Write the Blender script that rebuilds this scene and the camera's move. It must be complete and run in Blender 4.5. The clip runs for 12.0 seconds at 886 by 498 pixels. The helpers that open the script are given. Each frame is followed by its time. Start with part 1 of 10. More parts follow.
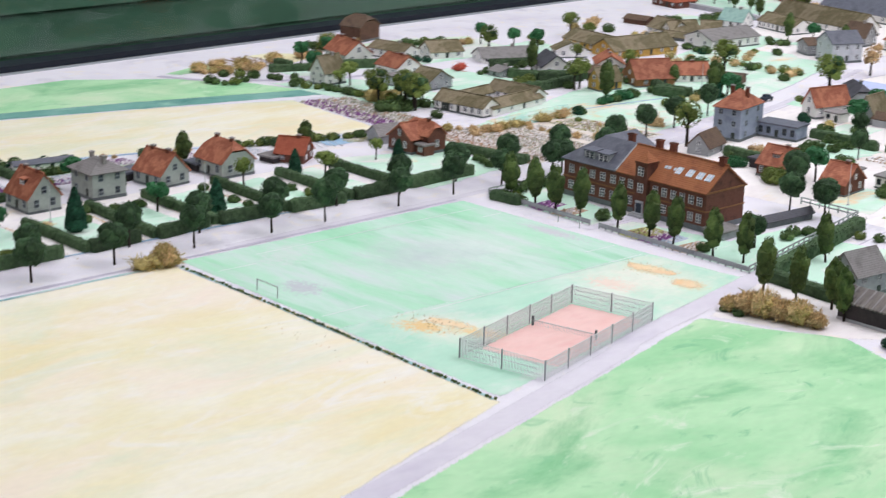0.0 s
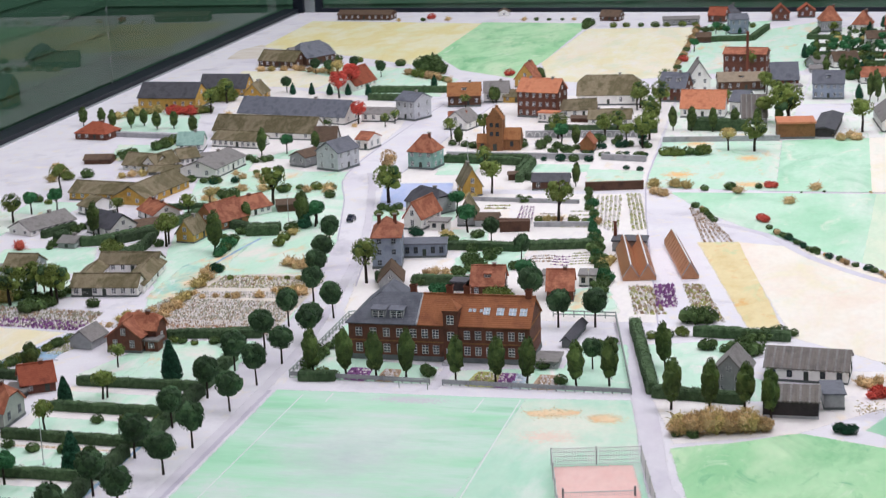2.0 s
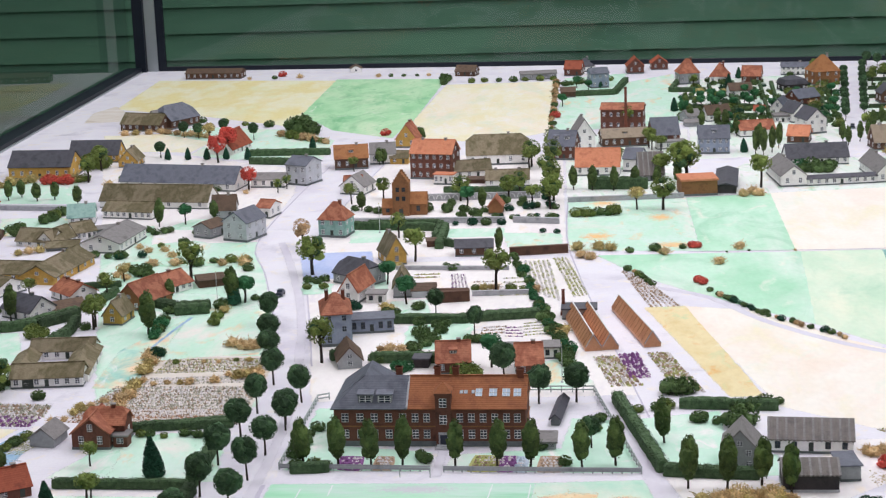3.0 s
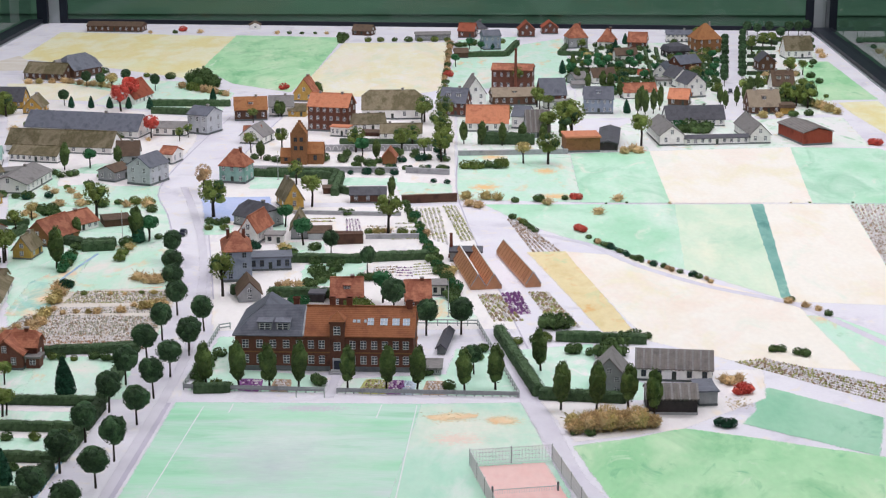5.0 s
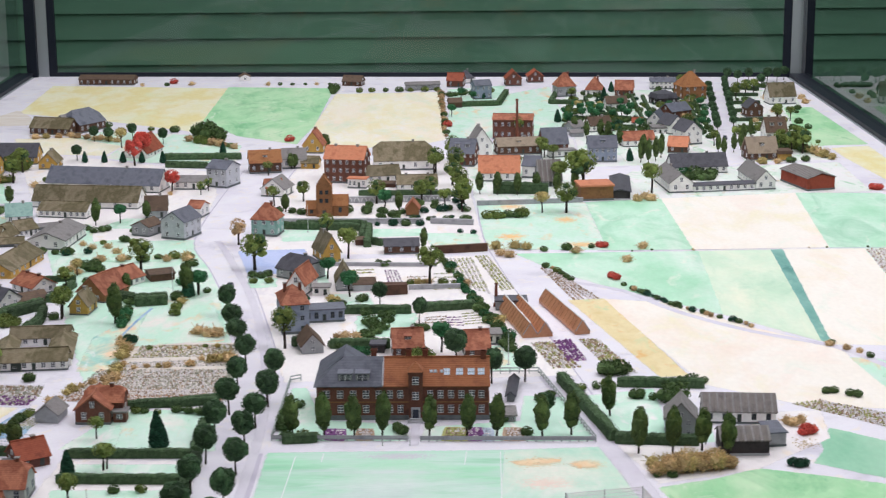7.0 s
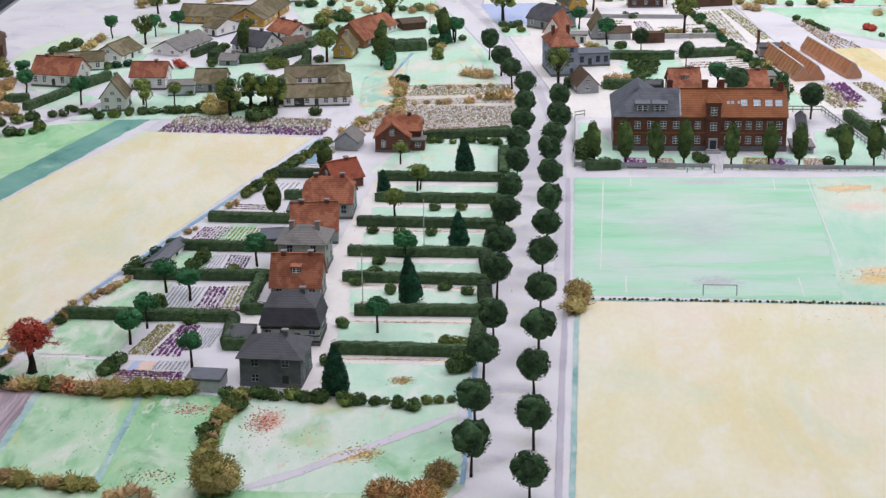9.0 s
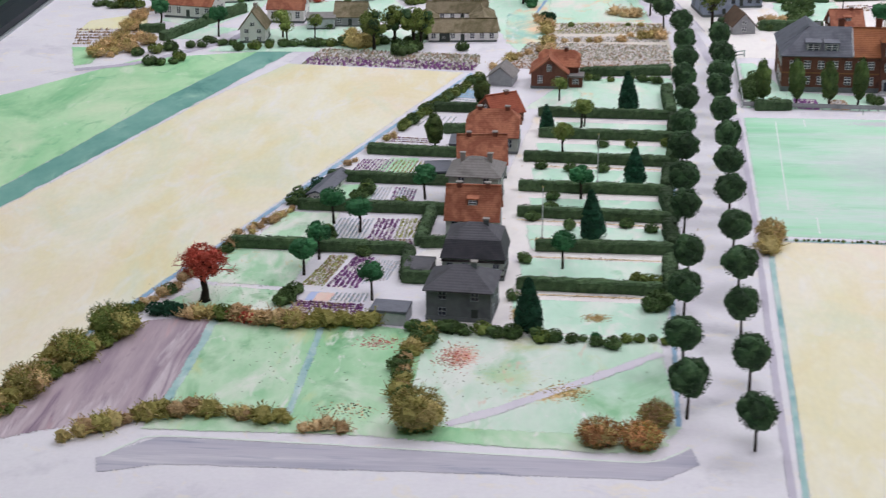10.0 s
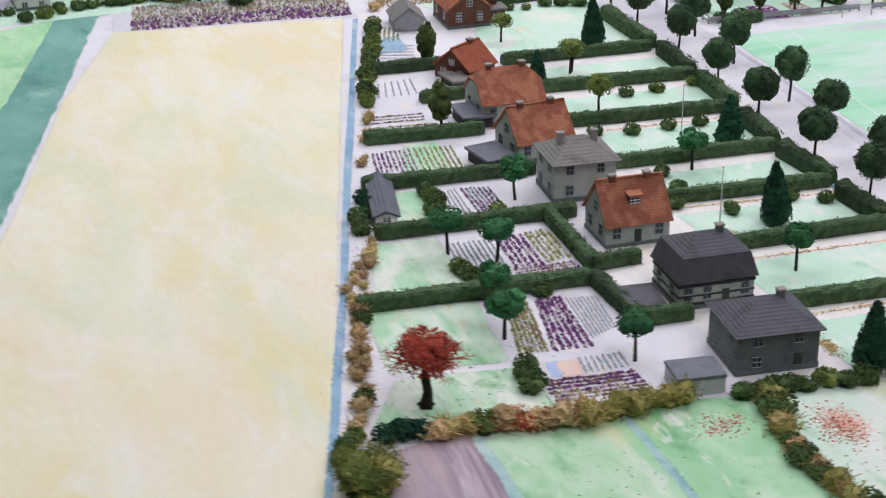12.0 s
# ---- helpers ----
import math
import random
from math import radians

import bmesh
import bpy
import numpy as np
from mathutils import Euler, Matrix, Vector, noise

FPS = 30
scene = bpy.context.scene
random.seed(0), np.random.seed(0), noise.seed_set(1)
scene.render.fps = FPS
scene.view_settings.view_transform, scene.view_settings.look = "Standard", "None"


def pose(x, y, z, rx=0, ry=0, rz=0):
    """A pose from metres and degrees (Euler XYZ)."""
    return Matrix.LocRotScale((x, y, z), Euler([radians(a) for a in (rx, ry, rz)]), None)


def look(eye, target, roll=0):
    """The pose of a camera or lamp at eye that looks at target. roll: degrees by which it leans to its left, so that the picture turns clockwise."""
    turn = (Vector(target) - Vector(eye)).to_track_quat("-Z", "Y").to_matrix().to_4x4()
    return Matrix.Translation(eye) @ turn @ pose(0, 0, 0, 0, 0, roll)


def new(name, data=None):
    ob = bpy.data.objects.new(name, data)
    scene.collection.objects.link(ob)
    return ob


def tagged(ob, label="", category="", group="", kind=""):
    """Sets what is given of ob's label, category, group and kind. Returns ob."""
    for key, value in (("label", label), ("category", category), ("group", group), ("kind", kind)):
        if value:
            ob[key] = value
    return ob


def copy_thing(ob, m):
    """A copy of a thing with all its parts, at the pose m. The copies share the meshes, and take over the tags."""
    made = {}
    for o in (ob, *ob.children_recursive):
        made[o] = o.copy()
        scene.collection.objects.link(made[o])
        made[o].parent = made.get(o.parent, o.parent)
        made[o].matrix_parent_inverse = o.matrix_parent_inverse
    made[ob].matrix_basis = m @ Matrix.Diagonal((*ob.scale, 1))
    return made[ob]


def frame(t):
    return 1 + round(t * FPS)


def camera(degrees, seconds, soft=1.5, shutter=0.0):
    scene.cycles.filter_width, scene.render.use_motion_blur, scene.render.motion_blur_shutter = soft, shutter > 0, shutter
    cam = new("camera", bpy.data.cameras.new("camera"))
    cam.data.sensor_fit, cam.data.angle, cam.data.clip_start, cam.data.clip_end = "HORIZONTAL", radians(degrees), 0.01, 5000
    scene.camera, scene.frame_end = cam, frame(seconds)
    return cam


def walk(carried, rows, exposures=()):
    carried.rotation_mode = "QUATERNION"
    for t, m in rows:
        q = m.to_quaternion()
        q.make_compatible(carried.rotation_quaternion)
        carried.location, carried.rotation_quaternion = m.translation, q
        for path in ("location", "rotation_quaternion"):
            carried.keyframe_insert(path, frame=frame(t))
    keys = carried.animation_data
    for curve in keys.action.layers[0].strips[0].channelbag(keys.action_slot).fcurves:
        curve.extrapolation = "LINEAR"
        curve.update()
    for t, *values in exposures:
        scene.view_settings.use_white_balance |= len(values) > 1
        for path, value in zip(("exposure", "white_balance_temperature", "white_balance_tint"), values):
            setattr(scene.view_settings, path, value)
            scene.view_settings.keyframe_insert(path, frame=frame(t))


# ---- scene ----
PATH = [
    (0, (2.148, -4.339, 0.494), (0.782, -2.993, -0.075), 1.5),
    (0.5, (1.954, -4.398, 0.528), (0.829, -2.84, -0.025), 0.4),
    (1, (1.765, -4.52, 0.559), (0.932, -2.78, 0.029), -1.5),
    (1.5, (1.585, -4.665, 0.589), (0.97, -2.843, 0.039), -2.7),
    (2, (1.405, -4.673, 0.597), (0.97, -2.789, 0.089), -2.2),
    (2.5, (1.23, -4.632, 0.622), (0.958, -2.707, 0.15), -2.5),
    (3, (1.174, -4.642, 0.626), (0.992, -2.707, 0.157), -2.1),
    (3.5, (1.171, -4.699, 0.638), (1.031, -2.763, 0.154), -2.4),
    (3.7, (1.179, -4.716, 0.645), (1.054, -2.78, 0.158), -2.3),
    (5.3, (1.183, -4.79, 0.63), (1.126, -2.859, 0.112), 0.2),
    (5.5, (1.185, -4.784, 0.633), (1.128, -2.855, 0.11), 0.3),
    (6, (1.154, -4.811, 0.647), (1.121, -2.876, 0.143), 0.5),
    (6.5, (1.1, -4.83, 0.658), (1.111, -2.887, 0.182), -0.0),
    (7, (1.019, -4.866, 0.667), (1.039, -2.921, 0.202), -0.4),
    (7.5, (0.909, -4.907, 0.649), (0.885, -2.975, 0.132), -0.8),
    (7.7, (0.88, -4.89, 0.629), (0.841, -2.967, 0.082), -1.0),
    (9.3, (0.77, -4.917, 0.571), (0.658, -3.037, -0.102), -0.6),
    (9.5, (0.753, -4.921, 0.562), (0.623, -3.044, -0.115), -0.5),
    (10, (0.68, -4.849, 0.527), (0.522, -2.983, -0.173), -0.2),
    (10.5, (0.537, -4.697, 0.492), (0.46, -2.838, -0.244), 0.5),
    (11, (0.453, -4.515, 0.462), (0.544, -2.673, -0.311), 1.0),
    (11.5, (0.355, -4.427, 0.447), (0.649, -2.623, -0.365), 1.2),
    (12, (0.121, -4.39, 0.485), (0.699, -2.664, -0.343), -0.1),
]
cam = camera(28.0, 12.0, soft=1.2, shutter=0.2)
walk(cam, [(t, look(eye, target, roll)) for t, eye, target, roll in PATH], ((0.0, 0.16), (0.5, 0.02), (1.0, 0.08), (1.5, -0.03), (3.0, 0.03), (5.5, -0.08), (6.5, -0.05), (7.5, 0.02), (9.5, -0.05), (10.5, 0.0), (12.0, 0.1)))

# ---- light: a closed room with soft overhead area lamps, assumed and out of view ----
world = bpy.data.worlds.new("room_air")
scene.world = world
world.use_nodes = True
world.node_tree.nodes["Background"].inputs[0].default_value = (0.75, 0.82, 0.9, 1)
world.node_tree.nodes["Background"].inputs[1].default_value = 0.25
LIGHT = 11.2
CEILING = 1.95


def unseen_overhead(x, y, sx, sy, power=1.0):
    lamp = bpy.data.lights.new("unseen_light", "AREA")
    lamp.shape, lamp.size, lamp.size_y = "RECTANGLE", sx, sy
    lamp.energy, lamp.color = LIGHT * sx * sy * power, (1.01, 0.975, 1.05)
    ob = new("unseen_light", lamp)
    ob.matrix_basis = pose(x, y, CEILING - 0.03)
    return ob


# Added lamps, weighted to the east; the last one brightens the back wall.
for px, py, power in ((-0.2, -0.7, 0.4), (2.2, -0.7, 0.75), (-0.2, -2.7, 0.7), (2.2, -2.7, 1.5), (1.0, -1.7, 0.75), (1.0, -4.6, 1.1), (1.0, 0.42, 1.0)):
    unseen_overhead(px, py, 1.4, 1.0, power)


# ---- materials ----
def lin(c):
    return tuple(((v / 255 + 0.055) / 1.055) ** 2.4 if v > 10 else v / 255 / 12.92 for v in c) + (1.0,)


PAINTS = ("paint_", "line_white", "court_pink")


def surface(name, cols, scale=30.0, rough=0.75, bump=0.1, fine=500.0, stretch=(1, 1, 1), metal=0.0, vary=0.0, island=0.0, grain=0.12, waves=None, bump_size=0.0006, stains=(), spots=()):
    """Painted or grown surface: large patches of the given colours, a fine grain, relief, and a shift from piece to piece."""
    m = bpy.data.materials.new(name)
    m.use_nodes = True
    nt = m.node_tree
    n, l = nt.nodes, nt.links
    b = n["Principled BSDF"]
    b.inputs["Roughness"].default_value, b.inputs["Metallic"].default_value = rough, metal
    b.inputs["Specular IOR Level"].default_value = 0.3
    tc, mp = n.new("ShaderNodeTexCoord"), n.new("ShaderNodeMapping")
    mp.inputs["Scale"].default_value = stretch
    l.new(tc.outputs["Object"], mp.inputs["Vector"])
    big, small, ramp = n.new("ShaderNodeTexNoise"), n.new("ShaderNodeTexNoise"), n.new("ShaderNodeValToRGB")
    big.inputs["Scale"].default_value, big.inputs["Detail"].default_value, big.inputs["Roughness"].default_value = scale, 5.0, 0.6
    small.inputs["Scale"].default_value, small.inputs["Detail"].default_value = fine, 3.0
    l.new(mp.outputs[0], big.inputs["Vector"])
    l.new(mp.outputs[0], small.inputs["Vector"])
    e = ramp.color_ramp.elements
    while len(e) < len(cols):
        e.new(0.5)
    for i, c in enumerate(cols):
        e[i].position, e[i].color = 0.3 + 0.4 * i / max(1, len(cols) - 1), lin(c)
    l.new(big.outputs["Fac"], ramp.inputs["Fac"])
    colour = ramp.outputs["Color"]
    for i, (c, sc, lo, hi) in enumerate(stains):
        sn, sm, mx = n.new("ShaderNodeTexNoise"), n.new("ShaderNodeMapRange"), n.new("ShaderNodeMix")
        sn.inputs["Scale"].default_value, sn.inputs["Detail"].default_value, sn.inputs["Roughness"].default_value = sc, 6.0, 0.62
        sn.inputs["Distortion"].default_value = 0.4 + 0.37 * i
        sm.inputs["From Min"].default_value, sm.inputs["From Max"].default_value = lo, hi
        mx.data_type = "RGBA"
        l.new(mp.outputs[0], sn.inputs["Vector"])
        l.new(sn.outputs["Fac"], sm.inputs["Value"])
        l.new(sm.outputs[0], mx.inputs["Factor"])
        l.new(colour, mx.inputs[6])
        mx.inputs[7].default_value = lin(c)
        colour = mx.outputs[2]
    for c, sx, sy, rx, ry, turn, much in spots:
        sp, ln, sn, ad, sm, mx = (n.new("ShaderNode" + k) for k in ("Mapping", "VectorMath", "TexNoise", "Math", "MapRange", "Mix"))
        sp.vector_type, ln.operation, ad.operation, mx.data_type = "TEXTURE", "LENGTH", "MULTIPLY_ADD", "RGBA"
        sp.inputs["Location"].default_value, sp.inputs["Rotation"].default_value, sp.inputs["Scale"].default_value = (sx, sy, 0), (0, 0, math.radians(turn)), (rx, ry, 1)
        sn.inputs["Scale"].default_value, sn.inputs["Detail"].default_value, sn.inputs["Roughness"].default_value = (1.0 if rx > 0.05 else 4.0) / min(rx, ry), 8.0, 0.72
        ad.inputs[1].default_value = 3.2
        sm.inputs["From Min"].default_value, sm.inputs["From Max"].default_value, sm.inputs["To Min"].default_value, sm.inputs["To Max"].default_value = (1.3 if rx > 0.05 else 1.9), (2.9 if rx > 0.05 else 2.5), much, 0.0
        l.new(tc.outputs["Object"], sp.inputs["Vector"])
        l.new(tc.outputs["Object"], sn.inputs["Vector"])
        l.new(sp.outputs[0], ln.inputs[0])
        l.new(sn.outputs["Fac"], ad.inputs[0])
        l.new(ln.outputs["Value"], ad.inputs[2])
        l.new(ad.outputs[0], sm.inputs["Value"])
        l.new(sm.outputs[0], mx.inputs["Factor"])
        l.new(colour, mx.inputs[6])
        mx.inputs[7].default_value = lin(c)
        colour = mx.outputs[2]
    mul, rng = n.new("ShaderNodeHueSaturation"), n.new("ShaderNodeMapRange")
    rng.inputs["From Min"].default_value, rng.inputs["From Max"].default_value = 0.25, 0.75
    rng.inputs["To Min"].default_value, rng.inputs["To Max"].default_value = 1 - grain, 1 + grain
    l.new(small.outputs["Fac"], rng.inputs["Value"])
    value = rng.outputs[0]
    for amount, kind, out in ((vary, "ShaderNodeObjectInfo", "Random"), (island, "ShaderNodeNewGeometry", "Random Per Island")):
        if amount:
            src, r2, mm = n.new(kind), n.new("ShaderNodeMapRange"), n.new("ShaderNodeMath")
            r2.inputs["To Min"].default_value, r2.inputs["To Max"].default_value = 1 - amount, 1 + amount
            mm.operation = "MULTIPLY"
            l.new(src.outputs[out], r2.inputs["Value"])
            l.new(value, mm.inputs[0])
            l.new(r2.outputs[0], mm.inputs[1])
            value = mm.outputs[0]
    l.new(value, mul.inputs["Value"])
    l.new(colour, mul.inputs["Color"])
    l.new(mul.outputs["Color"], b.inputs["Base Color"])
    height = small.outputs["Fac"]
    if waves:
        w = n.new("ShaderNodeTexWave")
        w.bands_direction, w.inputs["Scale"].default_value = waves[0], waves[1]
        w.inputs["Distortion"].default_value = 0.6
        l.new(tc.outputs["Object"], w.inputs["Vector"])
        mx = n.new("ShaderNodeMath")
        mx.operation = "ADD"
        l.new(w.outputs["Fac"], mx.inputs[0])
        l.new(small.outputs["Fac"], mx.inputs[1])
        height = mx.outputs[0]
    if name.startswith(PAINTS):
        at, en, mm, sm, tr, ms = (n.new("ShaderNode" + k) for k in ("Attribute", "TexNoise", "Math", "MapRange", "BsdfTransparent", "MixShader"))
        at.attribute_name, mm.operation, sm.interpolation_type = "cover", "MULTIPLY_ADD", "SMOOTHSTEP"
        en.inputs["Scale"].default_value, en.inputs["Detail"].default_value, en.inputs["Roughness"].default_value = 520.0, 3.0, 0.6
        mm.inputs[1].default_value = 5.0
        sm.inputs["From Min"].default_value, sm.inputs["From Max"].default_value = 3.25, 3.45
        l.new(tc.outputs["Object"], en.inputs["Vector"])
        l.new(en.outputs["Fac"], mm.inputs[0])
        l.new(at.outputs["Fac"], mm.inputs[2])
        l.new(mm.outputs[0], sm.inputs["Value"])
        l.new(sm.outputs[0], ms.inputs[0])
        l.new(tr.outputs[0], ms.inputs[1])
        l.new(b.outputs[0], ms.inputs[2])
        l.new(ms.outputs[0], n["Material Output"].inputs[0])
    if bump:
        bp = n.new("ShaderNodeBump")
        bp.inputs["Strength"].default_value, bp.inputs["Distance"].default_value = bump, bump_size
        l.new(height, bp.inputs["Height"])
        l.new(bp.outputs[0], b.inputs["Normal"])
    return m


MAT = {}


def mats(**kw):
    for k, (cols, opt) in kw.items():
        MAT[k] = surface(k, cols, **opt)


BRUSH = dict(scale=9, stretch=(1, 0.5, 1), fine=160, grain=0.03, rough=0.8, bump=0.15)
mats(
    board_white=([(222, 217, 230), (236, 233, 241), (228, 223, 235)], dict(scale=6, fine=300, grain=0.03, bump=0.1, stains=(((206, 202, 214), 14, 0.56, 0.74), ((240, 232, 226), 40, 0.56, 0.7)))),
    paint_mint=([(164, 220, 184), (184, 230, 200), (204, 238, 216), (172, 224, 192)], dict(BRUSH, stains=(((226, 240, 228), 6, 0.48, 0.68), ((150, 208, 174), 9, 0.52, 0.72), ((236, 240, 226), 18, 0.58, 0.74)))),
    paint_green=([(148, 210, 156), (166, 220, 170), (188, 230, 186), (156, 214, 164)], dict(BRUSH, stains=(((212, 234, 200), 8, 0.50, 0.70), ((120, 192, 136), 9, 0.53, 0.72), ((230, 238, 222), 22, 0.60, 0.76), ((134, 200, 150), 34, 0.58, 0.74)))),
    paint_sports=([(160, 222, 184), (178, 230, 198), (204, 232, 218), (168, 226, 192)], dict(BRUSH, scale=7, stretch=(0.45, 2.2, 1), stains=(((216, 226, 226), 8, 0.54, 0.74), ((146, 212, 172), 9, 0.54, 0.74)),
        spots=(((222, 232, 228), 0.98, -3.175, 0.075, 0.12, -12, 0.9), ((192, 206, 206), 0.968, -3.20, 0.052, 0.06, -20, 0.85), ((196, 200, 206), 0.968, -3.355, 0.03, 0.022, 0, 0.9), ((206, 206, 212), 0.988, -3.042, 0.05, 0.014, 0, 0.9), ((220, 228, 226), 0.88, -3.30, 0.03, 0.05, 30, 0.6)))),
    paint_beside=([(176, 226, 202), (196, 232, 212), (168, 222, 198)], dict(BRUSH, scale=14, stains=(((224, 236, 228), 16, 0.52, 0.70),),
        spots=(((243, 238, 226), 1.155, -3.09, 0.09, 0.065, 0, 1.0), ((243, 238, 226), 1.13, -3.33, 0.06, 0.04, 20, 0.9), ((232, 208, 162), 1.136, -3.066, 0.026, 0.016, 10, 1.0), ((232, 208, 162), 1.192, -3.074, 0.020, 0.016, -10, 1.0), ((240, 220, 206), 1.142, -3.128, 0.034, 0.02, 0, 0.9),
               ((236, 206, 150), 1.118, -3.345, 0.032, 0.02, 25, 1.0), ((238, 212, 160), 1.16, -3.32, 0.03, 0.016, 25, 1.0), ((150, 160, 156), 1.185, -3.335, 0.02, 0.014, 30, 0.8)))),
    paint_pale=([(190, 230, 206), (216, 238, 226), (200, 236, 214), (224, 238, 226)], dict(BRUSH, scale=14, stains=(((240, 206, 156), 22, 0.57, 0.70), ((238, 234, 226), 10, 0.52, 0.68), ((160, 210, 176), 30, 0.60, 0.74)),
        spots=(((240, 200, 140), 1.161, -1.993, 0.03, 0.03, 0, 1.0), ((240, 204, 150), 1.275, -2.055, 0.04, 0.025, 0, 1.0), ((240, 204, 150), 1.172, -1.755, 0.03, 0.02, 0, 1.0), ((240, 204, 150), 1.262, -1.867, 0.025, 0.03, 0, 1.0)))),
    paint_lawn=([(186, 230, 206), (206, 238, 220), (194, 232, 210)], dict(BRUSH, scale=16, stains=(((234, 242, 234), 14, 0.48, 0.64), ((240, 240, 236), 36, 0.56, 0.70), ((168, 218, 188), 24, 0.58, 0.72)))),
    paint_garden=([(214, 234, 220), (232, 240, 232), (238, 238, 236)], dict(BRUSH, scale=18, stains=(((240, 238, 238), 16, 0.46, 0.60), ((176, 214, 184), 30, 0.56, 0.68), ((226, 214, 186), 40, 0.60, 0.72)))),
    paint_mottle=([(176, 226, 204), (204, 236, 218), (186, 230, 208)], dict(BRUSH, scale=16, stains=(((240, 232, 206), 12, 0.46, 0.60), ((244, 208, 172), 16, 0.50, 0.63), ((150, 206, 196), 14, 0.50, 0.63), ((236, 240, 238), 30, 0.56, 0.70)))),
    paint_dark=([(138, 198, 164), (160, 210, 180), (176, 218, 192)], dict(BRUSH, scale=12, stains=(((184, 218, 192), 9, 0.52, 0.72), ((104, 170, 138), 16, 0.54, 0.72)))),
    paint_teal=([(98, 156, 148), (122, 174, 164), (146, 192, 182)], dict(BRUSH, scale=16, stains=(((160, 204, 188), 30, 0.56, 0.74), ((74, 132, 126), 18, 0.56, 0.74)))),
    paint_ditch=([(150, 194, 196), (176, 208, 208), (136, 182, 188)], dict(BRUSH, scale=30, stains=(((206, 224, 222), 40, 0.50, 0.64), ((120, 168, 174), 30, 0.56, 0.70)))),
    paint_blue=([(132, 170, 206), (160, 192, 218), (120, 158, 198)], dict(BRUSH, scale=30, stains=(((206, 216, 228), 40, 0.54, 0.68), ((104, 144, 190), 26, 0.56, 0.70)))),
    paint_pond=([(170, 190, 236), (196, 206, 240), (184, 200, 240)], dict(BRUSH, scale=20)),
    paint_cream=([(243, 236, 208), (245, 240, 221), (241, 233, 198), (244, 238, 214)], dict(BRUSH, scale=7, stretch=(1.5, 0.6, 1), stains=(((246, 231, 216), 6, 0.48, 0.74), ((238, 224, 176), 5, 0.52, 0.72), ((240, 226, 188), 11, 0.56, 0.82), ((245, 242, 238), 18, 0.52, 0.78), ((226, 231, 206), 4, 0.52, 0.74)))),
    paint_blush=([(247, 239, 228), (249, 243, 234), (246, 234, 218)], dict(BRUSH, stains=(((248, 226, 214), 6, 0.50, 0.72), ((244, 236, 206), 9, 0.55, 0.74), ((236, 240, 228), 12, 0.58, 0.76)))),
    paint_meadow=([(206, 232, 206), (222, 238, 216), (198, 228, 200)], dict(BRUSH, stains=(((236, 240, 218), 7, 0.50, 0.70), ((184, 220, 192), 10, 0.55, 0.74)))),
    paint_yellow=([(238, 231, 184), (242, 237, 208), (236, 223, 162), (240, 233, 192)], dict(BRUSH, stains=(((236, 238, 206), 7, 0.52, 0.72), ((240, 226, 178), 14, 0.56, 0.74)))),
    paint_ochre=([(230, 210, 156), (238, 222, 178), (226, 204, 148)], dict(BRUSH, scale=22, stains=(((232, 186, 120), 40, 0.56, 0.70), ((206, 220, 176), 24, 0.54, 0.70), ((244, 236, 210), 16, 0.56, 0.72)))),
    paint_stain=([(240, 206, 160), (244, 224, 190), (238, 198, 150)], dict(BRUSH, scale=40)),
    paint_rose=([(240, 196, 188), (240, 214, 204), (238, 186, 176)], dict(BRUSH, scale=40)),
    paint_worn=([(176, 218, 190), (206, 232, 214), (226, 236, 228), (188, 224, 198)], dict(BRUSH, scale=12, stains=(((236, 236, 232), 9, 0.53, 0.68), ((150, 204, 160), 11, 0.50, 0.64), ((206, 212, 150), 14, 0.60, 0.76), ((228, 190, 172), 34, 0.62, 0.74), ((238, 240, 238), 30, 0.60, 0.72)),
        spots=(((226, 150, 128), 0.594, -3.665, 0.014, 0.024, 0, 0.8), ((216, 172, 96), 0.661, -3.726, 0.03, 0.012, 25, 0.9), ((214, 222, 170), 0.63, -3.70, 0.03, 0.02, 0, 0.4)))),
    paint_mauve=([(168, 150, 164), (192, 174, 184), (150, 132, 150)], dict(BRUSH, scale=14, stretch=(3.5, 0.35, 1), stains=(((218, 206, 214), 16, 0.52, 0.64), ((140, 120, 140), 22, 0.56, 0.68), ((214, 176, 180), 12, 0.58, 0.70)))),
    paint_husk=([(216, 204, 192), (228, 220, 212), (202, 188, 172)], dict(BRUSH, scale=30, stretch=(0.3, 2.5, 1), stains=(((236, 232, 230), 24, 0.52, 0.66), ((186, 166, 140), 30, 0.56, 0.70)))),
    paint_road=([(176, 174, 192), (198, 194, 208), (164, 164, 184)], dict(BRUSH, scale=14, stretch=(0.3, 3, 1), stains=(((214, 210, 220), 20, 0.52, 0.68), ((146, 152, 178), 26, 0.58, 0.72)))),
    paint_lane=([(192, 186, 204), (204, 198, 214), (182, 176, 196)], dict(BRUSH, scale=12, stains=(((206, 200, 214), 20, 0.56, 0.74),))),
    paint_yard=([(240, 234, 236), (246, 241, 240), (236, 228, 230)], dict(BRUSH, scale=14, stains=(((244, 228, 206), 26, 0.58, 0.74), ((222, 216, 226), 18, 0.58, 0.76)))),
    paint_plot=([(152, 208, 160), (176, 220, 180), (200, 230, 200), (160, 212, 168)], dict(BRUSH, scale=16, stains=(((226, 236, 222), 14, 0.48, 0.62), ((126, 186, 136), 18, 0.52, 0.68), ((216, 220, 160), 12, 0.58, 0.74), ((236, 238, 232), 44, 0.58, 0.70)))),
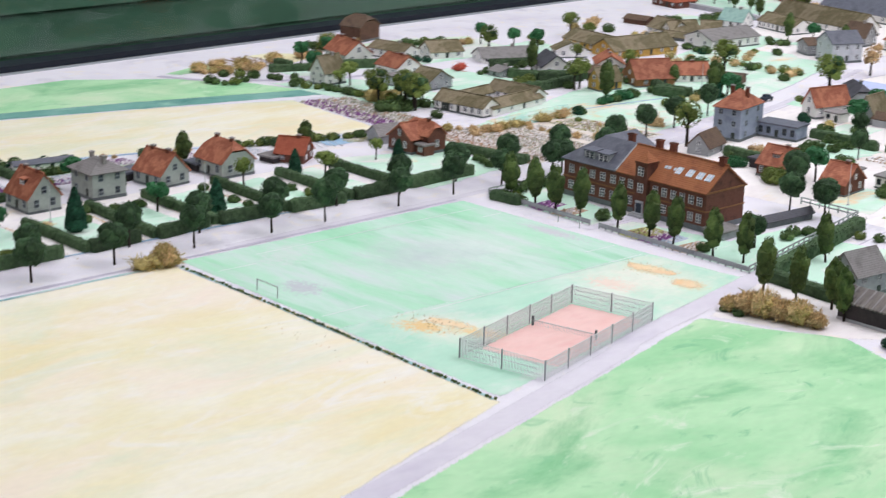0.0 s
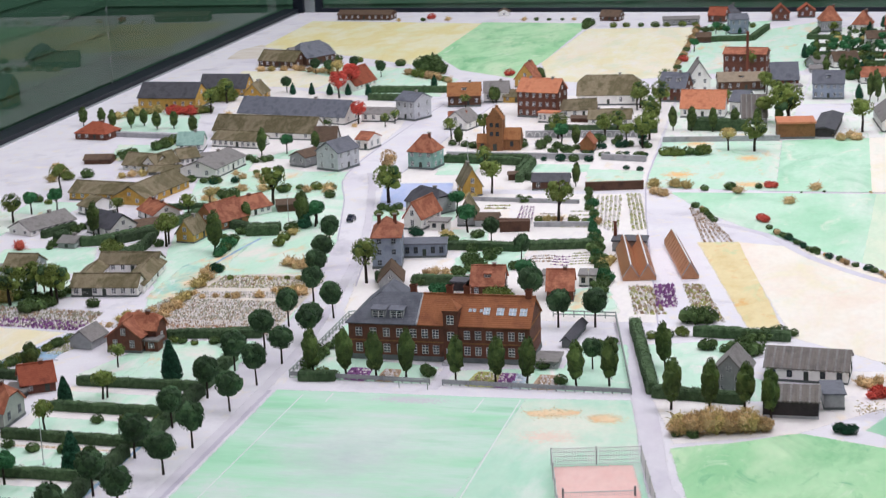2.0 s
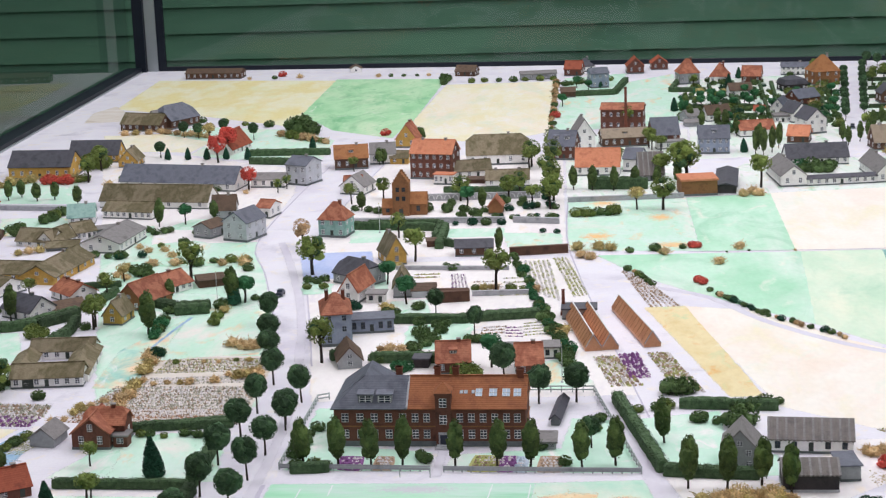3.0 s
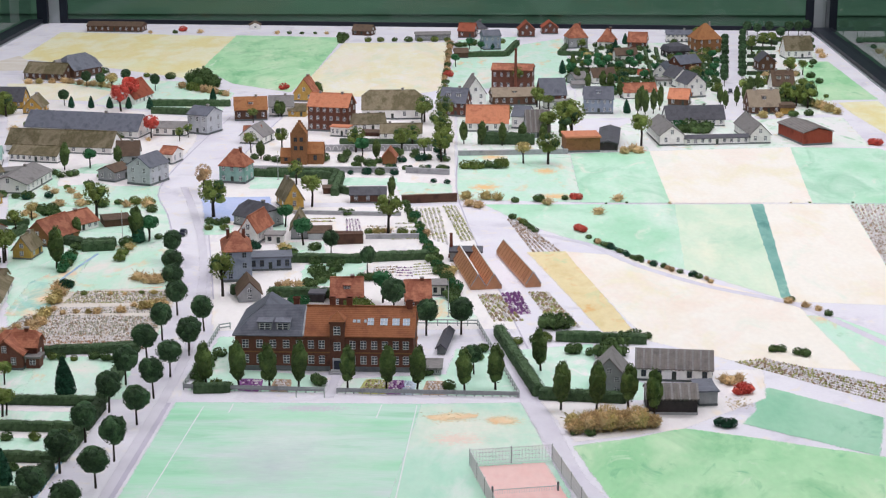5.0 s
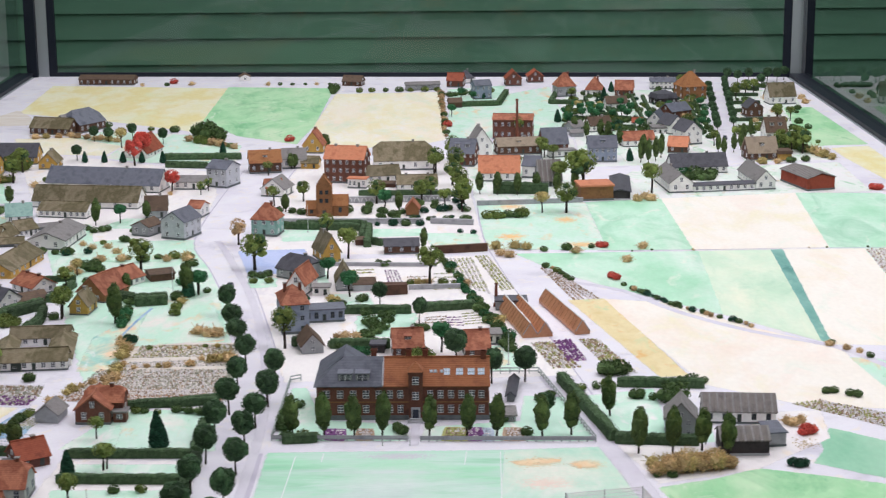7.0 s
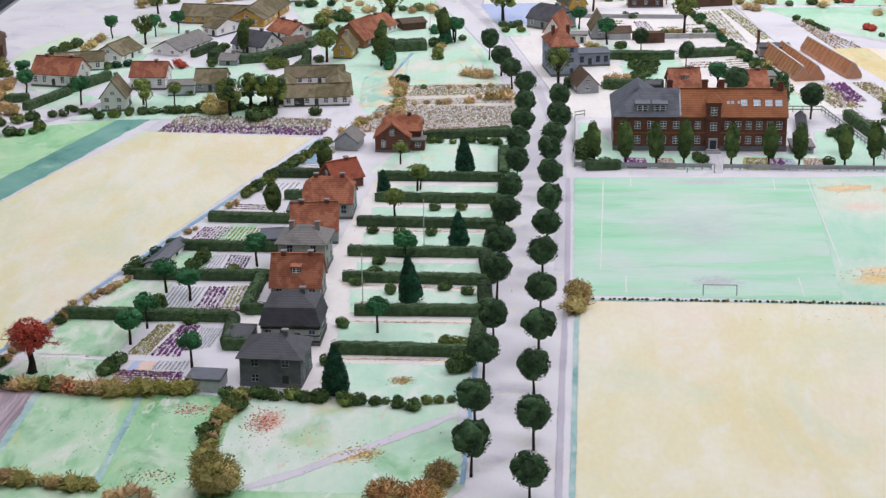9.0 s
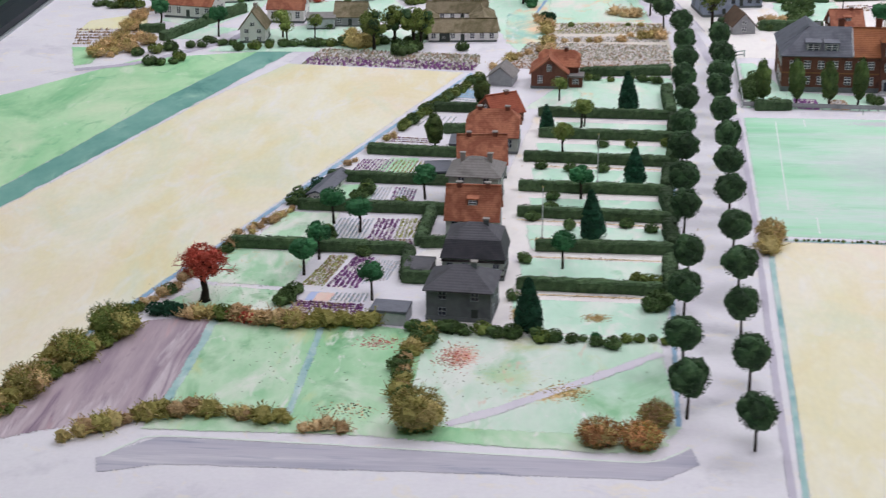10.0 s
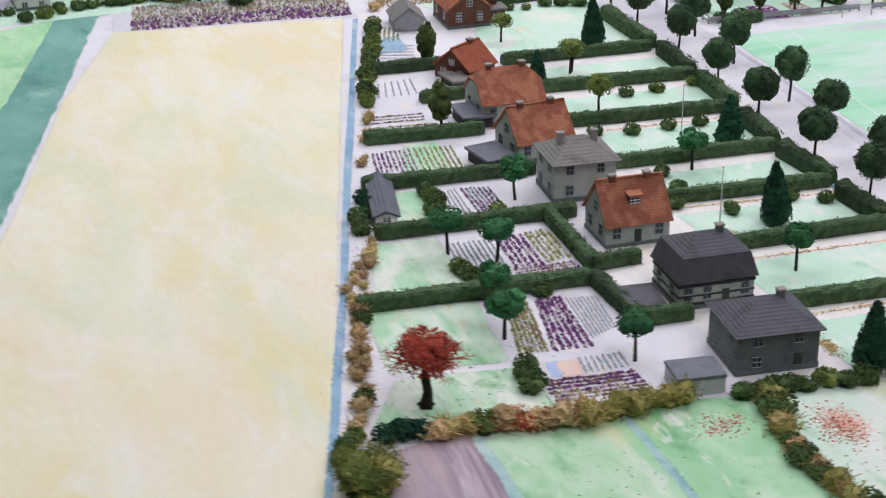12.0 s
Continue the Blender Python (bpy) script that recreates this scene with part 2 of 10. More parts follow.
    paint_orchard=([(164, 214, 172), (190, 226, 196), (150, 202, 158)], dict(BRUSH, scale=26, stains=(((232, 238, 228), 24, 0.46, 0.60), ((132, 186, 138), 36, 0.54, 0.68), ((214, 204, 150), 60, 0.61, 0.72)))),
    paint_lilac=([(214, 208, 222), (224, 220, 230), (206, 200, 216)], dict(BRUSH, scale=12)),
    court_pink=([(240, 194, 188), (244, 206, 200), (236, 184, 180)], dict(BRUSH, scale=26)),
    line_white=([(236, 240, 238), (226, 236, 232)], dict(scale=60, grain=0.05)),
    wall_pale=([(192, 194, 200), (204, 206, 212), (178, 180, 188)], dict(scale=60, vary=0.05, grain=0.05)),
    wall_white=([(238, 236, 236), (246, 244, 242), (228, 224, 224)], dict(scale=60, vary=0.06, grain=0.04)),
    wall_grey=([(150, 152, 156), (166, 168, 172), (140, 142, 146)], dict(scale=60, vary=0.08, grain=0.05)),
    wall_darkgrey=([(98, 104, 106), (112, 118, 120), (88, 93, 97)], dict(scale=60, vary=0.05, grain=0.05)),
    wall_sage=([(158, 166, 162), (172, 180, 174), (146, 152, 148)], dict(scale=60, grain=0.05)),
    wall_brick=([(96, 62, 52), (114, 74, 62), (82, 54, 48)], dict(scale=90, fine=1500, vary=0.1, grain=0.16)),
    wall_orange=([(132, 90, 60), (148, 104, 70), (114, 78, 54)], dict(scale=90, fine=1500, vary=0.08, grain=0.14)),
    wall_red=([(142, 62, 46), (156, 74, 56), (126, 54, 42)], dict(scale=60, grain=0.1)),
    wall_blue=([(136, 146, 166), (150, 160, 178), (122, 132, 152)], dict(scale=60, grain=0.06)),
    wall_ochre=([(188, 148, 72), (200, 162, 88), (172, 132, 62)], dict(scale=60, vary=0.08)),
    wall_brown=([(86, 62, 50), (102, 74, 60), (76, 54, 46)], dict(scale=60, vary=0.12)),
    wall_black=([(56, 52, 54), (68, 62, 64), (48, 46, 48)], dict(scale=60, vary=0.1)),
    wall_teal=([(134, 172, 168), (150, 184, 178), (110, 150, 140)], dict(scale=80, vary=0.05)),
    roof_orange=([(164, 100, 76), (182, 118, 92), (146, 86, 66), (172, 108, 84)], dict(scale=70, vary=0.12, grain=0.12, waves=("Z", 200.0), bump=0.18)),
    roof_red=([(150, 76, 56), (168, 90, 66), (130, 64, 50)], dict(scale=70, vary=0.12, grain=0.12, waves=("Z", 200.0), bump=0.18)),
    roof_school=([(148, 90, 60), (162, 102, 68), (130, 78, 54)], dict(scale=40, grain=0.14, waves=("Z", 200.0), bump=0.4, stains=(((120, 74, 54), 60, 0.58, 0.75),))),
    roof_rust=([(158, 104, 66), (172, 118, 76), (142, 90, 58)], dict(scale=70, grain=0.12, waves=("Z", 200.0), bump=0.18)),
    roof_pale=([(206, 128, 96), (216, 142, 108), (190, 114, 86)], dict(scale=70, vary=0.08, grain=0.1, waves=("Z", 200.0), bump=0.18)),
    roof_slate=([(94, 97, 110), (110, 113, 126), (80, 83, 96)], dict(scale=50, vary=0.1, grain=0.08, waves=("Z", 240.0), bump=0.25, rough=0.5)),
    roof_dark=([(74, 74, 82), (90, 89, 98), (62, 62, 68)], dict(scale=50, vary=0.1, grain=0.08, waves=("Z", 240.0), bump=0.25, rough=0.55)),
    roof_grey=([(128, 124, 124), (142, 138, 138), (112, 108, 108)], dict(scale=60, vary=0.1, grain=0.1, waves=("Z", 200.0), bump=0.3)),
    roof_brown=([(94, 76, 64), (108, 88, 74), (82, 66, 58)], dict(scale=60, vary=0.1, grain=0.1, waves=("Z", 200.0), bump=0.3)),
    roof_thatch=([(116, 104, 82), (140, 128, 106), (100, 92, 66), (128, 116, 94)], dict(scale=45, vary=0.12, grain=0.2, fine=900, stretch=(1, 1, 0.3), bump=0.5)),
    roof_tan=([(146, 130, 112), (160, 144, 126), (128, 114, 100)], dict(scale=50, vary=0.08, grain=0.12)),
    roof_iron=([(104, 98, 96), (120, 112, 108), (90, 86, 86)], dict(scale=50, grain=0.12, rough=0.5)),
    glass_brown=([(186, 128, 94), (200, 146, 112), (170, 112, 82)], dict(scale=60, rough=0.3, grain=0.08)),
    frame_white=([(236, 236, 238), (226, 226, 230)], dict(scale=200, grain=0.03)),
    frame_grey=([(166, 174, 178), (150, 158, 164)], dict(scale=200, grain=0.03)),
    pane_dark=([(46, 52, 62), (62, 68, 80), (40, 44, 54)], dict(scale=90, rough=0.15, vary=0.3, bump=0)),
    pane_light=([(186, 204, 226), (210, 222, 238)], dict(scale=90, rough=0.2, bump=0)),
    door_dark=([(58, 66, 62), (72, 78, 74)], dict(scale=90, vary=0.2)),
    roof_teal=([(132, 168, 160), (158, 190, 182), (120, 152, 148)], dict(scale=70, vary=0.06, grain=0.08)),
    chimney_brick=([(116, 66, 54), (134, 80, 64)], dict(scale=160, vary=0.15, grain=0.15)),
    chimney_grey=([(150, 144, 142), (168, 162, 160)], dict(scale=160, vary=0.1)),
    bark=([(42, 36, 32), (56, 48, 42), (34, 30, 28)], dict(scale=200, rough=0.9, bump=0.4)),
    leaf_dark=([(40, 62, 42), (56, 82, 54), (74, 100, 66)], dict(scale=160, rough=0.85, vary=0.18, island=0.35, bump=0.6, bump_size=0.001)),
    leaf_green=([(38, 88, 56), (52, 104, 66), (66, 120, 78)], dict(scale=160, rough=0.85, vary=0.15, island=0.3, bump=0.6, bump_size=0.001)),
    leaf_bush=([(58, 80, 46), (80, 104, 60), (104, 126, 76)], dict(scale=160, rough=0.85, vary=0.18, island=0.4, bump=0.6, bump_size=0.001)),
    leaf_olive=([(82, 102, 48), (110, 126, 64), (130, 140, 78)], dict(scale=160, rough=0.85, vary=0.18, island=0.35, bump=0.6, bump_size=0.001)),
    leaf_poplar=([(52, 70, 38), (72, 90, 48), (92, 108, 58)], dict(scale=160, rough=0.85, vary=0.18, island=0.35, bump=0.6, bump_size=0.001)),
    leaf_fir=([(24, 60, 46), (36, 78, 58), (46, 90, 68)], dict(scale=160, rough=0.85, vary=0.18, island=0.35, bump=0.6, bump_size=0.001)),
    leaf_gold=([(172, 152, 92), (200, 182, 124), (146, 126, 74)], dict(scale=160, rough=0.9, vary=0.15, island=0.35, bump=0.5, bump_size=0.001)),
    leaf_rust=([(162, 130, 94), (192, 162, 122), (134, 106, 78)], dict(scale=160, rough=0.9, vary=0.2, island=0.35, bump=0.5, bump_size=0.001)),
    leaf_red=([(176, 72, 60), (200, 94, 78), (152, 58, 50)], dict(scale=160, rough=0.85, vary=0.18, island=0.35, bump=0.6, bump_size=0.001)),
    leaf_scarlet=([(194, 72, 64), (212, 94, 82), (176, 60, 56)], dict(scale=160, rough=0.9, vary=0.1, island=0.25, bump=0.5, bump_size=0.001)),
    leaf_sand=([(206, 172, 122), (222, 194, 150), (190, 154, 106)], dict(scale=160, rough=0.9, vary=0.15, island=0.3, bump=0.5, bump_size=0.001)),
    leaf_russet=([(172, 120, 80), (198, 148, 102), (146, 98, 66)], dict(scale=160, rough=0.9, vary=0.15, island=0.4, bump=0.5, bump_size=0.001)),
    leaf_moss=([(142, 136, 74), (170, 162, 98), (118, 112, 56)], dict(scale=160, rough=0.9, vary=0.15, island=0.35, bump=0.5, bump_size=0.001)),
    hedge_green=([(44, 60, 40), (60, 80, 54), (76, 96, 66)], dict(scale=160, rough=0.85, vary=0.15, island=0.55, bump=0.6, bump_size=0.001)),
    crop_purple=([(112, 66, 116), (140, 92, 146), (92, 52, 98)], dict(scale=200, rough=0.9, island=0.3)),
    crop_white=([(220, 214, 216), (232, 226, 228)], dict(scale=200, rough=0.9, island=0.12)),
    crop_brown=([(150, 126, 108), (176, 152, 130), (124, 104, 90)], dict(scale=200, rough=0.9, island=0.35)),
    crop_grey=([(150, 150, 134), (176, 174, 158), (128, 130, 116)], dict(scale=200, rough=0.9, island=0.3)),
    crop_green=([(150, 154, 92), (172, 172, 112), (128, 136, 76)], dict(scale=200, rough=0.9, island=0.3)),
    crop_rust=([(158, 108, 84), (182, 134, 108), (136, 90, 70)], dict(scale=200, rough=0.9, island=0.3)),
    crop_blue=([(176, 190, 206), (198, 208, 220)], dict(scale=200, rough=0.9, island=0.15)),
    fence_grey=([(160, 168, 166), (178, 186, 184)], dict(scale=200, vary=0.1)),
    fence_pale=([(196, 198, 200), (210, 212, 214)], dict(scale=200)),
    stone_grey=([(168, 168, 174), (184, 184, 190), (154, 154, 160)], dict(scale=80, vary=0.08)),
    metal_case=([(172, 178, 182), (180, 186, 190)], dict(scale=3, rough=0.42, metal=0.6, grain=0.02, bump=0)),
    gasket=([(22, 28, 40), (28, 34, 46)], dict(scale=6, rough=0.5, grain=0.04, bump=0.05)),
    plank_green=([(78, 118, 96), (92, 132, 110), (68, 106, 86)], dict(scale=2.5, stretch=(0.15, 1, 1), fine=60, rough=0.6, vary=0.1, grain=0.06, bump=0.2, bump_size=0.002)),
    car_blue=([(40, 46, 62), (52, 58, 74)], dict(scale=60, rough=0.3, bump=0)),
    room_floor=([(92, 88, 84), (106, 102, 98)], dict(scale=1.5, rough=0.5, fine=40)),
    room_ceiling=([(206, 206, 204), (214, 214, 212)], dict(scale=1.0, fine=30)),
    case_wood=([(196, 190, 186), (206, 200, 196)], dict(scale=3, fine=60, rough=0.5)),
)
pane = bpy.data.materials.new("case_glass")
pane.use_nodes = True
_n, _l = pane.node_tree.nodes, pane.node_tree.links
_n.remove(_n["Principled BSDF"])
_mix, _tr, _gl, _fr = (_n.new("ShaderNode" + k) for k in ("MixShader", "BsdfTransparent", "BsdfGlossy", "Fresnel"))
_tr.inputs[0].default_value, _gl.inputs["Roughness"].default_value, _fr.inputs[0].default_value = (0.93, 0.97, 0.95, 1), 0.0, 1.5
for a, b in ((_fr.outputs[0], _mix.inputs[0]), (_tr.outputs[0], _mix.inputs[1]), (_gl.outputs[0], _mix.inputs[2]), (_mix.outputs[0], _n["Material Output"].inputs[0])):
    _l.new(a, b)
MAT["case_glass"] = pane
clear = bpy.data.materials.new("case_clear")
clear.use_nodes = True
clear.node_tree.nodes.remove(clear.node_tree.nodes["Principled BSDF"])
_tr = clear.node_tree.nodes.new("ShaderNodeBsdfTransparent")
clear.node_tree.links.new(_tr.outputs[0], clear.node_tree.nodes["Material Output"].inputs[0])
MAT["case_clear"] = clear


# ---- mesh tools ----
class Build:
    """Collects faces, then becomes one mesh."""

    def __init__(self):
        self.v, self.f, self.m, self.mats, self.cover = [], [], [], [], None

    def slot(self, mat):
        if mat not in self.mats:
            self.mats.append(mat)
        return self.mats.index(mat)

    def add(self, verts, faces, mat):
        k, s = len(self.v), self.slot(mat)
        self.v += [tuple(p) for p in verts]
        self.f += [tuple(i + k for i in f) for f in faces]
        self.m += [s] * len(faces)

    def box(self, x0, y0, z0, x1, y1, z1, mat):
        self.add([(x, y, z) for z in (z0, z1) for y in (y0, y1) for x in (x0, x1)],
                 [(0, 2, 3, 1), (4, 5, 7, 6), (0, 1, 5, 4), (2, 6, 7, 3), (0, 4, 6, 2), (1, 3, 7, 5)], mat)

    def slab(self, poly, thick, mat):
        """A plate: the polygon, and the same polygon lowered along its normal."""
        p = [Vector(q) for q in poly]
        n = Vector((0, 0, 0))
        for a, b in zip(p, p[1:] + p[:1]):
            n += a.cross(b)
        n.normalize()
        k = len(p)
        self.add(p + [q - n * thick for q in p],
                 [tuple(range(k)), tuple(range(2 * k - 1, k - 1, -1))] + [(i, i + k, (i + 1) % k + k, (i + 1) % k) for i in range(k)], mat)

    def tube(self, pts, radii, mat, sides=6):
        rings = []
        for i, p in enumerate(pts):
            d = (Vector(pts[min(i + 1, len(pts) - 1)]) - Vector(pts[max(i - 1, 0)])).normalized()
            u = d.orthogonal().normalized()
            w = d.cross(u)
            rings.append([Vector(p) + radii[i] * (math.cos(a) * u + math.sin(a) * w) for a in (2 * math.pi * j / sides for j in range(sides))])
        faces = [(i * sides + j, i * sides + (j + 1) % sides, (i + 1) * sides + (j + 1) % sides, (i + 1) * sides + j) for i in range(len(pts) - 1) for j in range(sides)]
        k = (len(pts) - 1) * sides
        self.add([q for r in rings for q in r], faces + [tuple(range(k, k + sides)), tuple(range(sides - 1, -1, -1))], mat)

    def mesh(self, name, smooth=False, weld=False):
        me = bpy.data.meshes.new(name)
        me.from_pydata(self.v, [], self.f)
        for m in self.mats:
            me.materials.append(MAT[m])
        me.polygons.foreach_set("material_index", self.m)
        if any(m.startswith(PAINTS) for m in self.mats):
            me.attributes.new("cover", "FLOAT", "POINT").data.foreach_set("value", self.cover or [4.0] * len(self.v))
        if smooth:
            me.polygons.foreach_set("use_smooth", [True] * len(self.f))
        if weld:
            bm = bmesh.new()
            bm.from_mesh(me)
            bmesh.ops.remove_doubles(bm, verts=bm.verts, dist=0.00002)
            bm.to_mesh(me)
            bm.free()
        me.update()
        return me


def part(name, build, parent=None, label="", smooth=False):
    ob = new(name, build.mesh(name, smooth) if isinstance(build, Build) else build)
    if parent:
        ob.parent = parent
    return tagged(ob, label)


def empty(name, m, label, category, group="", kind=""):
    ob = new(name)
    ob.empty_display_size = 0.01
    ob.matrix_basis = m
    return tagged(ob, label, category, group, kind)


# ---- the room ----
RX0, RX1, RY0, RY1, RZ0 = -1.05, 3.05, -6.6, 1.0, -0.95
q = Build()
q.box(RX0, RY0, RZ0 - 0.1, RX1, RY1, RZ0, "room_floor")
tagged(part("floor", q), "dark grey room floor under the case", "floor", kind="structure")
q = Build()
q.box(RX0 - 0.1, RY0 - 0.1, CEILING, RX1 + 0.1, RY1 + 0.1, CEILING + 0.1, "room_ceiling")
tagged(part("ceiling", q), "plain pale ceiling over the display case", "ceiling", kind="structure")


def plank_wall(name, length, m, label):
    w = Build()
    w.box(0, 0.02, RZ0, length, 0.12, CEILING, "plank_green")
    wall = tagged(part(name, w), label, "wall", kind="structure")
    wall.matrix_basis = m
    step, board = 0.085, Build()
    board.add([(0, 0.019, 0), (length, 0.019, 0), (length, -0.006, 0), (0, -0.006, 0), (0, 0.004, step), (length, 0.004, step), (length, 0.019, step), (0, 0.019, step)],
              [(0, 1, 2, 3), (3, 2, 5, 4), (4, 5, 6, 7), (0, 3, 4, 7), (1, 6, 5, 2), (0, 7, 6, 1)], "plank_green")
    me = board.mesh("board")
    for i in range(int((CEILING - RZ0) / step)):
        b = new("board", me)
        b.parent, b.location = wall, (0, 0, RZ0 + i * step)


plank_wall("wall_north", RX1 - RX0, pose(RX0, RY1, 0), "green painted horizontal board wall behind the case")
plank_wall("wall_west", RY1 - RY0, pose(RX0, RY0, 0, rz=90), "green painted horizontal board wall beside the case")
plank_wall("wall_east", RY1 - RY0, pose(RX1, RY1, 0, rz=-90), "green painted horizontal board wall beside the case")
plank_wall("wall_south", RX1 - RX0, pose(RX1, RY0, 0, rz=180), "green painted horizontal board wall behind the viewer")

# ---- the display case ----
X0, X1, Y0, Y1 = -0.050, 1.998, -3.905, 0.0
SKEW, ASKEW = -0.0625, []  # the back glazing stands slightly askew to the sides
case = empty("display_case", pose(0, 0, RZ0), "large glazed museum case with metal posts and dark gaskets", "display case")
case_h = 0.95


def case_box(name, x0, y0, z0, x1, y1, z1, mat, label=""):
    w = Build()
    w.box(x0, y0, z0 + case_h, x1, y1, z1 + case_h, mat)
    ob = part(name, w, case, label)
    if y0 > -0.02:
        ASKEW.append(ob)
    return ob


case_box("plinth", X0 + 0.05, Y0 + 0.05, -0.95, X1 - 0.05, Y1 - 0.02, -0.06, "case_wood", "pale wooden base")
case_box("tray", X0 - 0.03, Y0 - 0.02, -0.06, X1 + 0.03, Y1 - 0.02, -0.021, "case_wood")
TOP = 1.0
for side in (-1, 1):
    def across(a, b, side=side):
        """Distances outward from the inner corner, on either side of the case."""
        return sorted((1 + side * (1 + a), 1 + side * (1 + b)))
    a, b = across(0.008, 0.037)
    case_box("post", a, 0.0, -0.02, b, 0.034, TOP, "metal_case", "brushed metal corner post")
    a, b = across(-0.013, 0.0078)
    case_box("gasket", a, 0.002, 0.0, b, 0.012, TOP, "gasket")
    a, b = across(0.0372, 0.066)
    case_box("gasket", a, -0.014, 0.0, b, 0.006, TOP, "gasket")
case_box("bottom_rail", -0.0078, 0.0025, -0.02, 2.0078, 0.014, 0.011, "gasket")


def glass_pane(x0, y0, z0, x1, y1, z1, inner):
    """A pane whose inner face mirrors a little, as glass does; inner says which face looks into the case."""
    w = Build()
    z0, z1 = z0 + case_h, z1 + case_h
    v = [(x0, y0, z0), (x1, y0, z0), (x1, y1, z0), (x0, y1, z0), (x0, y0, z1), (x1, y0, z1), (x1, y1, z1), (x0, y1, z1)]
    for k, f in dict(bottom=(3, 2, 1, 0), top=(4, 5, 6, 7), front=(0, 1, 5, 4), right=(1, 2, 6, 5), back=(2, 3, 7, 6), left=(3, 0, 4, 7)).items():
        w.add([v[i] for i in f], [(0, 1, 2, 3)], "case_glass" if k == inner else "case_clear")
    return part("glass_pane", w, case, "clear glass pane")


ASKEW.append(glass_pane(0.013, 0.006, 0.011, 1.987, 0.009, TOP, "front"))
case_box("top_rail", -0.049, 0.0, TOP, 2.053, 0.034, TOP + 0.03, "metal_case")
for x, s in ((X0, -1), (X1, 1)):
    a, b = sorted((x, x + s * 0.040))
    back = SKEW * x - 0.0145
    case_box("bottom_rail", a, Y0, -0.02, b, back, 0.012, "gasket")
    a, b = sorted((x - s * 0.004, x - s * 0.0002))
    case_box("lip", a, Y0, -0.02, b, back - 0.016, 0.003, "metal_case")
    a, b = sorted((x + s * 0.026, x + s * 0.029))
    glass_pane(a, Y0, 0.012, b, back, TOP, "right" if s < 0 else "left")
    a, b = sorted((x - s * 0.005, x + s * 0.029))
    case_box("top_rail", a, Y0, TOP, b, back, TOP + 0.03, "metal_case")
for ob in ASKEW:
    ob.matrix_basis = pose(0, 0, 0, rz=math.degrees(math.atan(SKEW)))
for ob in case.children:
    if ob.name.startswith("glass_pane"):
        ob.visible_shadow = False

# ---- model ground: one painted board, with thin painted areas on it ----
w = Build()
w.slab([(X0 + 0.004, Y0, 0), (X1 - 0.004, Y0, 0), (X1 - 0.004, SKEW * X1 + 0.002, 0), (X0 + 0.004, SKEW * X0 + 0.002, 0)], 0.02, "board_white")
tagged(part("ground", w), "pale lilac-white painted baseboard with streets", "ground", kind="structure")
LAYER = {"n": 0}


def clip_board(pts):
    """Keeps an area on the board."""
    out = list(pts)
    for axis, limit, sign in ((0, 0.012, 1), (0, 1.992, -1), (1, -3.87, 1), (1, -0.03, -1)):
        src, out = out, []
        for a, b in zip(src, src[1:] + src[:1]):
            ina, inb = (a[axis] - limit) * sign >= 0, (b[axis] - limit) * sign >= 0
            if ina:
                out.append(a)
            if ina != inb:
                t = (limit - a[axis]) / (b[axis] - a[axis])
                out.append((a[0] + t * (b[0] - a[0]), a[1] + t * (b[1] - a[1])))
        if not out:
            return out
    return out


def area(name, mat, pts, label, z=0.0006, rag=0.0015, soft=0.0045):
    """A thin coat of paint with a hand-drawn edge, where it thins out and lets the board through."""
    pts = clip_board(pts)
    if len(pts) < 3:
        return None
    LAYER["n"] += 1
    z = 0.00006 + 0.08 * z + 0.0000025 * LAYER["n"]
    ring = []
    for a, b in zip(pts, pts[1:] + pts[:1]):
        d = math.dist(a, b)
        k = max(1, int(d / 0.008))
        nx, ny = (b[1] - a[1]) / max(d, 1e-6), -(b[0] - a[0]) / max(d, 1e-6)
        for i in range(k):
            t = i / k
            x, y = a[0] + t * (b[0] - a[0]), a[1] + t * (b[1] - a[1])
            j = rag * noise.noise((x * 60, y * 60, LAYER["n"])) if i else 0
            ring.append((x + nx * j, y + ny * j, z))
    if sum(a[0] * b[1] - b[0] * a[1] for a, b in zip(ring, ring[1:] + ring[:1])) < 0:
        ring.reverse()
    w, k = Build(), len(ring)
    outer = []
    for i, p in enumerate(ring):
        u = Vector(ring[(i + 1) % k]) - Vector(ring[i - 1])
        u = Vector((u.y, -u.x, 0)).normalized() * soft * 0.7
        outer.append(tuple(Vector(p) + u - Vector((0, 0, 0.000012 + 0.000002 * (i % 5)))))
    w.add(ring + ring + outer, [tuple(range(k))] + [(i + k, i + 2 * k, (i + 1) % k + 2 * k, (i + 1) % k + k) for i in range(k)], mat)
    w.cover = [4.0] * k + [1.5] * k + [0.0] * k
    return tagged(part(name, w), label, "painted ground", kind="structure")


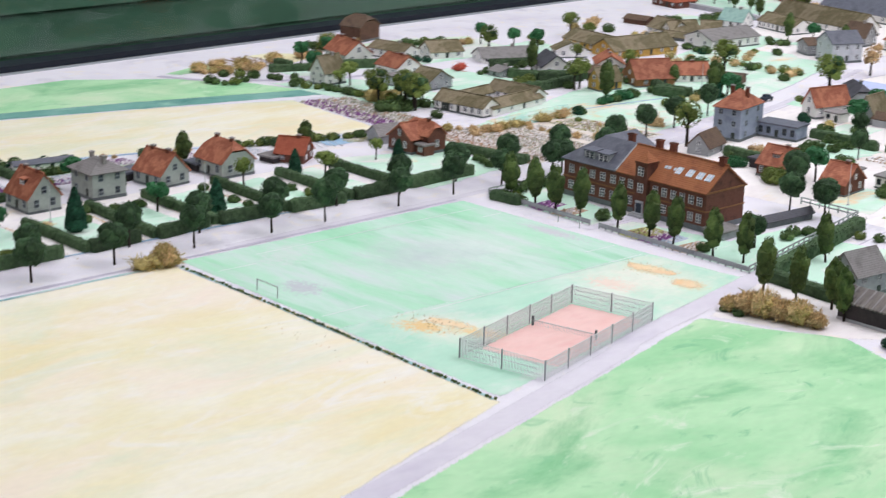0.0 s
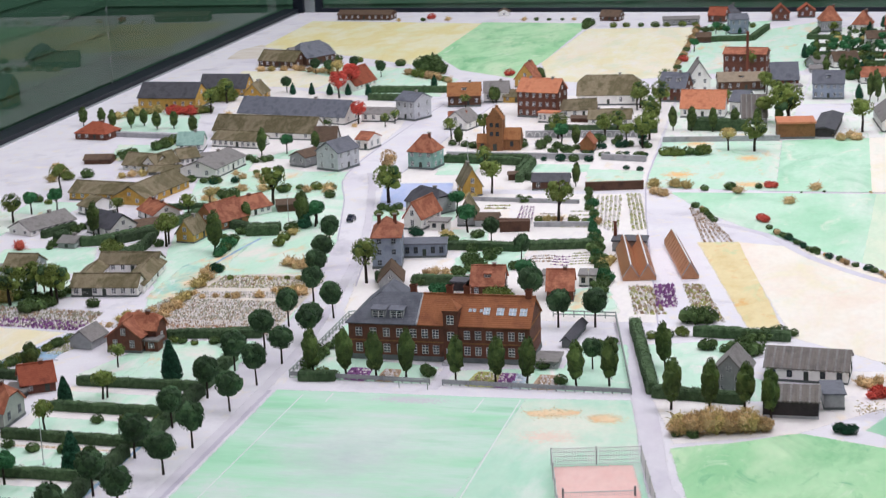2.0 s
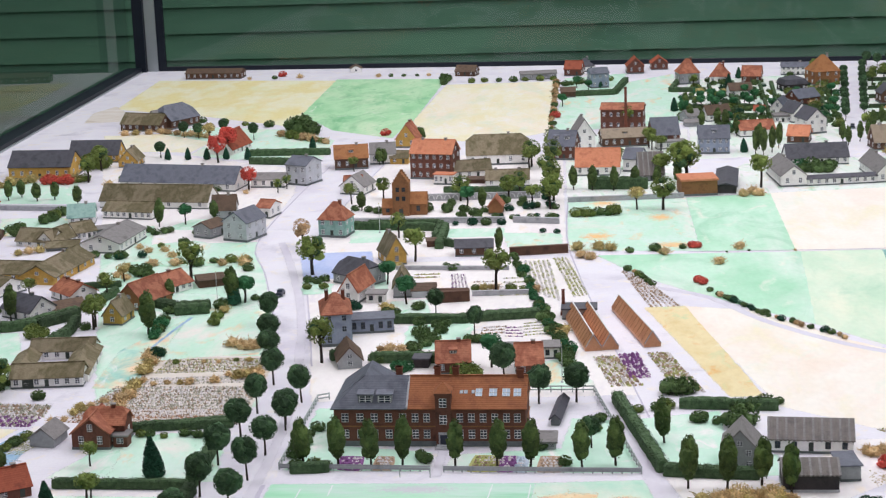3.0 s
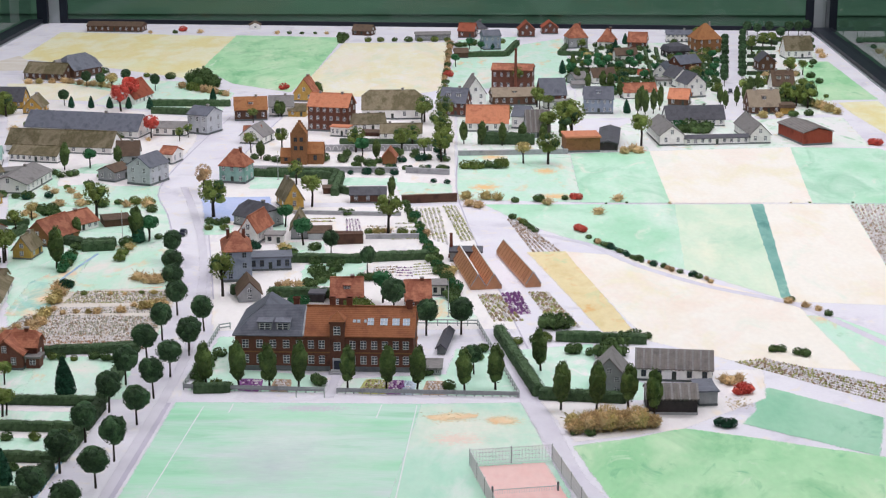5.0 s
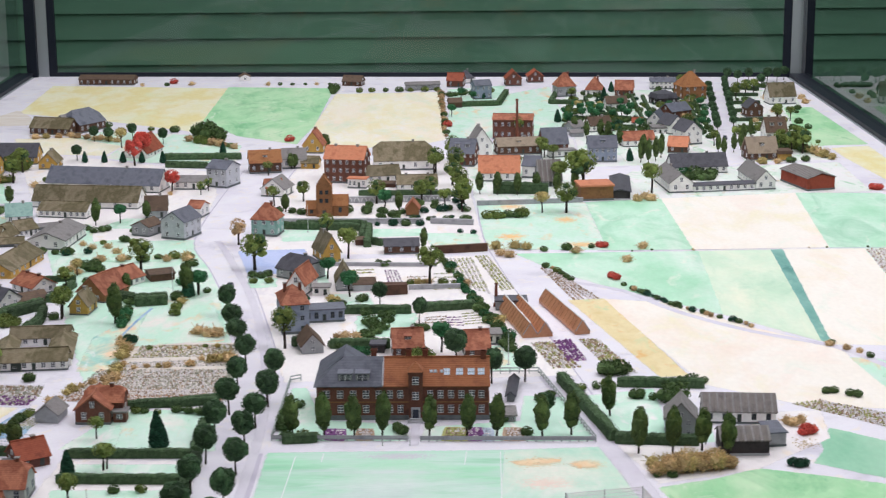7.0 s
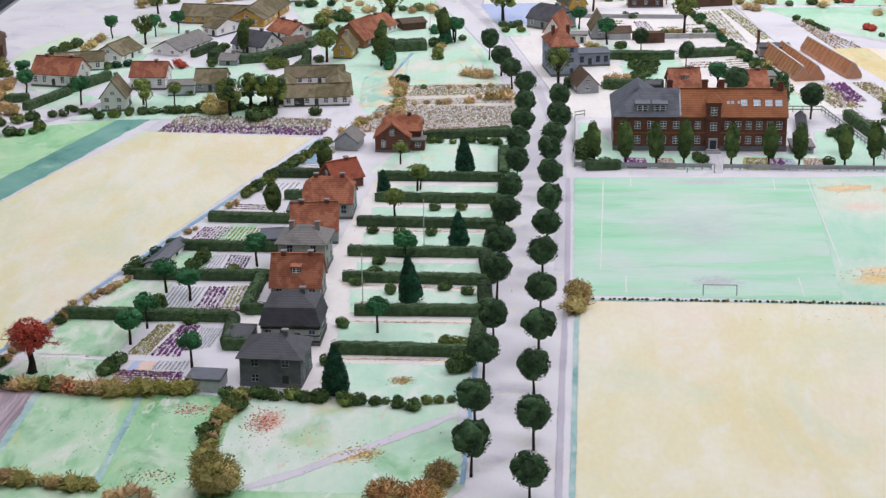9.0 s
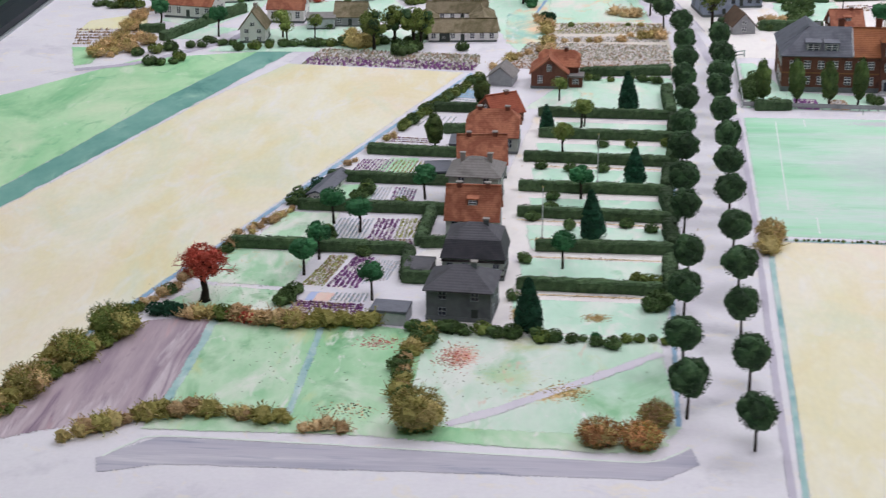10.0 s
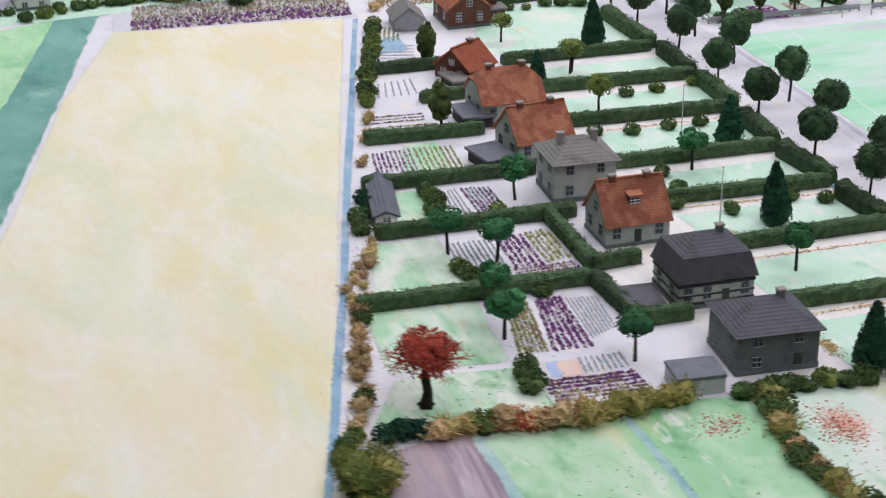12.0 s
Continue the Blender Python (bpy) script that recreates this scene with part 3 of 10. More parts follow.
def ribbon(name, mat, pts, width, label, z=0.0012, rag=0.0012):
    if len(pts) > 3:
        fine = []
        for i in range(len(pts) - 1):
            p0, p1, p2, p3 = (Vector(pts[min(max(j, 0), len(pts) - 1)]) for j in (i - 1, i, i + 1, i + 2))
            for s in (0.0, 0.25, 0.5, 0.75):
                fine.append(tuple(0.5 * (2 * p1 + (p2 - p0) * s + (2 * p0 - 5 * p1 + 4 * p2 - p3) * s * s + (3 * p1 - p0 - 3 * p2 + p3) * s ** 3)))
        pts = fine + [tuple(pts[-1])]
    left, right = [], []
    for i, p in enumerate(pts):
        a, b = pts[max(i - 1, 0)], pts[min(i + 1, len(pts) - 1)]
        d = max(math.dist(a, b), 1e-6)
        nx, ny = -(b[1] - a[1]) / d * width / 2, (b[0] - a[0]) / d * width / 2
        left.append((p[0] + nx, p[1] + ny))
        right.append((p[0] - nx, p[1] - ny))
    LAYER["n"] += 1
    z = 0.00006 + 0.08 * z + 0.0000025 * LAYER["n"]
    w, n = Build(), len(pts)
    rows, thin = [], min(0.45, 0.004 / width)
    for side in (-0.08, thin, 1 - thin, 1.08):
        for i, (a, b) in enumerate(zip(left, right)):
            k = side + rag / width * noise.noise((a[0] * 60, a[1] * 60, LAYER["n"] + side))
            rows.append((min(max(a[0] + k * (b[0] - a[0]), 0.003), 1.996), max(a[1] + k * (b[1] - a[1]), -3.875), z))
    w.add(rows, [(r * n + i, (r + 1) * n + i, (r + 1) * n + i + 1, r * n + i + 1) for r in range(3) for i in range(n - 1)], mat)
    w.cover = [c for c in (0.0, 3.0, 3.0, 0.0) for _ in range(n)]
    return tagged(part(name, w), label, "painted ground", kind="structure")


# ---- buildings ----
def window_mesh(cols, rows, frame, glass):
    """A unit window facing -y: one moulding whose bars stand proud of recessed panes."""
    bm = bmesh.new()
    grid = [[bm.verts.new((-0.5 + i / cols, -0.0008, j / rows)) for i in range(cols + 1)] for j in range(rows + 1)]
    cells = [bm.faces.new((grid[j][i], grid[j][i + 1], grid[j + 1][i + 1], grid[j + 1][i])) for j in range(rows) for i in range(cols)]
    rim = [e for e in bm.edges if e.is_boundary]
    back = bmesh.ops.extrude_edge_only(bm, edges=rim)["geom"]
    for v in back:
        if isinstance(v, bmesh.types.BMVert):
            v.co.y = 0.0004
    bmesh.ops.inset_individual(bm, faces=cells, thickness=0.07)
    for f in cells:
        f.material_index = 1
        for v in f.verts:
            v.co.y = -0.0002
    me = bpy.data.meshes.new("window")
    bm.to_mesh(me)
    bm.free()
    me.materials.append(MAT[frame])
    me.materials.append(MAT[glass])
    return me


WINDOW = {k: window_mesh(2, r, f, g) for k, r, f, g in (("white", 3, "frame_white", "pane_dark"), ("grey", 2, "frame_grey", "pane_dark"), ("light", 2, "frame_white", "pane_light"), ("dark", 2, "door_dark", "pane_dark"))}


def set_in(parent, mesh, x, y, z, turn, w, h, name="window"):
    ob = new(name, mesh)
    ob.parent = parent
    ob.matrix_basis = pose(x, y, z, rz=turn) @ Matrix.Diagonal((w, 1, h, 1))
    return ob


_d = Build()
_d.box(-0.5, -0.0004, 0, 0.5, 0.0004, 1, "door_dark")
_d.box(-0.42, -0.0006, 0.5, 0.42, 0.0, 0.92, "door_dark")
DOOR = _d.mesh("door")
WORDS = dict(wall_white="white-plastered", wall_grey="grey", wall_darkgrey="dark grey", wall_sage="sage-grey", wall_brick="red-brown brick", wall_orange="orange brick", wall_ochre="ochre-yellow",
             wall_brown="dark brown", wall_black="black", wall_teal="ivy-grown teal", wall_red="red-painted", wall_pale="pale grey", wall_blue="blue-grey", roof_orange="an orange tiled", roof_red="a red tiled", roof_pale="a pale terracotta", roof_slate="a blue-grey slate",
             roof_dark="a dark slate", roof_grey="a grey", roof_brown="a brown", roof_thatch="a mossy thatched", roof_tan="a tan", roof_rust="a rust-brown tiled", roof_iron="a striped corrugated", roof_teal="a pale teal")


def house(x, y, turn, L, W, he, hr, roof="roof_orange", wall="wall_white", style="gable", ridge="x", wins=3, floors=1, chims=1, win="white", door=True, over=0.0025, kind="house", extra="", plinth=True, group="", dormers=0, dormer_wall="wall_white", big=1.25):
    """A model building: L along its own x, W deep, he to the eaves, hr to the ridge; its front faces its own -y."""
    if ridge == "y":
        turn, L, W = turn + 90, W, L
    m = pose(x, y, 0.0003, rz=turn)
    label = f"{WORDS[wall]} model {kind.replace('_', ' ')} with {WORDS[roof]} roof" + (" " + extra if extra else "")
    top = empty(kind, m, label, kind.replace("_", " "), group)
    a, b, th = L / 2, W / 2, 0.0013
    rise = max(hr - he, 0.0005)
    w = Build()
    hc, cut = hr, 0.0
    if style == "halfhip":
        hc, cut = he + rise * 0.55, min(a * 0.6, b * 0.45)
    if style in ("gable", "halfhip"):
        yc = b * (hr - hc) / rise
        low = [(-a, -b, 0), (a, -b, 0), (a, b, 0), (-a, b, 0), (-a, -b, he), (a, -b, he), (a, b, he), (-a, b, he)]
        tip = [(-a, -yc, hc - th), (-a, yc, hc - th), (a, -yc, hc - th), (a, yc, hc - th)]
        w.add(low + tip, [(0, 1, 5, 4), (2, 3, 7, 6), (0, 4, 8, 9, 7, 3), (1, 2, 6, 11, 10, 5)], wall)
    else:
        w.box(-a, -b, 0, a, b, he, wall)
    part("wall", w, top)
    if plinth and he > 0.012:
        w = Build()
        w.box(-a - 0.0005, -b - 0.0005, 0, a + 0.0005, b + 0.0005, min(0.0035, he * 0.15), "wall_darkgrey" if wall != "wall_black" else "stone_grey")
        part("plinth", w, top)
    w = Build()
    ox, k = a + over * 0.7, rise / b
    oy, oz = b + over, he - over * k
    if style == "gable":
        for s in (-1, 1):
            w.slab([(-s * ox, s * oy * -1 * -1, oz + th), (-s * ox, 0, hr + th), (s * ox, 0, hr + th), (s * ox, s * oy, oz + th)][:: 1], th, roof)
    elif style == "halfhip":
        yc = oy * (hr - hc) / (hr - oz)
        for s in (-1, 1):
            w.slab([(-s * ox, s * oy, oz + th), (-s * ox, s * yc, hc + th), (-s * (ox - cut), 0, hr + th), (s * (ox - cut), 0, hr + th), (s * ox, s * yc, hc + th), (s * ox, s * oy, oz + th)], th, roof)
            w.slab([(s * ox, -s * yc, hc + th), (s * ox, s * yc, hc + th), (s * (ox - cut), 0, hr + th)], th, roof)
    elif style == "hip":
        r = max(a - b * 0.9, 0.001)
        for s in (-1, 1):
            w.slab([(-s * ox, s * oy, oz + th), (-s * r, 0, hr + th), (s * r, 0, hr + th), (s * ox, s * oy, oz + th)], th, roof)
            w.slab([(s * ox, -s * oy, oz + th), (s * ox, s * oy, oz + th), (s * r, 0, hr + th)], th, roof)
    elif style == "mansard":
        hm, i = he + rise * 0.62, min(a, b) * 0.22
        for s in (-1, 1):
            w.slab([(-s * ox, s * oy, he + th), (-s * (ox - i), s * (oy - i), hm + th), (s * (ox - i), s * (oy - i), hm + th), (s * ox, s * oy, he + th)], th, roof)
            w.slab([(s * ox, -s * oy, he + th), (s * ox, s * oy, he + th), (s * (ox - i), s * (oy - i), hm + th), (s * (ox - i), -s * (oy - i), hm + th)][::1], th, roof)
            r = max(a - b, 0.002)
            w.slab([(-s * (ox - i), s * (oy - i), hm + th), (-s * r, 0, hr + th), (s * r, 0, hr + th), (s * (ox - i), s * (oy - i), hm + th)], th, roof)
            w.slab([(s * (ox - i), -s * (oy - i), hm + th), (s * (ox - i), s * (oy - i), hm + th), (s * r, 0, hr + th)], th, roof)
    else:
        w.box(-ox, -oy, he, ox, oy, max(hr, he + 0.002), roof)
    if roof == "roof_iron":
        w = Build()
        n = int(2 * ox / 0.0022)
        for s in (-1, 1):
            vs = []
            for i in range(n + 1):
                up = 0.0009 if i % 2 else 0.0
                c = -ox + 2 * ox * i / n
                vs += [(c, s * oy, oz + th + up), (c, 0, hr + th), (c, s * oy, oz + up), (c, 0, hr)]
            for i in range(n):
                k = 4 * i
                w.add([vs[k + q] for q in range(8)], [(0, 4, 5, 1), (2, 3, 7, 6), (0, 2, 6, 4)], "roof_grey" if i % 4 == 0 else "roof_iron")
    part("roof", w.mesh("roof", weld=True), top)
    if style == "gable" and roof in ("roof_orange", "roof_red", "roof_thatch", "roof_pale"):
        w = Build()
        w.box(-ox + 0.0003, -0.0009, hr + th * 0.4, ox - 0.0003, 0.0009, hr + th + 0.0008, roof)
        part("ridge", w, top)
    for i in range(dormers):
        u = a * (-1 + (2 * i + 1) / dormers) * 0.8
        y0 = -b * 0.62
        roof_box(top, u, y0, he + rise * 0.30, 0.0085, b * 0.5, max(0.005, rise * 0.36), roof, dormer_wall)
    for i in range(chims):
        c = Build()
        cx = (0.0 if chims == 1 else (-0.55 + 1.1 * i / (chims - 1)) * a) + (a * 0.35 if chims == 1 else 0)
        z0 = (he + hr) / 2 if style != "flat" else he
        c.box(cx - 0.0022, -0.0018, z0, cx + 0.0022, 0.0018, hr + 0.0040, "chimney_brick" if roof in ("roof_orange", "roof_red") else "wall_darkgrey" if roof == "roof_dark" else "chimney_grey")
        c.box(cx - 0.0027, -0.0023, hr + 0.0034, cx + 0.0027, 0.0023, hr + 0.0046, "chimney_grey")
        part("chimney", c, top)
    if wins:
        fh = he / floors
        ww, wh = min(0.0043 * big, L / wins * 0.5), min(fh * 0.5, 0.0068 * big)
        for s, turn2 in ((-1, 0), (1, 180)):
            for f in range(floors):
                for i in range(wins):
                    cx = -a + L * (i + 0.5) / wins
                    if door and f == 0 and i == wins // 2 and s < 0:
                        set_in(top, DOOR, cx, s * b, 0.001, turn2, ww * 0.9, min(fh * 0.72, 0.0105), "door")
                    else:
                        set_in(top, WINDOW[win], cx, s * b, fh * (f + 0.34), turn2, ww, wh)
        if style in ("gable", "halfhip", "hip", "mansard"):
            n2 = 2 if W > 0.03 else 1
            for s, turn2 in ((-1, -90), (1, 90)):
                for f in range(floors):
                    for i in range(n2):
                        set_in(top, WINDOW[win], s * a, -b + W * (i + 0.5) / n2, fh * (f + 0.34), turn2, ww, wh)
                if style == "gable" and rise > 0.012:
                    set_in(top, WINDOW[win], s * a, 0, he + rise * 0.12, turn2, ww, wh * 0.9)
    return top


def roof_box(top, x, y, z, w, d, h, roof="roof_orange", wall="wall_grey", win="white", name="dormer"):
    """A dormer on a roof: a small cheek box with a sloping lid and a window."""
    q = Build()
    q.box(x - w / 2, y, z, x + w / 2, y + d, z + h, wall)
    q.slab([(x - w / 2 - 0.001, y - 0.0015, z + h + 0.001), (x + w / 2 + 0.001, y - 0.0015, z + h + 0.001), (x + w / 2 + 0.001, y + d, z + h + 0.0025), (x - w / 2 - 0.001, y + d, z + h + 0.0025)], 0.0012, roof)
    d2 = part(name, q, top)
    set_in(d2, WINDOW[win], x, y, z + h * 0.15, 0, w * 0.8, h * 0.75)
    return d2


# ---- plants ----
def blob(build, c, r, mat, squash=1.0, rough=0.28, sub=2, seed=0.0):
    """One lump of foliage: a ball pulled about by noise at two sizes."""
    bm = bmesh.new()
    bmesh.ops.create_icosphere(bm, subdivisions=sub, radius=1.0)
    vs = []
    for v in bm.verts:
        p = v.co
        k = 1 + rough * noise.noise(p * 1.7 + Vector((seed, seed * 0.7, 0))) + rough * 0.8 * noise.noise(p * 5.0 + Vector((0, seed, seed)))
        vs.append((c[0] + p.x * r * k, c[1] + p.y * r * k, c[2] + p.z * r * k * squash))
    build.add(vs, [tuple(v.index for v in f.verts) for f in bm.faces], mat)
    bm.free()


def tufts(build, rng, n, place, size, mat):
    """Small loose leaf clumps: flat crooked tetrahedra at random places."""
    for _ in range(n):
        p = Vector(place(rng))
        vs = [p + Vector((rng.uniform(-1, 1), rng.uniform(-1, 1), rng.uniform(-1, 1))) * size * rng.uniform(0.6, 1.3) for _ in range(4)]
        build.add(vs, [(0, 1, 2), (0, 3, 1), (0, 2, 3), (1, 3, 2)], mat)


def crown_points(rng, cx, cz, rx, rz):
    while True:
        d = Vector((rng.gauss(0, 1), rng.gauss(0, 1), rng.gauss(0, 1))).normalized()
        k = rng.uniform(0.80, 0.96)
        return (d.x * rx * k, d.y * rx * k, cz + d.z * rz * k)


def make_tree(kind, seed):
    """One specimen at unit scale (metres as built), trunk on the origin: returns (trunk build, crown build)."""
    rng = random.Random(seed)
    t, c = Build(), Build()
    lean = rng.uniform(-0.0012, 0.0012)
    if kind == "road_tree":
        t.tube([(0, 0, -0.001), (lean, 0, 0.012), (lean * 1.5, 0, 0.028)], [0.0013, 0.0010, 0.0008], "bark")
        for i in range(14):
            a = 2.4 * i
            up = 1 - 2 * (i + 0.5) / 14
            d = 0.0078 * math.sqrt(1 - up * up) * rng.uniform(0.75, 1.05)
            blob(c, (d * math.cos(a), d * math.sin(a), 0.0298 + 0.0066 * up + rng.uniform(-0.001, 0.001)), rng.uniform(0.0060, 0.0080), "leaf_dark", 0.95, 0.36, 2, seed + i)
        tufts(c, rng, 620, lambda r: crown_points(r, 0, 0.0298, 0.0150, 0.0140), 0.0010, "leaf_dark")
    elif kind == "poplar":
        t.tube([(0, 0, -0.001), (lean, 0, 0.008), (lean, 0, 0.03)], [0.0015, 0.0012, 0.0006], "bark")
        for i in range(10):
            z = 0.011 + 0.0032 * i
            r = 0.0088 * math.sin(math.pi * min(1, (i + 1.6) / 11.5)) ** 0.7
            a = 2.4 * i
            blob(c, (0.002 * math.cos(a), 0.002 * math.sin(a), z), r, "leaf_poplar", 0.95, 0.34, 2, seed + i)
        tufts(c, rng, 280, lambda r: (lambda u, a: ((0.0095 * math.sin(math.pi * (0.1 + 0.85 * u)) ** 0.8) * math.cos(a), (0.0095 * math.sin(math.pi * (0.1 + 0.85 * u)) ** 0.8) * math.sin(a), 0.007 + 0.037 * u))(r.random(), r.uniform(0, 6.28)), 0.0012, "leaf_poplar")
    elif kind == "fir_tree":
        t.tube([(0, 0, -0.001), (0, 0, 0.01)], [0.0012, 0.0009], "bark")
        for i in range(16):
            u = i / 16
            r = 0.0092 * (1 - u ** 1.5) ** 0.8 + 0.0006
            blob(c, (0.0016 * math.cos(2.4 * i) * (1 - u), 0.0016 * math.sin(2.4 * i) * (1 - u), 0.005 + 0.033 * u), r, "leaf_fir", 0.75, 0.34, 2, seed + i)
        tufts(c, rng, 760, lambda r: (lambda u, a: ((0.0106 * (1 - u ** 1.5) ** 0.8 + 0.0006) * math.cos(a), (0.0106 * (1 - u ** 1.5) ** 0.8 + 0.0006) * math.sin(a), 0.002 + 0.037 * u))(r.random(), r.uniform(0, 6.28)), 0.0012, "leaf_fir")
    elif kind in ("garden_tree", "olive_tree", "gold_tree"):
        mat = {"garden_tree": "leaf_green", "olive_tree": "leaf_olive", "gold_tree": "leaf_gold"}[kind]
        t.tube([(0, 0, -0.001), (lean, lean, 0.012), (lean, 0, 0.028)], [0.0013, 0.001, 0.0006], "bark")
        for i in range(4):
            a = 1.6 * i
            t.tube([(lean, 0, 0.013 + 0.001 * i), (0.005 * math.cos(a), 0.005 * math.sin(a), 0.022)], [0.0007, 0.0004], "bark", 4)
        for i in range(9):
            a = 2.4 * i
            d = rng.uniform(0.002, 0.0068)
            blob(c, (d * math.cos(a), d * math.sin(a), 0.0235 + rng.uniform(-0.003, 0.0045)), rng.uniform(0.0042, 0.0068) * (1.0 if kind == "garden_tree" else 0.72), mat, 0.85, 0.4, 2, seed + i)
        tufts(c, rng, 300, lambda r: crown_points(r, 0, 0.0242, 0.0118, 0.0085), 0.0012, mat)
    elif kind in ("big_tree", "rust_tree", "scarlet_tree"):
        mat = {"big_tree": "leaf_olive", "rust_tree": "leaf_rust", "scarlet_tree": "leaf_scarlet"}[kind]
        mat2 = {"big_tree": "leaf_dark", "rust_tree": "leaf_sand", "scarlet_tree": "leaf_scarlet"}[kind]
        t.tube([(0, 0, -0.001), (lean, 0, 0.016), (lean, 0, 0.034)], [0.0022, 0.0017, 0.0008], "bark")
        for i in range(5):
            a = 1.3 * i
            t.tube([(lean, 0, 0.014 + 0.002 * i), (0.008 * math.cos(a), 0.008 * math.sin(a), 0.03)], [0.0012, 0.0005], "bark", 4)
        for i in range(12):
            a = 2.4 * i
            d = rng.uniform(0.003, 0.012)
            blob(c, (d * math.cos(a), d * math.sin(a), 0.034 + rng.uniform(-0.011, 0.010)), rng.uniform(0.004, 0.0066), mat if i % 3 else mat2, 0.9, 0.45, 2, seed + i)
        tufts(c, rng, 460, lambda r: crown_points(r, 0, 0.034, 0.0175, 0.0155), 0.0016, mat)
    return t, c


SPECIMEN = {}
TREE_TAGS = dict(
    road_tree=("dark green round-crowned street tree on a thin trunk", "trees along the avenue"),
    poplar=("dull green columnar poplar on a short trunk", "poplars round the school"),
    fir_tree=("dark blue-green cone-shaped fir in a garden", "garden firs"),
    garden_tree=("bright green small round garden tree", "garden trees"),
    olive_tree=("olive green leafy garden tree", "garden trees"),
    gold_tree=("golden yellow autumn garden tree", "autumn trees"),
    big_tree=("large olive and green loose-crowned old tree", "old trees"),
    rust_tree=("rust brown autumn tree with a loose crown", "autumn trees"),
    scarlet_tree=("bright scarlet autumn tree with dense crown", "autumn trees"),
)


def plant(kind, x, y, s=1.0, high=1.0, variants=4):
    """Plants a tree: the first few are grown, the rest are turned and scaled copies of them."""
    rng = random.Random(int(x * 7919) * 31 + int(y * 6131))
    m = Matrix.Translation((x, y, 0.0006)) @ pose(0, 0, 0, rng.uniform(-3, 3), rng.uniform(-3, 3), rng.uniform(0, 360)) @ Matrix.Diagonal((s * rng.uniform(0.92, 1.08), s * rng.uniform(0.92, 1.08), s * high * rng.uniform(0.93, 1.07), 1))
    pool = SPECIMEN.setdefault(kind, [])
    if len(pool) < variants:
        label, group = TREE_TAGS[kind]
        top = empty(kind if kind.endswith("tree") or kind == "poplar" else kind, m, label, "tree", group)
        t, c = make_tree(kind, 11 + 7 * len(pool) + len(kind) * 101)
        part("trunk", t, top, smooth=True)
        part("crown", c, top)
        pool.append(top)
        return top
    ob = copy_thing(rng.choice(pool), m)
    ob.matrix_basis = m
    return ob


FAR_LINE, FAR_BUSHES = -3.12, Build()
BUSH_MAT = dict(green="leaf_bush", bright="leaf_green", olive="leaf_olive", gold="leaf_gold", rust="leaf_rust", red="leaf_red", scarlet="leaf_scarlet", sand="leaf_sand", fir="leaf_fir", moss="leaf_moss", russet="leaf_russet")


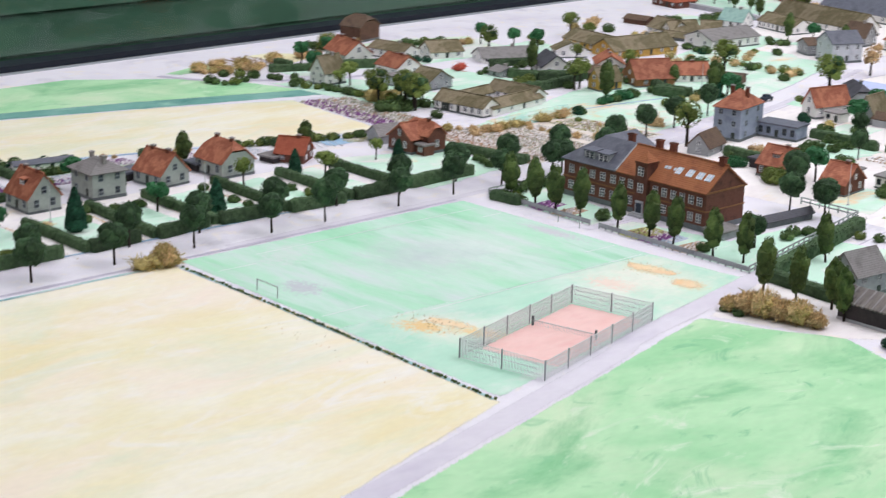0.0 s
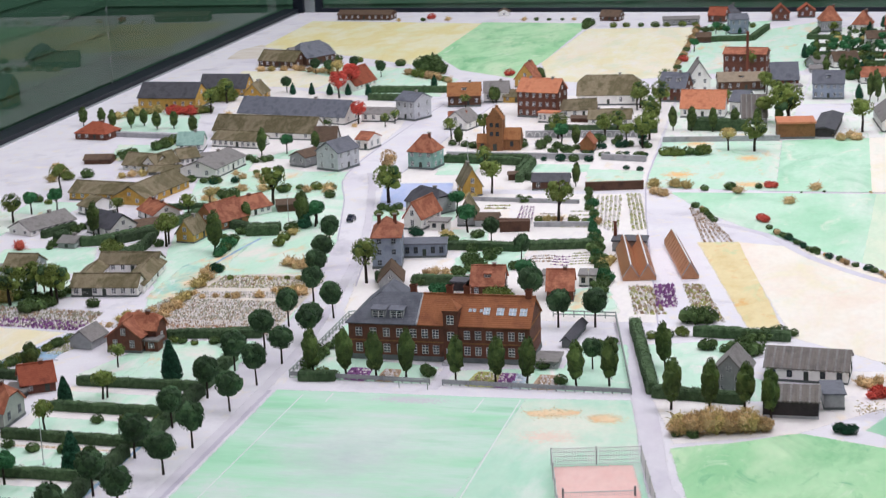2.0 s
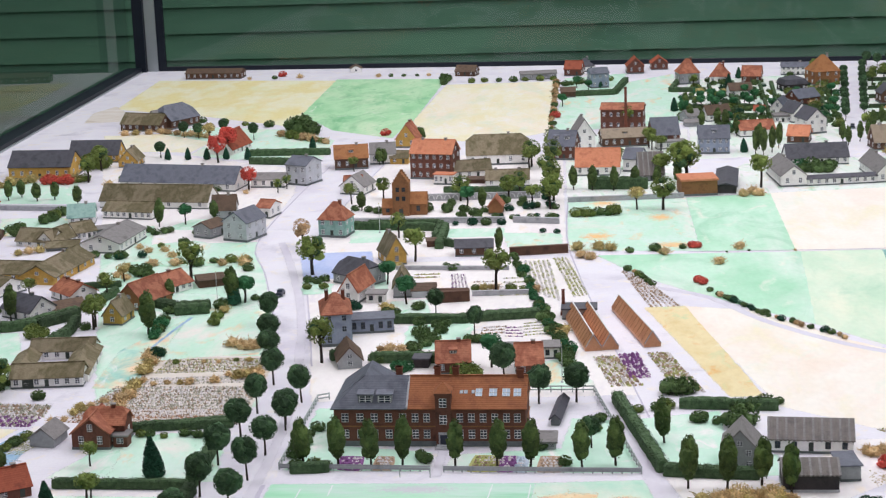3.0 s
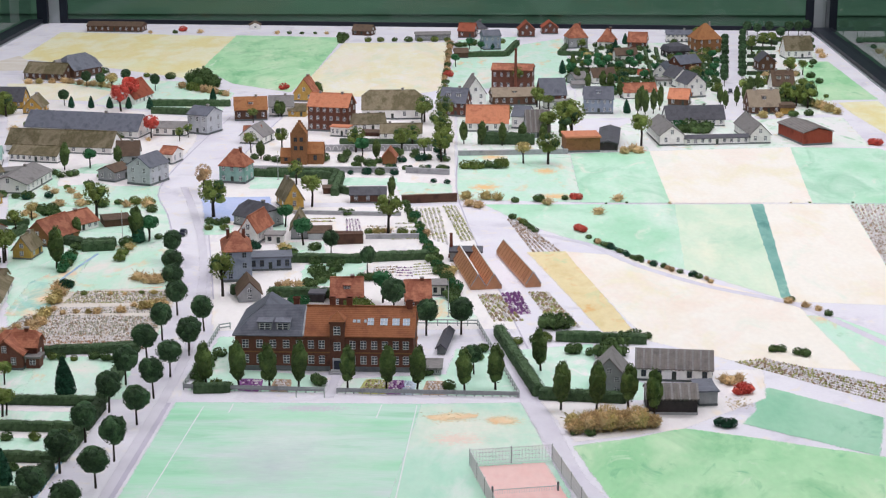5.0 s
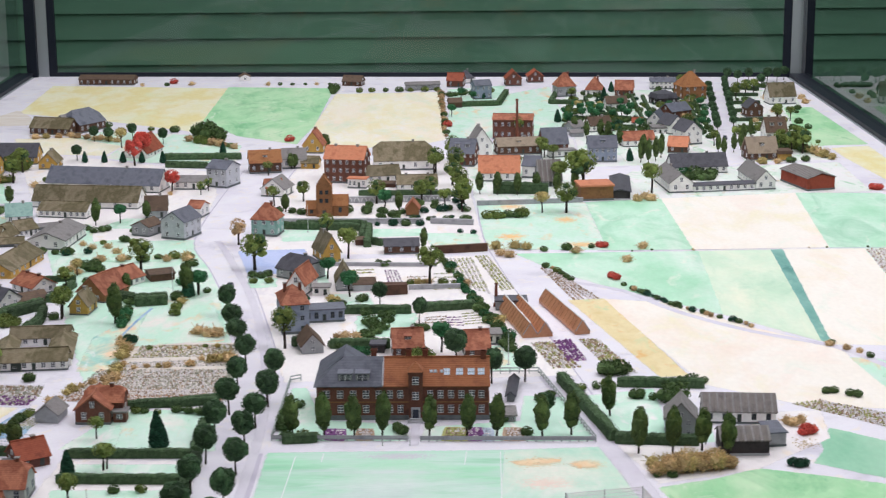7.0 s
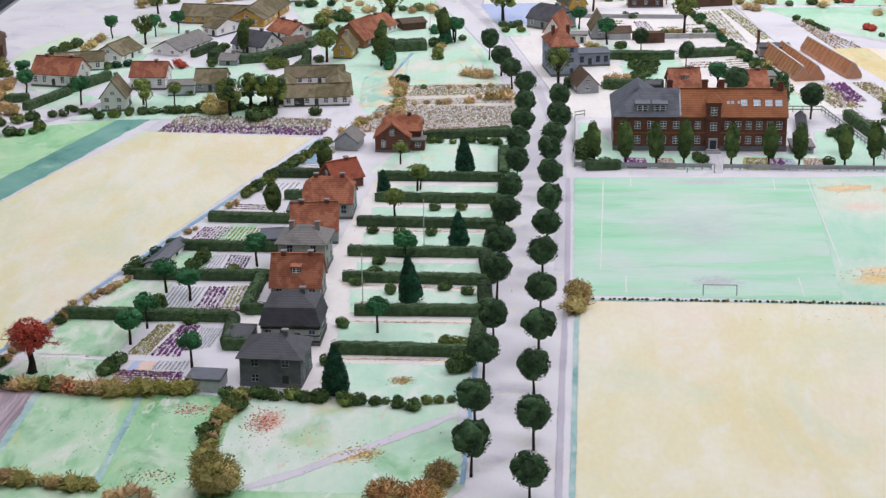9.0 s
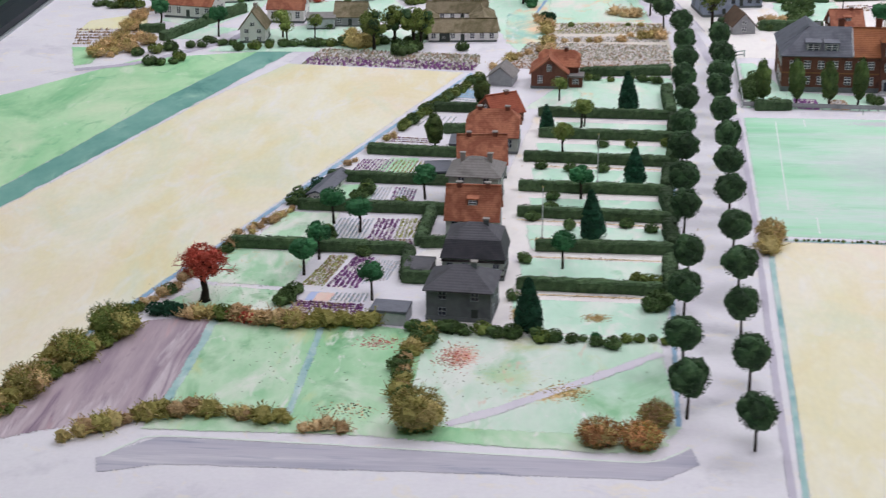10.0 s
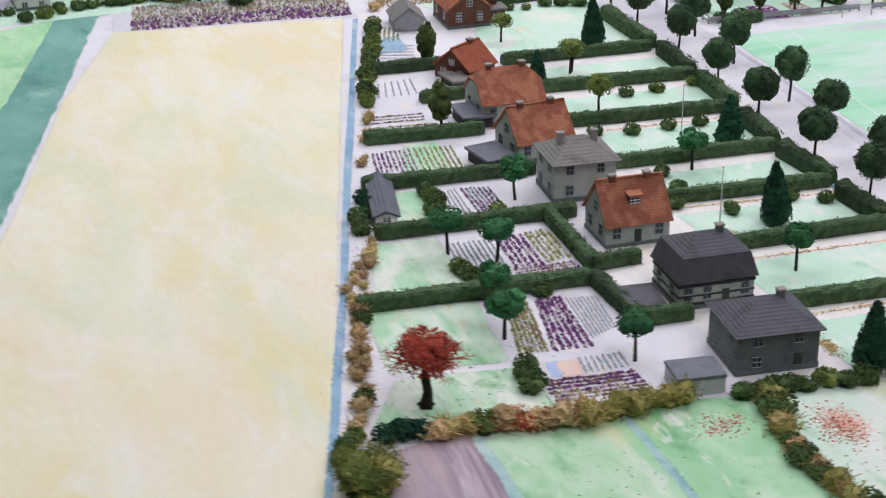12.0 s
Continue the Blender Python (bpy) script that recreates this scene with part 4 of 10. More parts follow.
def bush(col, x, y, s=1.0, flat=1.0, variants=3):
    """A low shrub of a few lumps and loose leaves, about 12 mm across at scale 1; sandy, gold and rust ones are wiry."""
    rng = random.Random(int(x * 9173) * 17 + int(y * 4099))
    m = Matrix.Translation((x, y, 0.0004)) @ pose(0, 0, 0, rz=rng.uniform(0, 360)) @ Matrix.Diagonal((s, s * rng.uniform(0.8, 1.1), s * flat, 1))
    pool = SPECIMEN.setdefault("bush_" + col, [])
    if len(pool) < variants:
        c, mat = Build(), BUSH_MAT[col]
        wiry = col in ("gold", "rust", "red", "sand", "moss")
        for i in range(1 if wiry else 6):
            a = 2.4 * i
            d = 0.0004 if wiry else rng.uniform(0.0008, 0.0042)
            blob(c, (d * math.cos(a), d * math.sin(a), rng.uniform(0.0016, 0.0036)), 0.0040 if wiry else rng.uniform(0.0017, 0.0032), mat, 0.8, 0.6 if wiry else 0.5, 2, i + s * 3 + len(pool))
        if wiry:
            for _ in range(64):
                a, up, reach = rng.uniform(0, 6.28), rng.uniform(0.05, 1.25), rng.uniform(0.0042, 0.0078)
                p = Vector((rng.uniform(-1, 1) * 0.002, rng.uniform(-1, 1) * 0.002, rng.uniform(0, 0.0024)))
                d = Vector((math.cos(a) * math.cos(up), math.sin(a) * math.cos(up), math.sin(up) * 0.8))
                k = p + d * reach * 0.55 + Vector((rng.uniform(-1, 1), rng.uniform(-1, 1), rng.uniform(-0.4, 1))) * 0.0011
                e = p + d * reach + Vector((rng.uniform(-1, 1), rng.uniform(-1, 1), rng.uniform(-1, 1))) * 0.0013
                c.tube([p, k, e], [0.00026, 0.00022, 0.00012], mat, 3)
                tufts(c, rng, 4, lambda r: tuple(p.lerp(e, r.random()) + Vector((r.uniform(-1, 1), r.uniform(-1, 1), r.uniform(-1, 1))) * 0.0006), 0.0006, mat)
        else:
            tufts(c, rng, 230, lambda r: crown_points(r, 0, 0.0030, 0.0058, 0.0040), 0.0009, mat)
        names = dict(green="dark green", bright="bright green", olive="olive green", gold="dry golden", rust="rusty brown", red="deep red", scarlet="scarlet", sand="dry sandy", fir="dark evergreen", moss="mossy olive")
        me = c.mesh("bush")
        ob = tagged(new("bush", me), f"small {names[col]} bushy shrub on the ground", "bush", "bushes")
        ob.matrix_basis = m
        pool.append(ob)
        return ob
    if y > FAR_LINE:
        src = rng.choice(pool).data
        k = len(FAR_BUSHES.v)
        co = np.empty(len(src.vertices) * 3)
        src.vertices.foreach_get("co", co)
        mm = np.array(m)
        FAR_BUSHES.v += [tuple(p) for p in co.reshape(-1, 3) @ mm[:3, :3].T + mm[:3, 3]]
        slot = FAR_BUSHES.slot(BUSH_MAT[col])
        FAR_BUSHES.f += [tuple(i + k for i in p.vertices) for p in src.polygons]
        FAR_BUSHES.m += [slot] * len(src.polygons)
        return None
    ob = copy_thing(rng.choice(pool), m)
    ob.matrix_basis = m
    return ob


def clump(col, x, y, r, high, second=None, leaves=900):
    """A full round tangle of dry twigs and leaf crumbs, r wide and high tall."""
    rng = random.Random(int(x * 9173) * 13 + int(y * 4099))
    c, mats2 = Build(), [BUSH_MAT[col], BUSH_MAT[col], BUSH_MAT[second or col]]
    for i in range(9):
        a, d = 2.4 * i, r * 0.42 * (i / 9) ** 0.5
        blob(c, (d * math.cos(a), d * math.sin(a), high * (0.42 + 0.10 * math.sin(i * 1.9))), r * 0.52, mats2[i % 3], 0.85 * high / (1.6 * r), 0.7, 2, i + x * 40)

    def skin(g, k):
        d = Vector((g.gauss(0, 1), g.gauss(0, 1), g.gauss(0.25, 1))).normalized()
        q = k * (1 + 0.22 * noise.noise(d * 2.2 + Vector((x * 50, y * 50, 0))))
        return Vector((d.x * r * q, d.y * r * q, max(high * 0.5 * (1 + d.z * q), 0.0003))), d

    for _ in range(170):
        p, d = skin(rng, 0.7)
        bend = Vector((rng.uniform(-1, 1), rng.uniform(-1, 1), rng.uniform(-0.6, 1)))
        k = p + (d + bend * 0.8) * r * 0.16
        e = k + (d + bend * -0.5 + Vector((0, 0, rng.uniform(-0.4, 0.8)))) * r * rng.uniform(0.08, 0.24)
        c.tube([p, k, e], [0.00040, 0.00030, 0.00014], rng.choice(mats2), 3)
    for m2 in mats2:
        tufts(c, rng, leaves // 3, lambda g: tuple(skin(g, g.uniform(0.78, 1.08))[0]), 0.0010, m2)
    names = dict(gold="golden", rust="rusty brown", sand="pale sandy", moss="mossy olive and gold", olive="olive green", russet="orange-brown", red="crimson")
    ob = part("bush", c)
    ob.matrix_basis = pose(x, y, 0.0002)
    return tagged(ob, f"full round {names[col]} bush of tangled dry twigs", "bush", "bushes")


def bush_row(cols, x0, y0, x1, y1, step=0.011, s=1.0, jit=0.003, miss=0.0):
    rng = random.Random(int((x0 + y0 + x1) * 5000))
    n = max(1, int(math.hypot(x1 - x0, y1 - y0) / step))
    for i in range(n + 1):
        if rng.random() < miss:
            continue
        t = i / n
        bush(rng.choice(cols), x0 + t * (x1 - x0) + rng.uniform(-jit, jit), y0 + t * (y1 - y0) + rng.uniform(-jit, jit), s * rng.uniform(0.7, 1.25))


def hedge(x0, y0, x1, y1, w=0.010, h=0.009, mat="hedge_green", label="clipped dark green hedge with a rough top"):
    L, rng = math.hypot(x1 - x0, y1 - y0), random.Random(int((x0 * 3 + y0 * 7 + x1 * 11) * 1000))
    if L < 0.004:
        return None
    b = Build()
    n = max(2, int(L / 0.003))
    prof = [(-0.5, 0), (-0.52, 0.4), (-0.47, 0.85), (-0.3, 1.0), (0, 1.03), (0.3, 1.0), (0.47, 0.85), (0.52, 0.4), (0.5, 0)]
    vs = []
    for i in range(n + 1):
        u = L * i / n
        e = 0.75 if i in (0, n) else 1.0
        for px, pz in prof:
            k = 1 + 0.16 * noise.noise((u * 160, px * 3, pz * 3 + x0 * 50)) + 0.12 * noise.noise((u * 45, px * 2, y0 * 40))
            vs.append((u, px * w * k * e, pz * h * k * (0.9 if e < 1 else 1)))
    k = len(prof)
    faces = [(i * k + j, (i + 1) * k + j, (i + 1) * k + j + 1, i * k + j + 1) for i in range(n) for j in range(k - 1)] + [tuple(range(k)), tuple(range(n * k + k - 1, n * k - 1, -1))]
    b.add(vs, faces, mat)
    tufts(b, rng, min(3000, int(L * 9000)), lambda r: (r.uniform(0, L), *r.choice([(r.uniform(-0.5, 0.5) * w, h * 1.0), (-0.52 * w, r.random() * h), (0.52 * w, r.random() * h)])), 0.0008, mat)
    ob = part("hedge", b)
    ob.matrix_basis = pose(x0, y0, 0.0004, rz=math.degrees(math.atan2(y1 - y0, x1 - x0)))
    return tagged(ob, label, "hedge", "hedges between the plots")


def crops(name, quad, rows, palette, size=0.0012, gap=1.0, label="rows of tiny planted crops", fill=1.0, along=0):
    """Rows of little plants over a four-cornered plot; palette gives one or more materials a row."""
    rng = random.Random(int(sum(p[0] * 7 + p[1] * 3 for p in quad) * 997))
    a, b, c, d = [Vector((*p, 0)) for p in quad]
    if along:
        a, b, c, d = b, c, d, a
    w = Build()
    length = ((b - a).length + (c - d).length) / 2
    n = max(3, int(length / (size * 0.5 * gap)))
    for r in range(rows):
        v = (r + 0.5) / rows
        p, q2 = a.lerp(d, v), b.lerp(c, v)
        choice = palette[r * len(palette) // rows] if isinstance(palette[0], tuple) else palette
        for i in range(n):
            if rng.random() > fill:
                continue
            o = p.lerp(q2, (i + rng.random()) / n) + Vector((rng.uniform(-1, 1), rng.uniform(-1, 1), 0)) * size * 0.35
            s = size * rng.uniform(0.4, 0.95)
            h = s * rng.uniform(0.6, 1.3)
            t0 = rng.uniform(0, 6.28)
            base = [o + Vector((math.cos(t0 + k * 1.57) * s, math.sin(t0 + k * 1.57) * s, 0.0003)) for k in range(4)]
            w.add(base + [o + Vector((rng.uniform(-0.3, 0.3) * s, rng.uniform(-0.3, 0.3) * s, 0.0003 + h))], [(0, 1, 4), (1, 2, 4), (2, 3, 4), (3, 0, 4)], rng.choice(choice))
    return tagged(part(name, w), label, "crops", kind="stuff")


def fence(pts, h=0.008, step=0.012, mat="fence_grey", rails=2, label="low grey post and rail fence"):
    top = empty("fence", pose(pts[0][0], pts[0][1], 0.0005), label, "fence")
    o = Vector((pts[0][0], pts[0][1], 0))
    pb = Build()
    pb.box(-0.0006, -0.0006, 0, 0.0006, 0.0006, h, mat)
    pm = pb.mesh("post")
    for a, b in zip(pts, pts[1:]):
        a, b = Vector((*a, 0)) - o, Vector((*b, 0)) - o
        L = (b - a).length
        k = max(1, int(L / step))
        for i in range(k + 1):
            ob = new("post", pm)
            ob.parent, ob.location = top, a.lerp(b, i / k)
        for r in range(rails):
            z = h * (0.9 - 0.5 * r / max(1, rails - 1 or 1))
            rb = Build()
            rb.box(0, -0.0004, z - 0.0007, L, 0.0004, z + 0.0007, mat)
            ob = part("rail", rb, top)
            ob.matrix_basis = Matrix.Translation(a) @ pose(0, 0, 0, rz=math.degrees(math.atan2(b.y - a.y, b.x - a.x)))
    return top


def low_wall(x0, y0, x1, y1, h=0.008, w=0.004, mat="stone_grey", label="low pale grey stone garden wall"):
    b = Build()
    L = math.hypot(x1 - x0, y1 - y0)
    b.box(0, -w / 2, 0, L, w / 2, h, mat)
    b.box(-0.0005, -w / 2 - 0.0006, h, L + 0.0005, w / 2 + 0.0006, h + 0.0008, mat)
    ob = part("garden_wall", b)
    ob.matrix_basis = pose(x0, y0, 0.0003, rz=math.degrees(math.atan2(y1 - y0, x1 - x0)))
    return tagged(ob, label, "wall", "garden walls")


def scatter(x, y, rx, ry, n, mats_used, size=0.0006, label="scattered crumbs of coloured flock on the paint", turn=0.0):
    """Loose crumbs of flock strewn over the paint, thickest in the middle."""
    rng, w = random.Random(int(x * 8999) * 13 + int(y * 7001)), Build()
    c, s = math.cos(math.radians(turn)), math.sin(math.radians(turn))
    for _ in range(n):
        u, v = max(-1.4, min(1.4, rng.gauss(0, 0.55))) * rx, max(-1.4, min(1.4, rng.gauss(0, 0.55))) * ry
        p, k = Vector((x + u * c - v * s, y + u * s + v * c, 0.0004)), size * rng.uniform(0.5, 1.5)
        t0, long = rng.uniform(0, 6.28), rng.uniform(0.8, 1.8)
        base = [p + Vector((math.cos(t0 + j * 2.1) * k * (long if j == 0 else 1), math.sin(t0 + j * 2.1) * k, 0)) for j in range(3)]
        w.add(base + [p + Vector((0, 0, k * 0.7))], [(0, 1, 3), (1, 2, 3), (2, 0, 3)], rng.choice(mats_used))
    return tagged(part("flock_crumbs", w), label, "flock", kind="stuff")


# white yards between the streets
area("yard", "paint_yard", [(0.772, -1.3), (1.094, -1.301), (1.116, -2.101), (0.841, -2.108), (0.723, -2.072), (0.731, -1.955), (0.745, -1.645)], "whitish painted yards between the houses", z=0.0002, rag=0.003)
area("yard", "paint_yard", [(0.736, -2.148), (1.121, -2.127), (1.206, -2.757), (0.845, -2.774), (0.792, -2.452)], "whitish painted yards between the houses", z=0.0002, rag=0.003)
area("yard", "paint_garden", [(1.099, -1.121), (1.342, -1.057), (1.31, -1.712), (1.112, -1.732)], "whitish painted yards between the houses", z=0.0002, rag=0.003)
area("lawn", "paint_garden", [(1.376, -0.385), (1.736, -0.316), (1.612, -1.352), (1.334, -1.384)], "pale mint gardens round the houses", z=0.0002, rag=0.003)
area("lawn", "paint_garden", [(1.797, -0.347), (1.958, -0.364), (1.845, -1.326), (1.666, -1.346)], "pale mint gardens round the houses", z=0.0002, rag=0.003)
area("yard", "paint_yard", [(0.242, -1.19), (0.604, -1.407), (0.632, -1.641), (0.631, -2.008), (0.399, -2.031), (0.209, -1.327)], "whitish painted yards between the houses", z=0.0002, rag=0.003)
area("lawn", "paint_lawn", [(0.41, -2.071), (0.636, -2.032), (0.684, -2.198), (0.738, -2.427), (0.784, -2.79), (0.624, -2.867)], "pale mint gardens round the houses", z=0.0002, rag=0.003)
area("yard", "paint_garden", [(1.429, -1.432), (1.85, -1.356), (1.847, -1.646), (1.315, -1.711)], "whitish painted yards between the houses", z=0.0002, rag=0.003)
area("yard", "paint_yard", [(0.598, -3.631), (0.708, -3.64), (0.751, -3.447), (0.773, -3.13), (0.768, -3.05), (0.626, -3.041), (0.594, -3.363), (0.537, -3.47), (0.57, -3.535)], "whitish painted yards round the garden houses", z=0.0002, rag=0.002)
ribbon("kerb", "paint_lane", [(0.77, -1.287), (0.743, -1.629), (0.729, -1.956), (0.722, -2.088), (0.74, -2.174), (0.791, -2.453), (0.824, -2.643)], 0.0022, "thin grey kerb line along the street", rag=0.0005)
ribbon("kerb", "paint_lane", [(0.661, -1.388), (0.644, -1.656), (0.638, -2.007), (0.686, -2.198), (0.74, -2.427)], 0.0022, "thin grey kerb line along the street", rag=0.0005)
ribbon("kerb", "paint_lane", [(1.113, -1.757), (1.123, -2.1), (1.206, -2.748), (1.232, -2.922)], 0.0022, "thin grey kerb line along the street", rag=0.0005)

# fields beyond the village
area("field", "paint_yellow", [(0.04, -0.179), (0.508, -0.252), (0.506, -0.775), (0.499, -0.922), (0.278, -0.762), (0.051, -0.642)], "pale yellow painted field by the far corner")
area("field", "paint_green", [(0.508, -0.231), (0.785, -0.266), (0.767, -0.864), (0.743, -1.094), (0.608, -0.986), (0.506, -0.775)], "soft green painted field behind the village")
area("field", "paint_cream", [(0.796, -0.367), (1.063, -0.349), (1.064, -1.055), (1.027, -1.095), (0.895, -1.146), (0.816, -1.121), (0.768, -0.888)], "cream painted field behind the village")
area("field", "paint_cream", [(0.121, -1.001), (0.24, -0.986), (0.372, -1.089), (0.352, -1.211), (0.231, -1.191), (0.147, -1.095)], "cream strip of field beside gardens")
area("field", "paint_pale", [(0.24, -0.986), (0.303, -0.908), (0.52, -0.974), (0.626, -1.108), (0.633, -1.31), (0.462, -1.298), (0.359, -1.244), (0.375, -1.103)], "pale green gardens beside the lane")
area("field", "paint_pale", [(1.077, -0.742), (1.086, -0.566), (1.222, -0.406), (1.345, -0.269), (1.343, -0.532), (1.349, -0.87), (1.326, -1.001), (1.073, -1.054)], "pale mint meadow round the factory")
area("field", "paint_green", [(1.882, -0.655), (1.949, -0.646), (1.96, -1.155), (1.827, -1.17)], "small green field at the board edge")
area("field", "paint_yellow", [(1.874, -1.198), (1.956, -1.175), (1.958, -1.459), (1.916, -1.648), (1.879, -1.322)], "small yellow field at the board edge")
area("field", "paint_mint", [(1.31, -1.722), (1.45, -1.697), (1.45, -2.1), (1.313, -2.094)], "mint painted field in a patchwork")
area("field", "paint_blush", [(1.45, -1.697), (1.704, -1.656), (1.67, -2.094), (1.45, -2.1)], "cream painted field in a patchwork")
area("field", "paint_mint", [(1.704, -1.656), (1.858, -1.664), (1.894, -1.748), (1.815, -2.103), (1.67, -2.094)], "mint painted field in a patchwork")
area("field", "paint_pale", [(1.113, -1.742), (1.307, -1.722), (1.311, -2.094), (1.12, -2.081)], "pale meadow with ochre stains")
area("field", "paint_mint", [(1.164, -2.115), (1.456, -2.107), (1.434, -2.485), (1.294, -2.331), (1.223, -2.237)], "mint field along a bushy boundary")
area("field", "paint_meadow", [(1.456, -2.107), (1.573, -2.103), (1.543, -2.622), (1.434, -2.485)], "pale green painted field in a patchwork")
area("ditch", "paint_teal", [(1.573, -2.103), (1.593, -2.101), (1.554, -2.629), (1.542, -2.617)], "dark teal painted ditch between fields")
area("field", "paint_blush", [(1.593, -2.101), (1.725, -2.1), (1.705, -2.49), (1.694, -2.647), (1.553, -2.634)], "cream painted field beside a ditch")
area("field", "paint_pale", [(1.725, -2.1), (1.816, -2.099), (1.7, -2.622), (1.705, -2.49)], "pale plot planted with rows")
area("field", "paint_blush", [(1.272, -2.395), (1.36, -2.418), (1.461, -2.551), (1.555, -2.646), (1.587, -2.905), (1.455, -2.876), (1.36, -2.8), (1.34, -2.712)], "broad cream painted field behind the farm")
area("field", "paint_ochre", [(1.225, -2.4), (1.276, -2.395), (1.344, -2.764), (1.309, -2.767)], "ochre stubble strip beside the greenhouses")
area("field", "paint_pale", [(1.561, -2.694), (1.597, -2.703), (1.658, -2.809), (1.629, -2.94), (1.587, -2.905)], "pale green field beside the lane")
area("field", "paint_dark", [(1.475, -2.965), (1.53, -3.013), (1.578, -3.055), (1.552, -3.162), (1.505, -3.127), (1.434, -3.076), (1.454, -3.034), (1.456, -2.998)], "darker green painted field beside the farm")
area("field", "paint_green", [(1.263, -3.143), (1.325, -3.119), (1.37, -3.092), (1.424, -3.112), (1.561, -3.168), (1.99, -3.218), (1.99, -3.868), (1.421, -3.868), (1.319, -3.414), (1.259, -3.146)], "large green field right of the track")

# sports ground and near fields
area("field", "paint_sports", [(0.846, -3.028), (1.103, -3.027), (1.075, -3.402), (0.836, -3.389)], "mint green sports field with worn patches", rag=0.0006)
area("field", "paint_beside", [(1.105, -3.027), (1.207, -3.02), (1.273, -3.412), (1.077, -3.402)], "worn pale grass beside the court")
area("court", "court_pink", [(1.190, -3.347), (1.160, -3.203), (1.228, -3.190), (1.258, -3.331)], "pink clay tennis court", z=0.0016, rag=0.0003)
area("field", "paint_cream", [(0.841, -3.408), (1.072, -3.406), (1.282, -3.423), (1.394, -3.868), (0.824, -3.868)], "broad cream stubble field by the avenue")
area("field", "paint_cream", [(0.329, -2.838), (0.538, -2.851), (0.440, -3.190), (0.312, -3.639), (0.240, -3.87), (0.012, -3.87), (0.012, -3.55), (0.143, -3.400), (0.195, -3.245), (0.262, -3.008)], "long cream field behind the gardens")
area("ditch", "paint_teal", [(0.284, -2.778), (0.323, -2.776), (0.186, -3.245), (0.137, -3.412), (0.120, -3.364), (0.169, -3.185), (0.209, -3.024)], "teal painted ditch along the field", rag=0.003)
area("field", "paint_green", [(0.150, -2.828), (0.282, -2.784), (0.205, -3.030), (0.166, -3.188), (0.118, -3.362), (0.030, -3.300), (0.033, -3.001)], "green field at the board edge")
area("field", "paint_mottle", [(0.629, -2.602), (0.749, -2.592), (0.723, -2.397), (0.627, -2.412)], "pale green plot beside the avenue")
area("field", "paint_lilac", [(0.330, -2.836), (0.548, -2.862), (0.549, -2.776), (0.340, -2.76)], "pale plot of purple crops")
area("field", "paint_husk", [(0.585, -2.828), (0.779, -2.843), (0.774, -2.601), (0.642, -2.596), (0.612, -2.721)], "pale plot of dried crops")
area("field", "paint_mottle", [(0.58, -2.721), (0.627, -2.72), (0.623, -2.438), (0.573, -2.572)], "pale verge beside the farm")
ribbon("ditch", "paint_blue", [(0.546, -2.867), (0.437, -3.229), (0.362, -3.478), (0.311, -3.639), (0.286, -3.722)], 0.0055, "blue painted ditch behind the gardens", rag=0.002)

# foreground plots at the end of the gardens
area("field", "paint_mauve", [(0.348, -3.619), (0.399, -3.604), (0.395, -3.775), (0.318, -3.809), (0.28, -3.834), (0.266, -3.789)], "mauve ploughed plot")
area("field", "paint_plot", [(0.4, -3.604), (0.482, -3.61), (0.482, -3.784), (0.397, -3.776)], "green plot by the gardens")
area("field", "paint_plot", [(0.484, -3.61), (0.564, -3.623), (0.564, -3.793), (0.484, -3.785)], "pale plot by the gardens")
area("field", "paint_worn", [(0.564, -3.623), (0.736, -3.625), (0.746, -3.773), (0.726, -3.812), (0.597, -3.806), (0.563, -3.795)], "worn green plot by the avenue")
ribbon("ditch", "paint_ditch", [(0.4, -3.604), (0.399, -3.658), (0.397, -3.72), (0.395, -3.776)], 0.0075, "teal line between plots", rag=0.002)
ribbon("ditch", "paint_ditch", [(0.483, -3.61), (0.483, -3.67), (0.483, -3.726), (0.483, -3.785)], 0.006, "teal line between plots", rag=0.002)
area("road", "paint_road", [(0.371, -3.845), (0.380, -3.835), (0.404, -3.813), (0.483, -3.816), (0.587, -3.821), (0.643, -3.823), (0.701, -3.826), (0.722, -3.826), (0.744, -3.814), (0.753, -3.803), (0.756, -3.825), (0.732, -3.847), (0.677, -3.847), (0.591, -3.847), (0.490, -3.848), (0.414, -3.849), (0.376, -3.863)], "lilac-grey lane round the near plots", soft=0.0035)
ribbon("kerb", "line_white", [(0.373, -3.842), (0.386, -3.824), (0.404, -3.811), (0.483, -3.813), (0.587, -3.818), (0.666, -3.822), (0.722, -3.824), (0.741, -3.813), (0.752, -3.801)], 0.0026, "white edge line of the lane", z=0.0015, rag=0.0004)

# avenue and other streets
ribbon("lane", "paint_lilac", [(1.169, -2.76), (1.201, -2.924), (1.234, -3.098), (1.256, -3.231), (1.282, -3.321), (1.399, -3.865)], 0.022, "pale lilac track past the court", z=0.0004)
area("pond", "paint_pond", [(0.719, -2.08), (0.823, -2.07), (0.838, -2.165), (0.822, -2.228), (0.748, -2.228)], "pale blue painted pond")
ribbon("road", "paint_lilac", [(0.676, -2.003), (0.708, -2.121), (0.764, -2.362), (0.798, -2.566), (0.823, -2.787), (0.83, -2.971), (0.826, -3.218), (0.824, -3.328)], 0.012, "faint lilac wheel track along the avenue", z=0.0003)

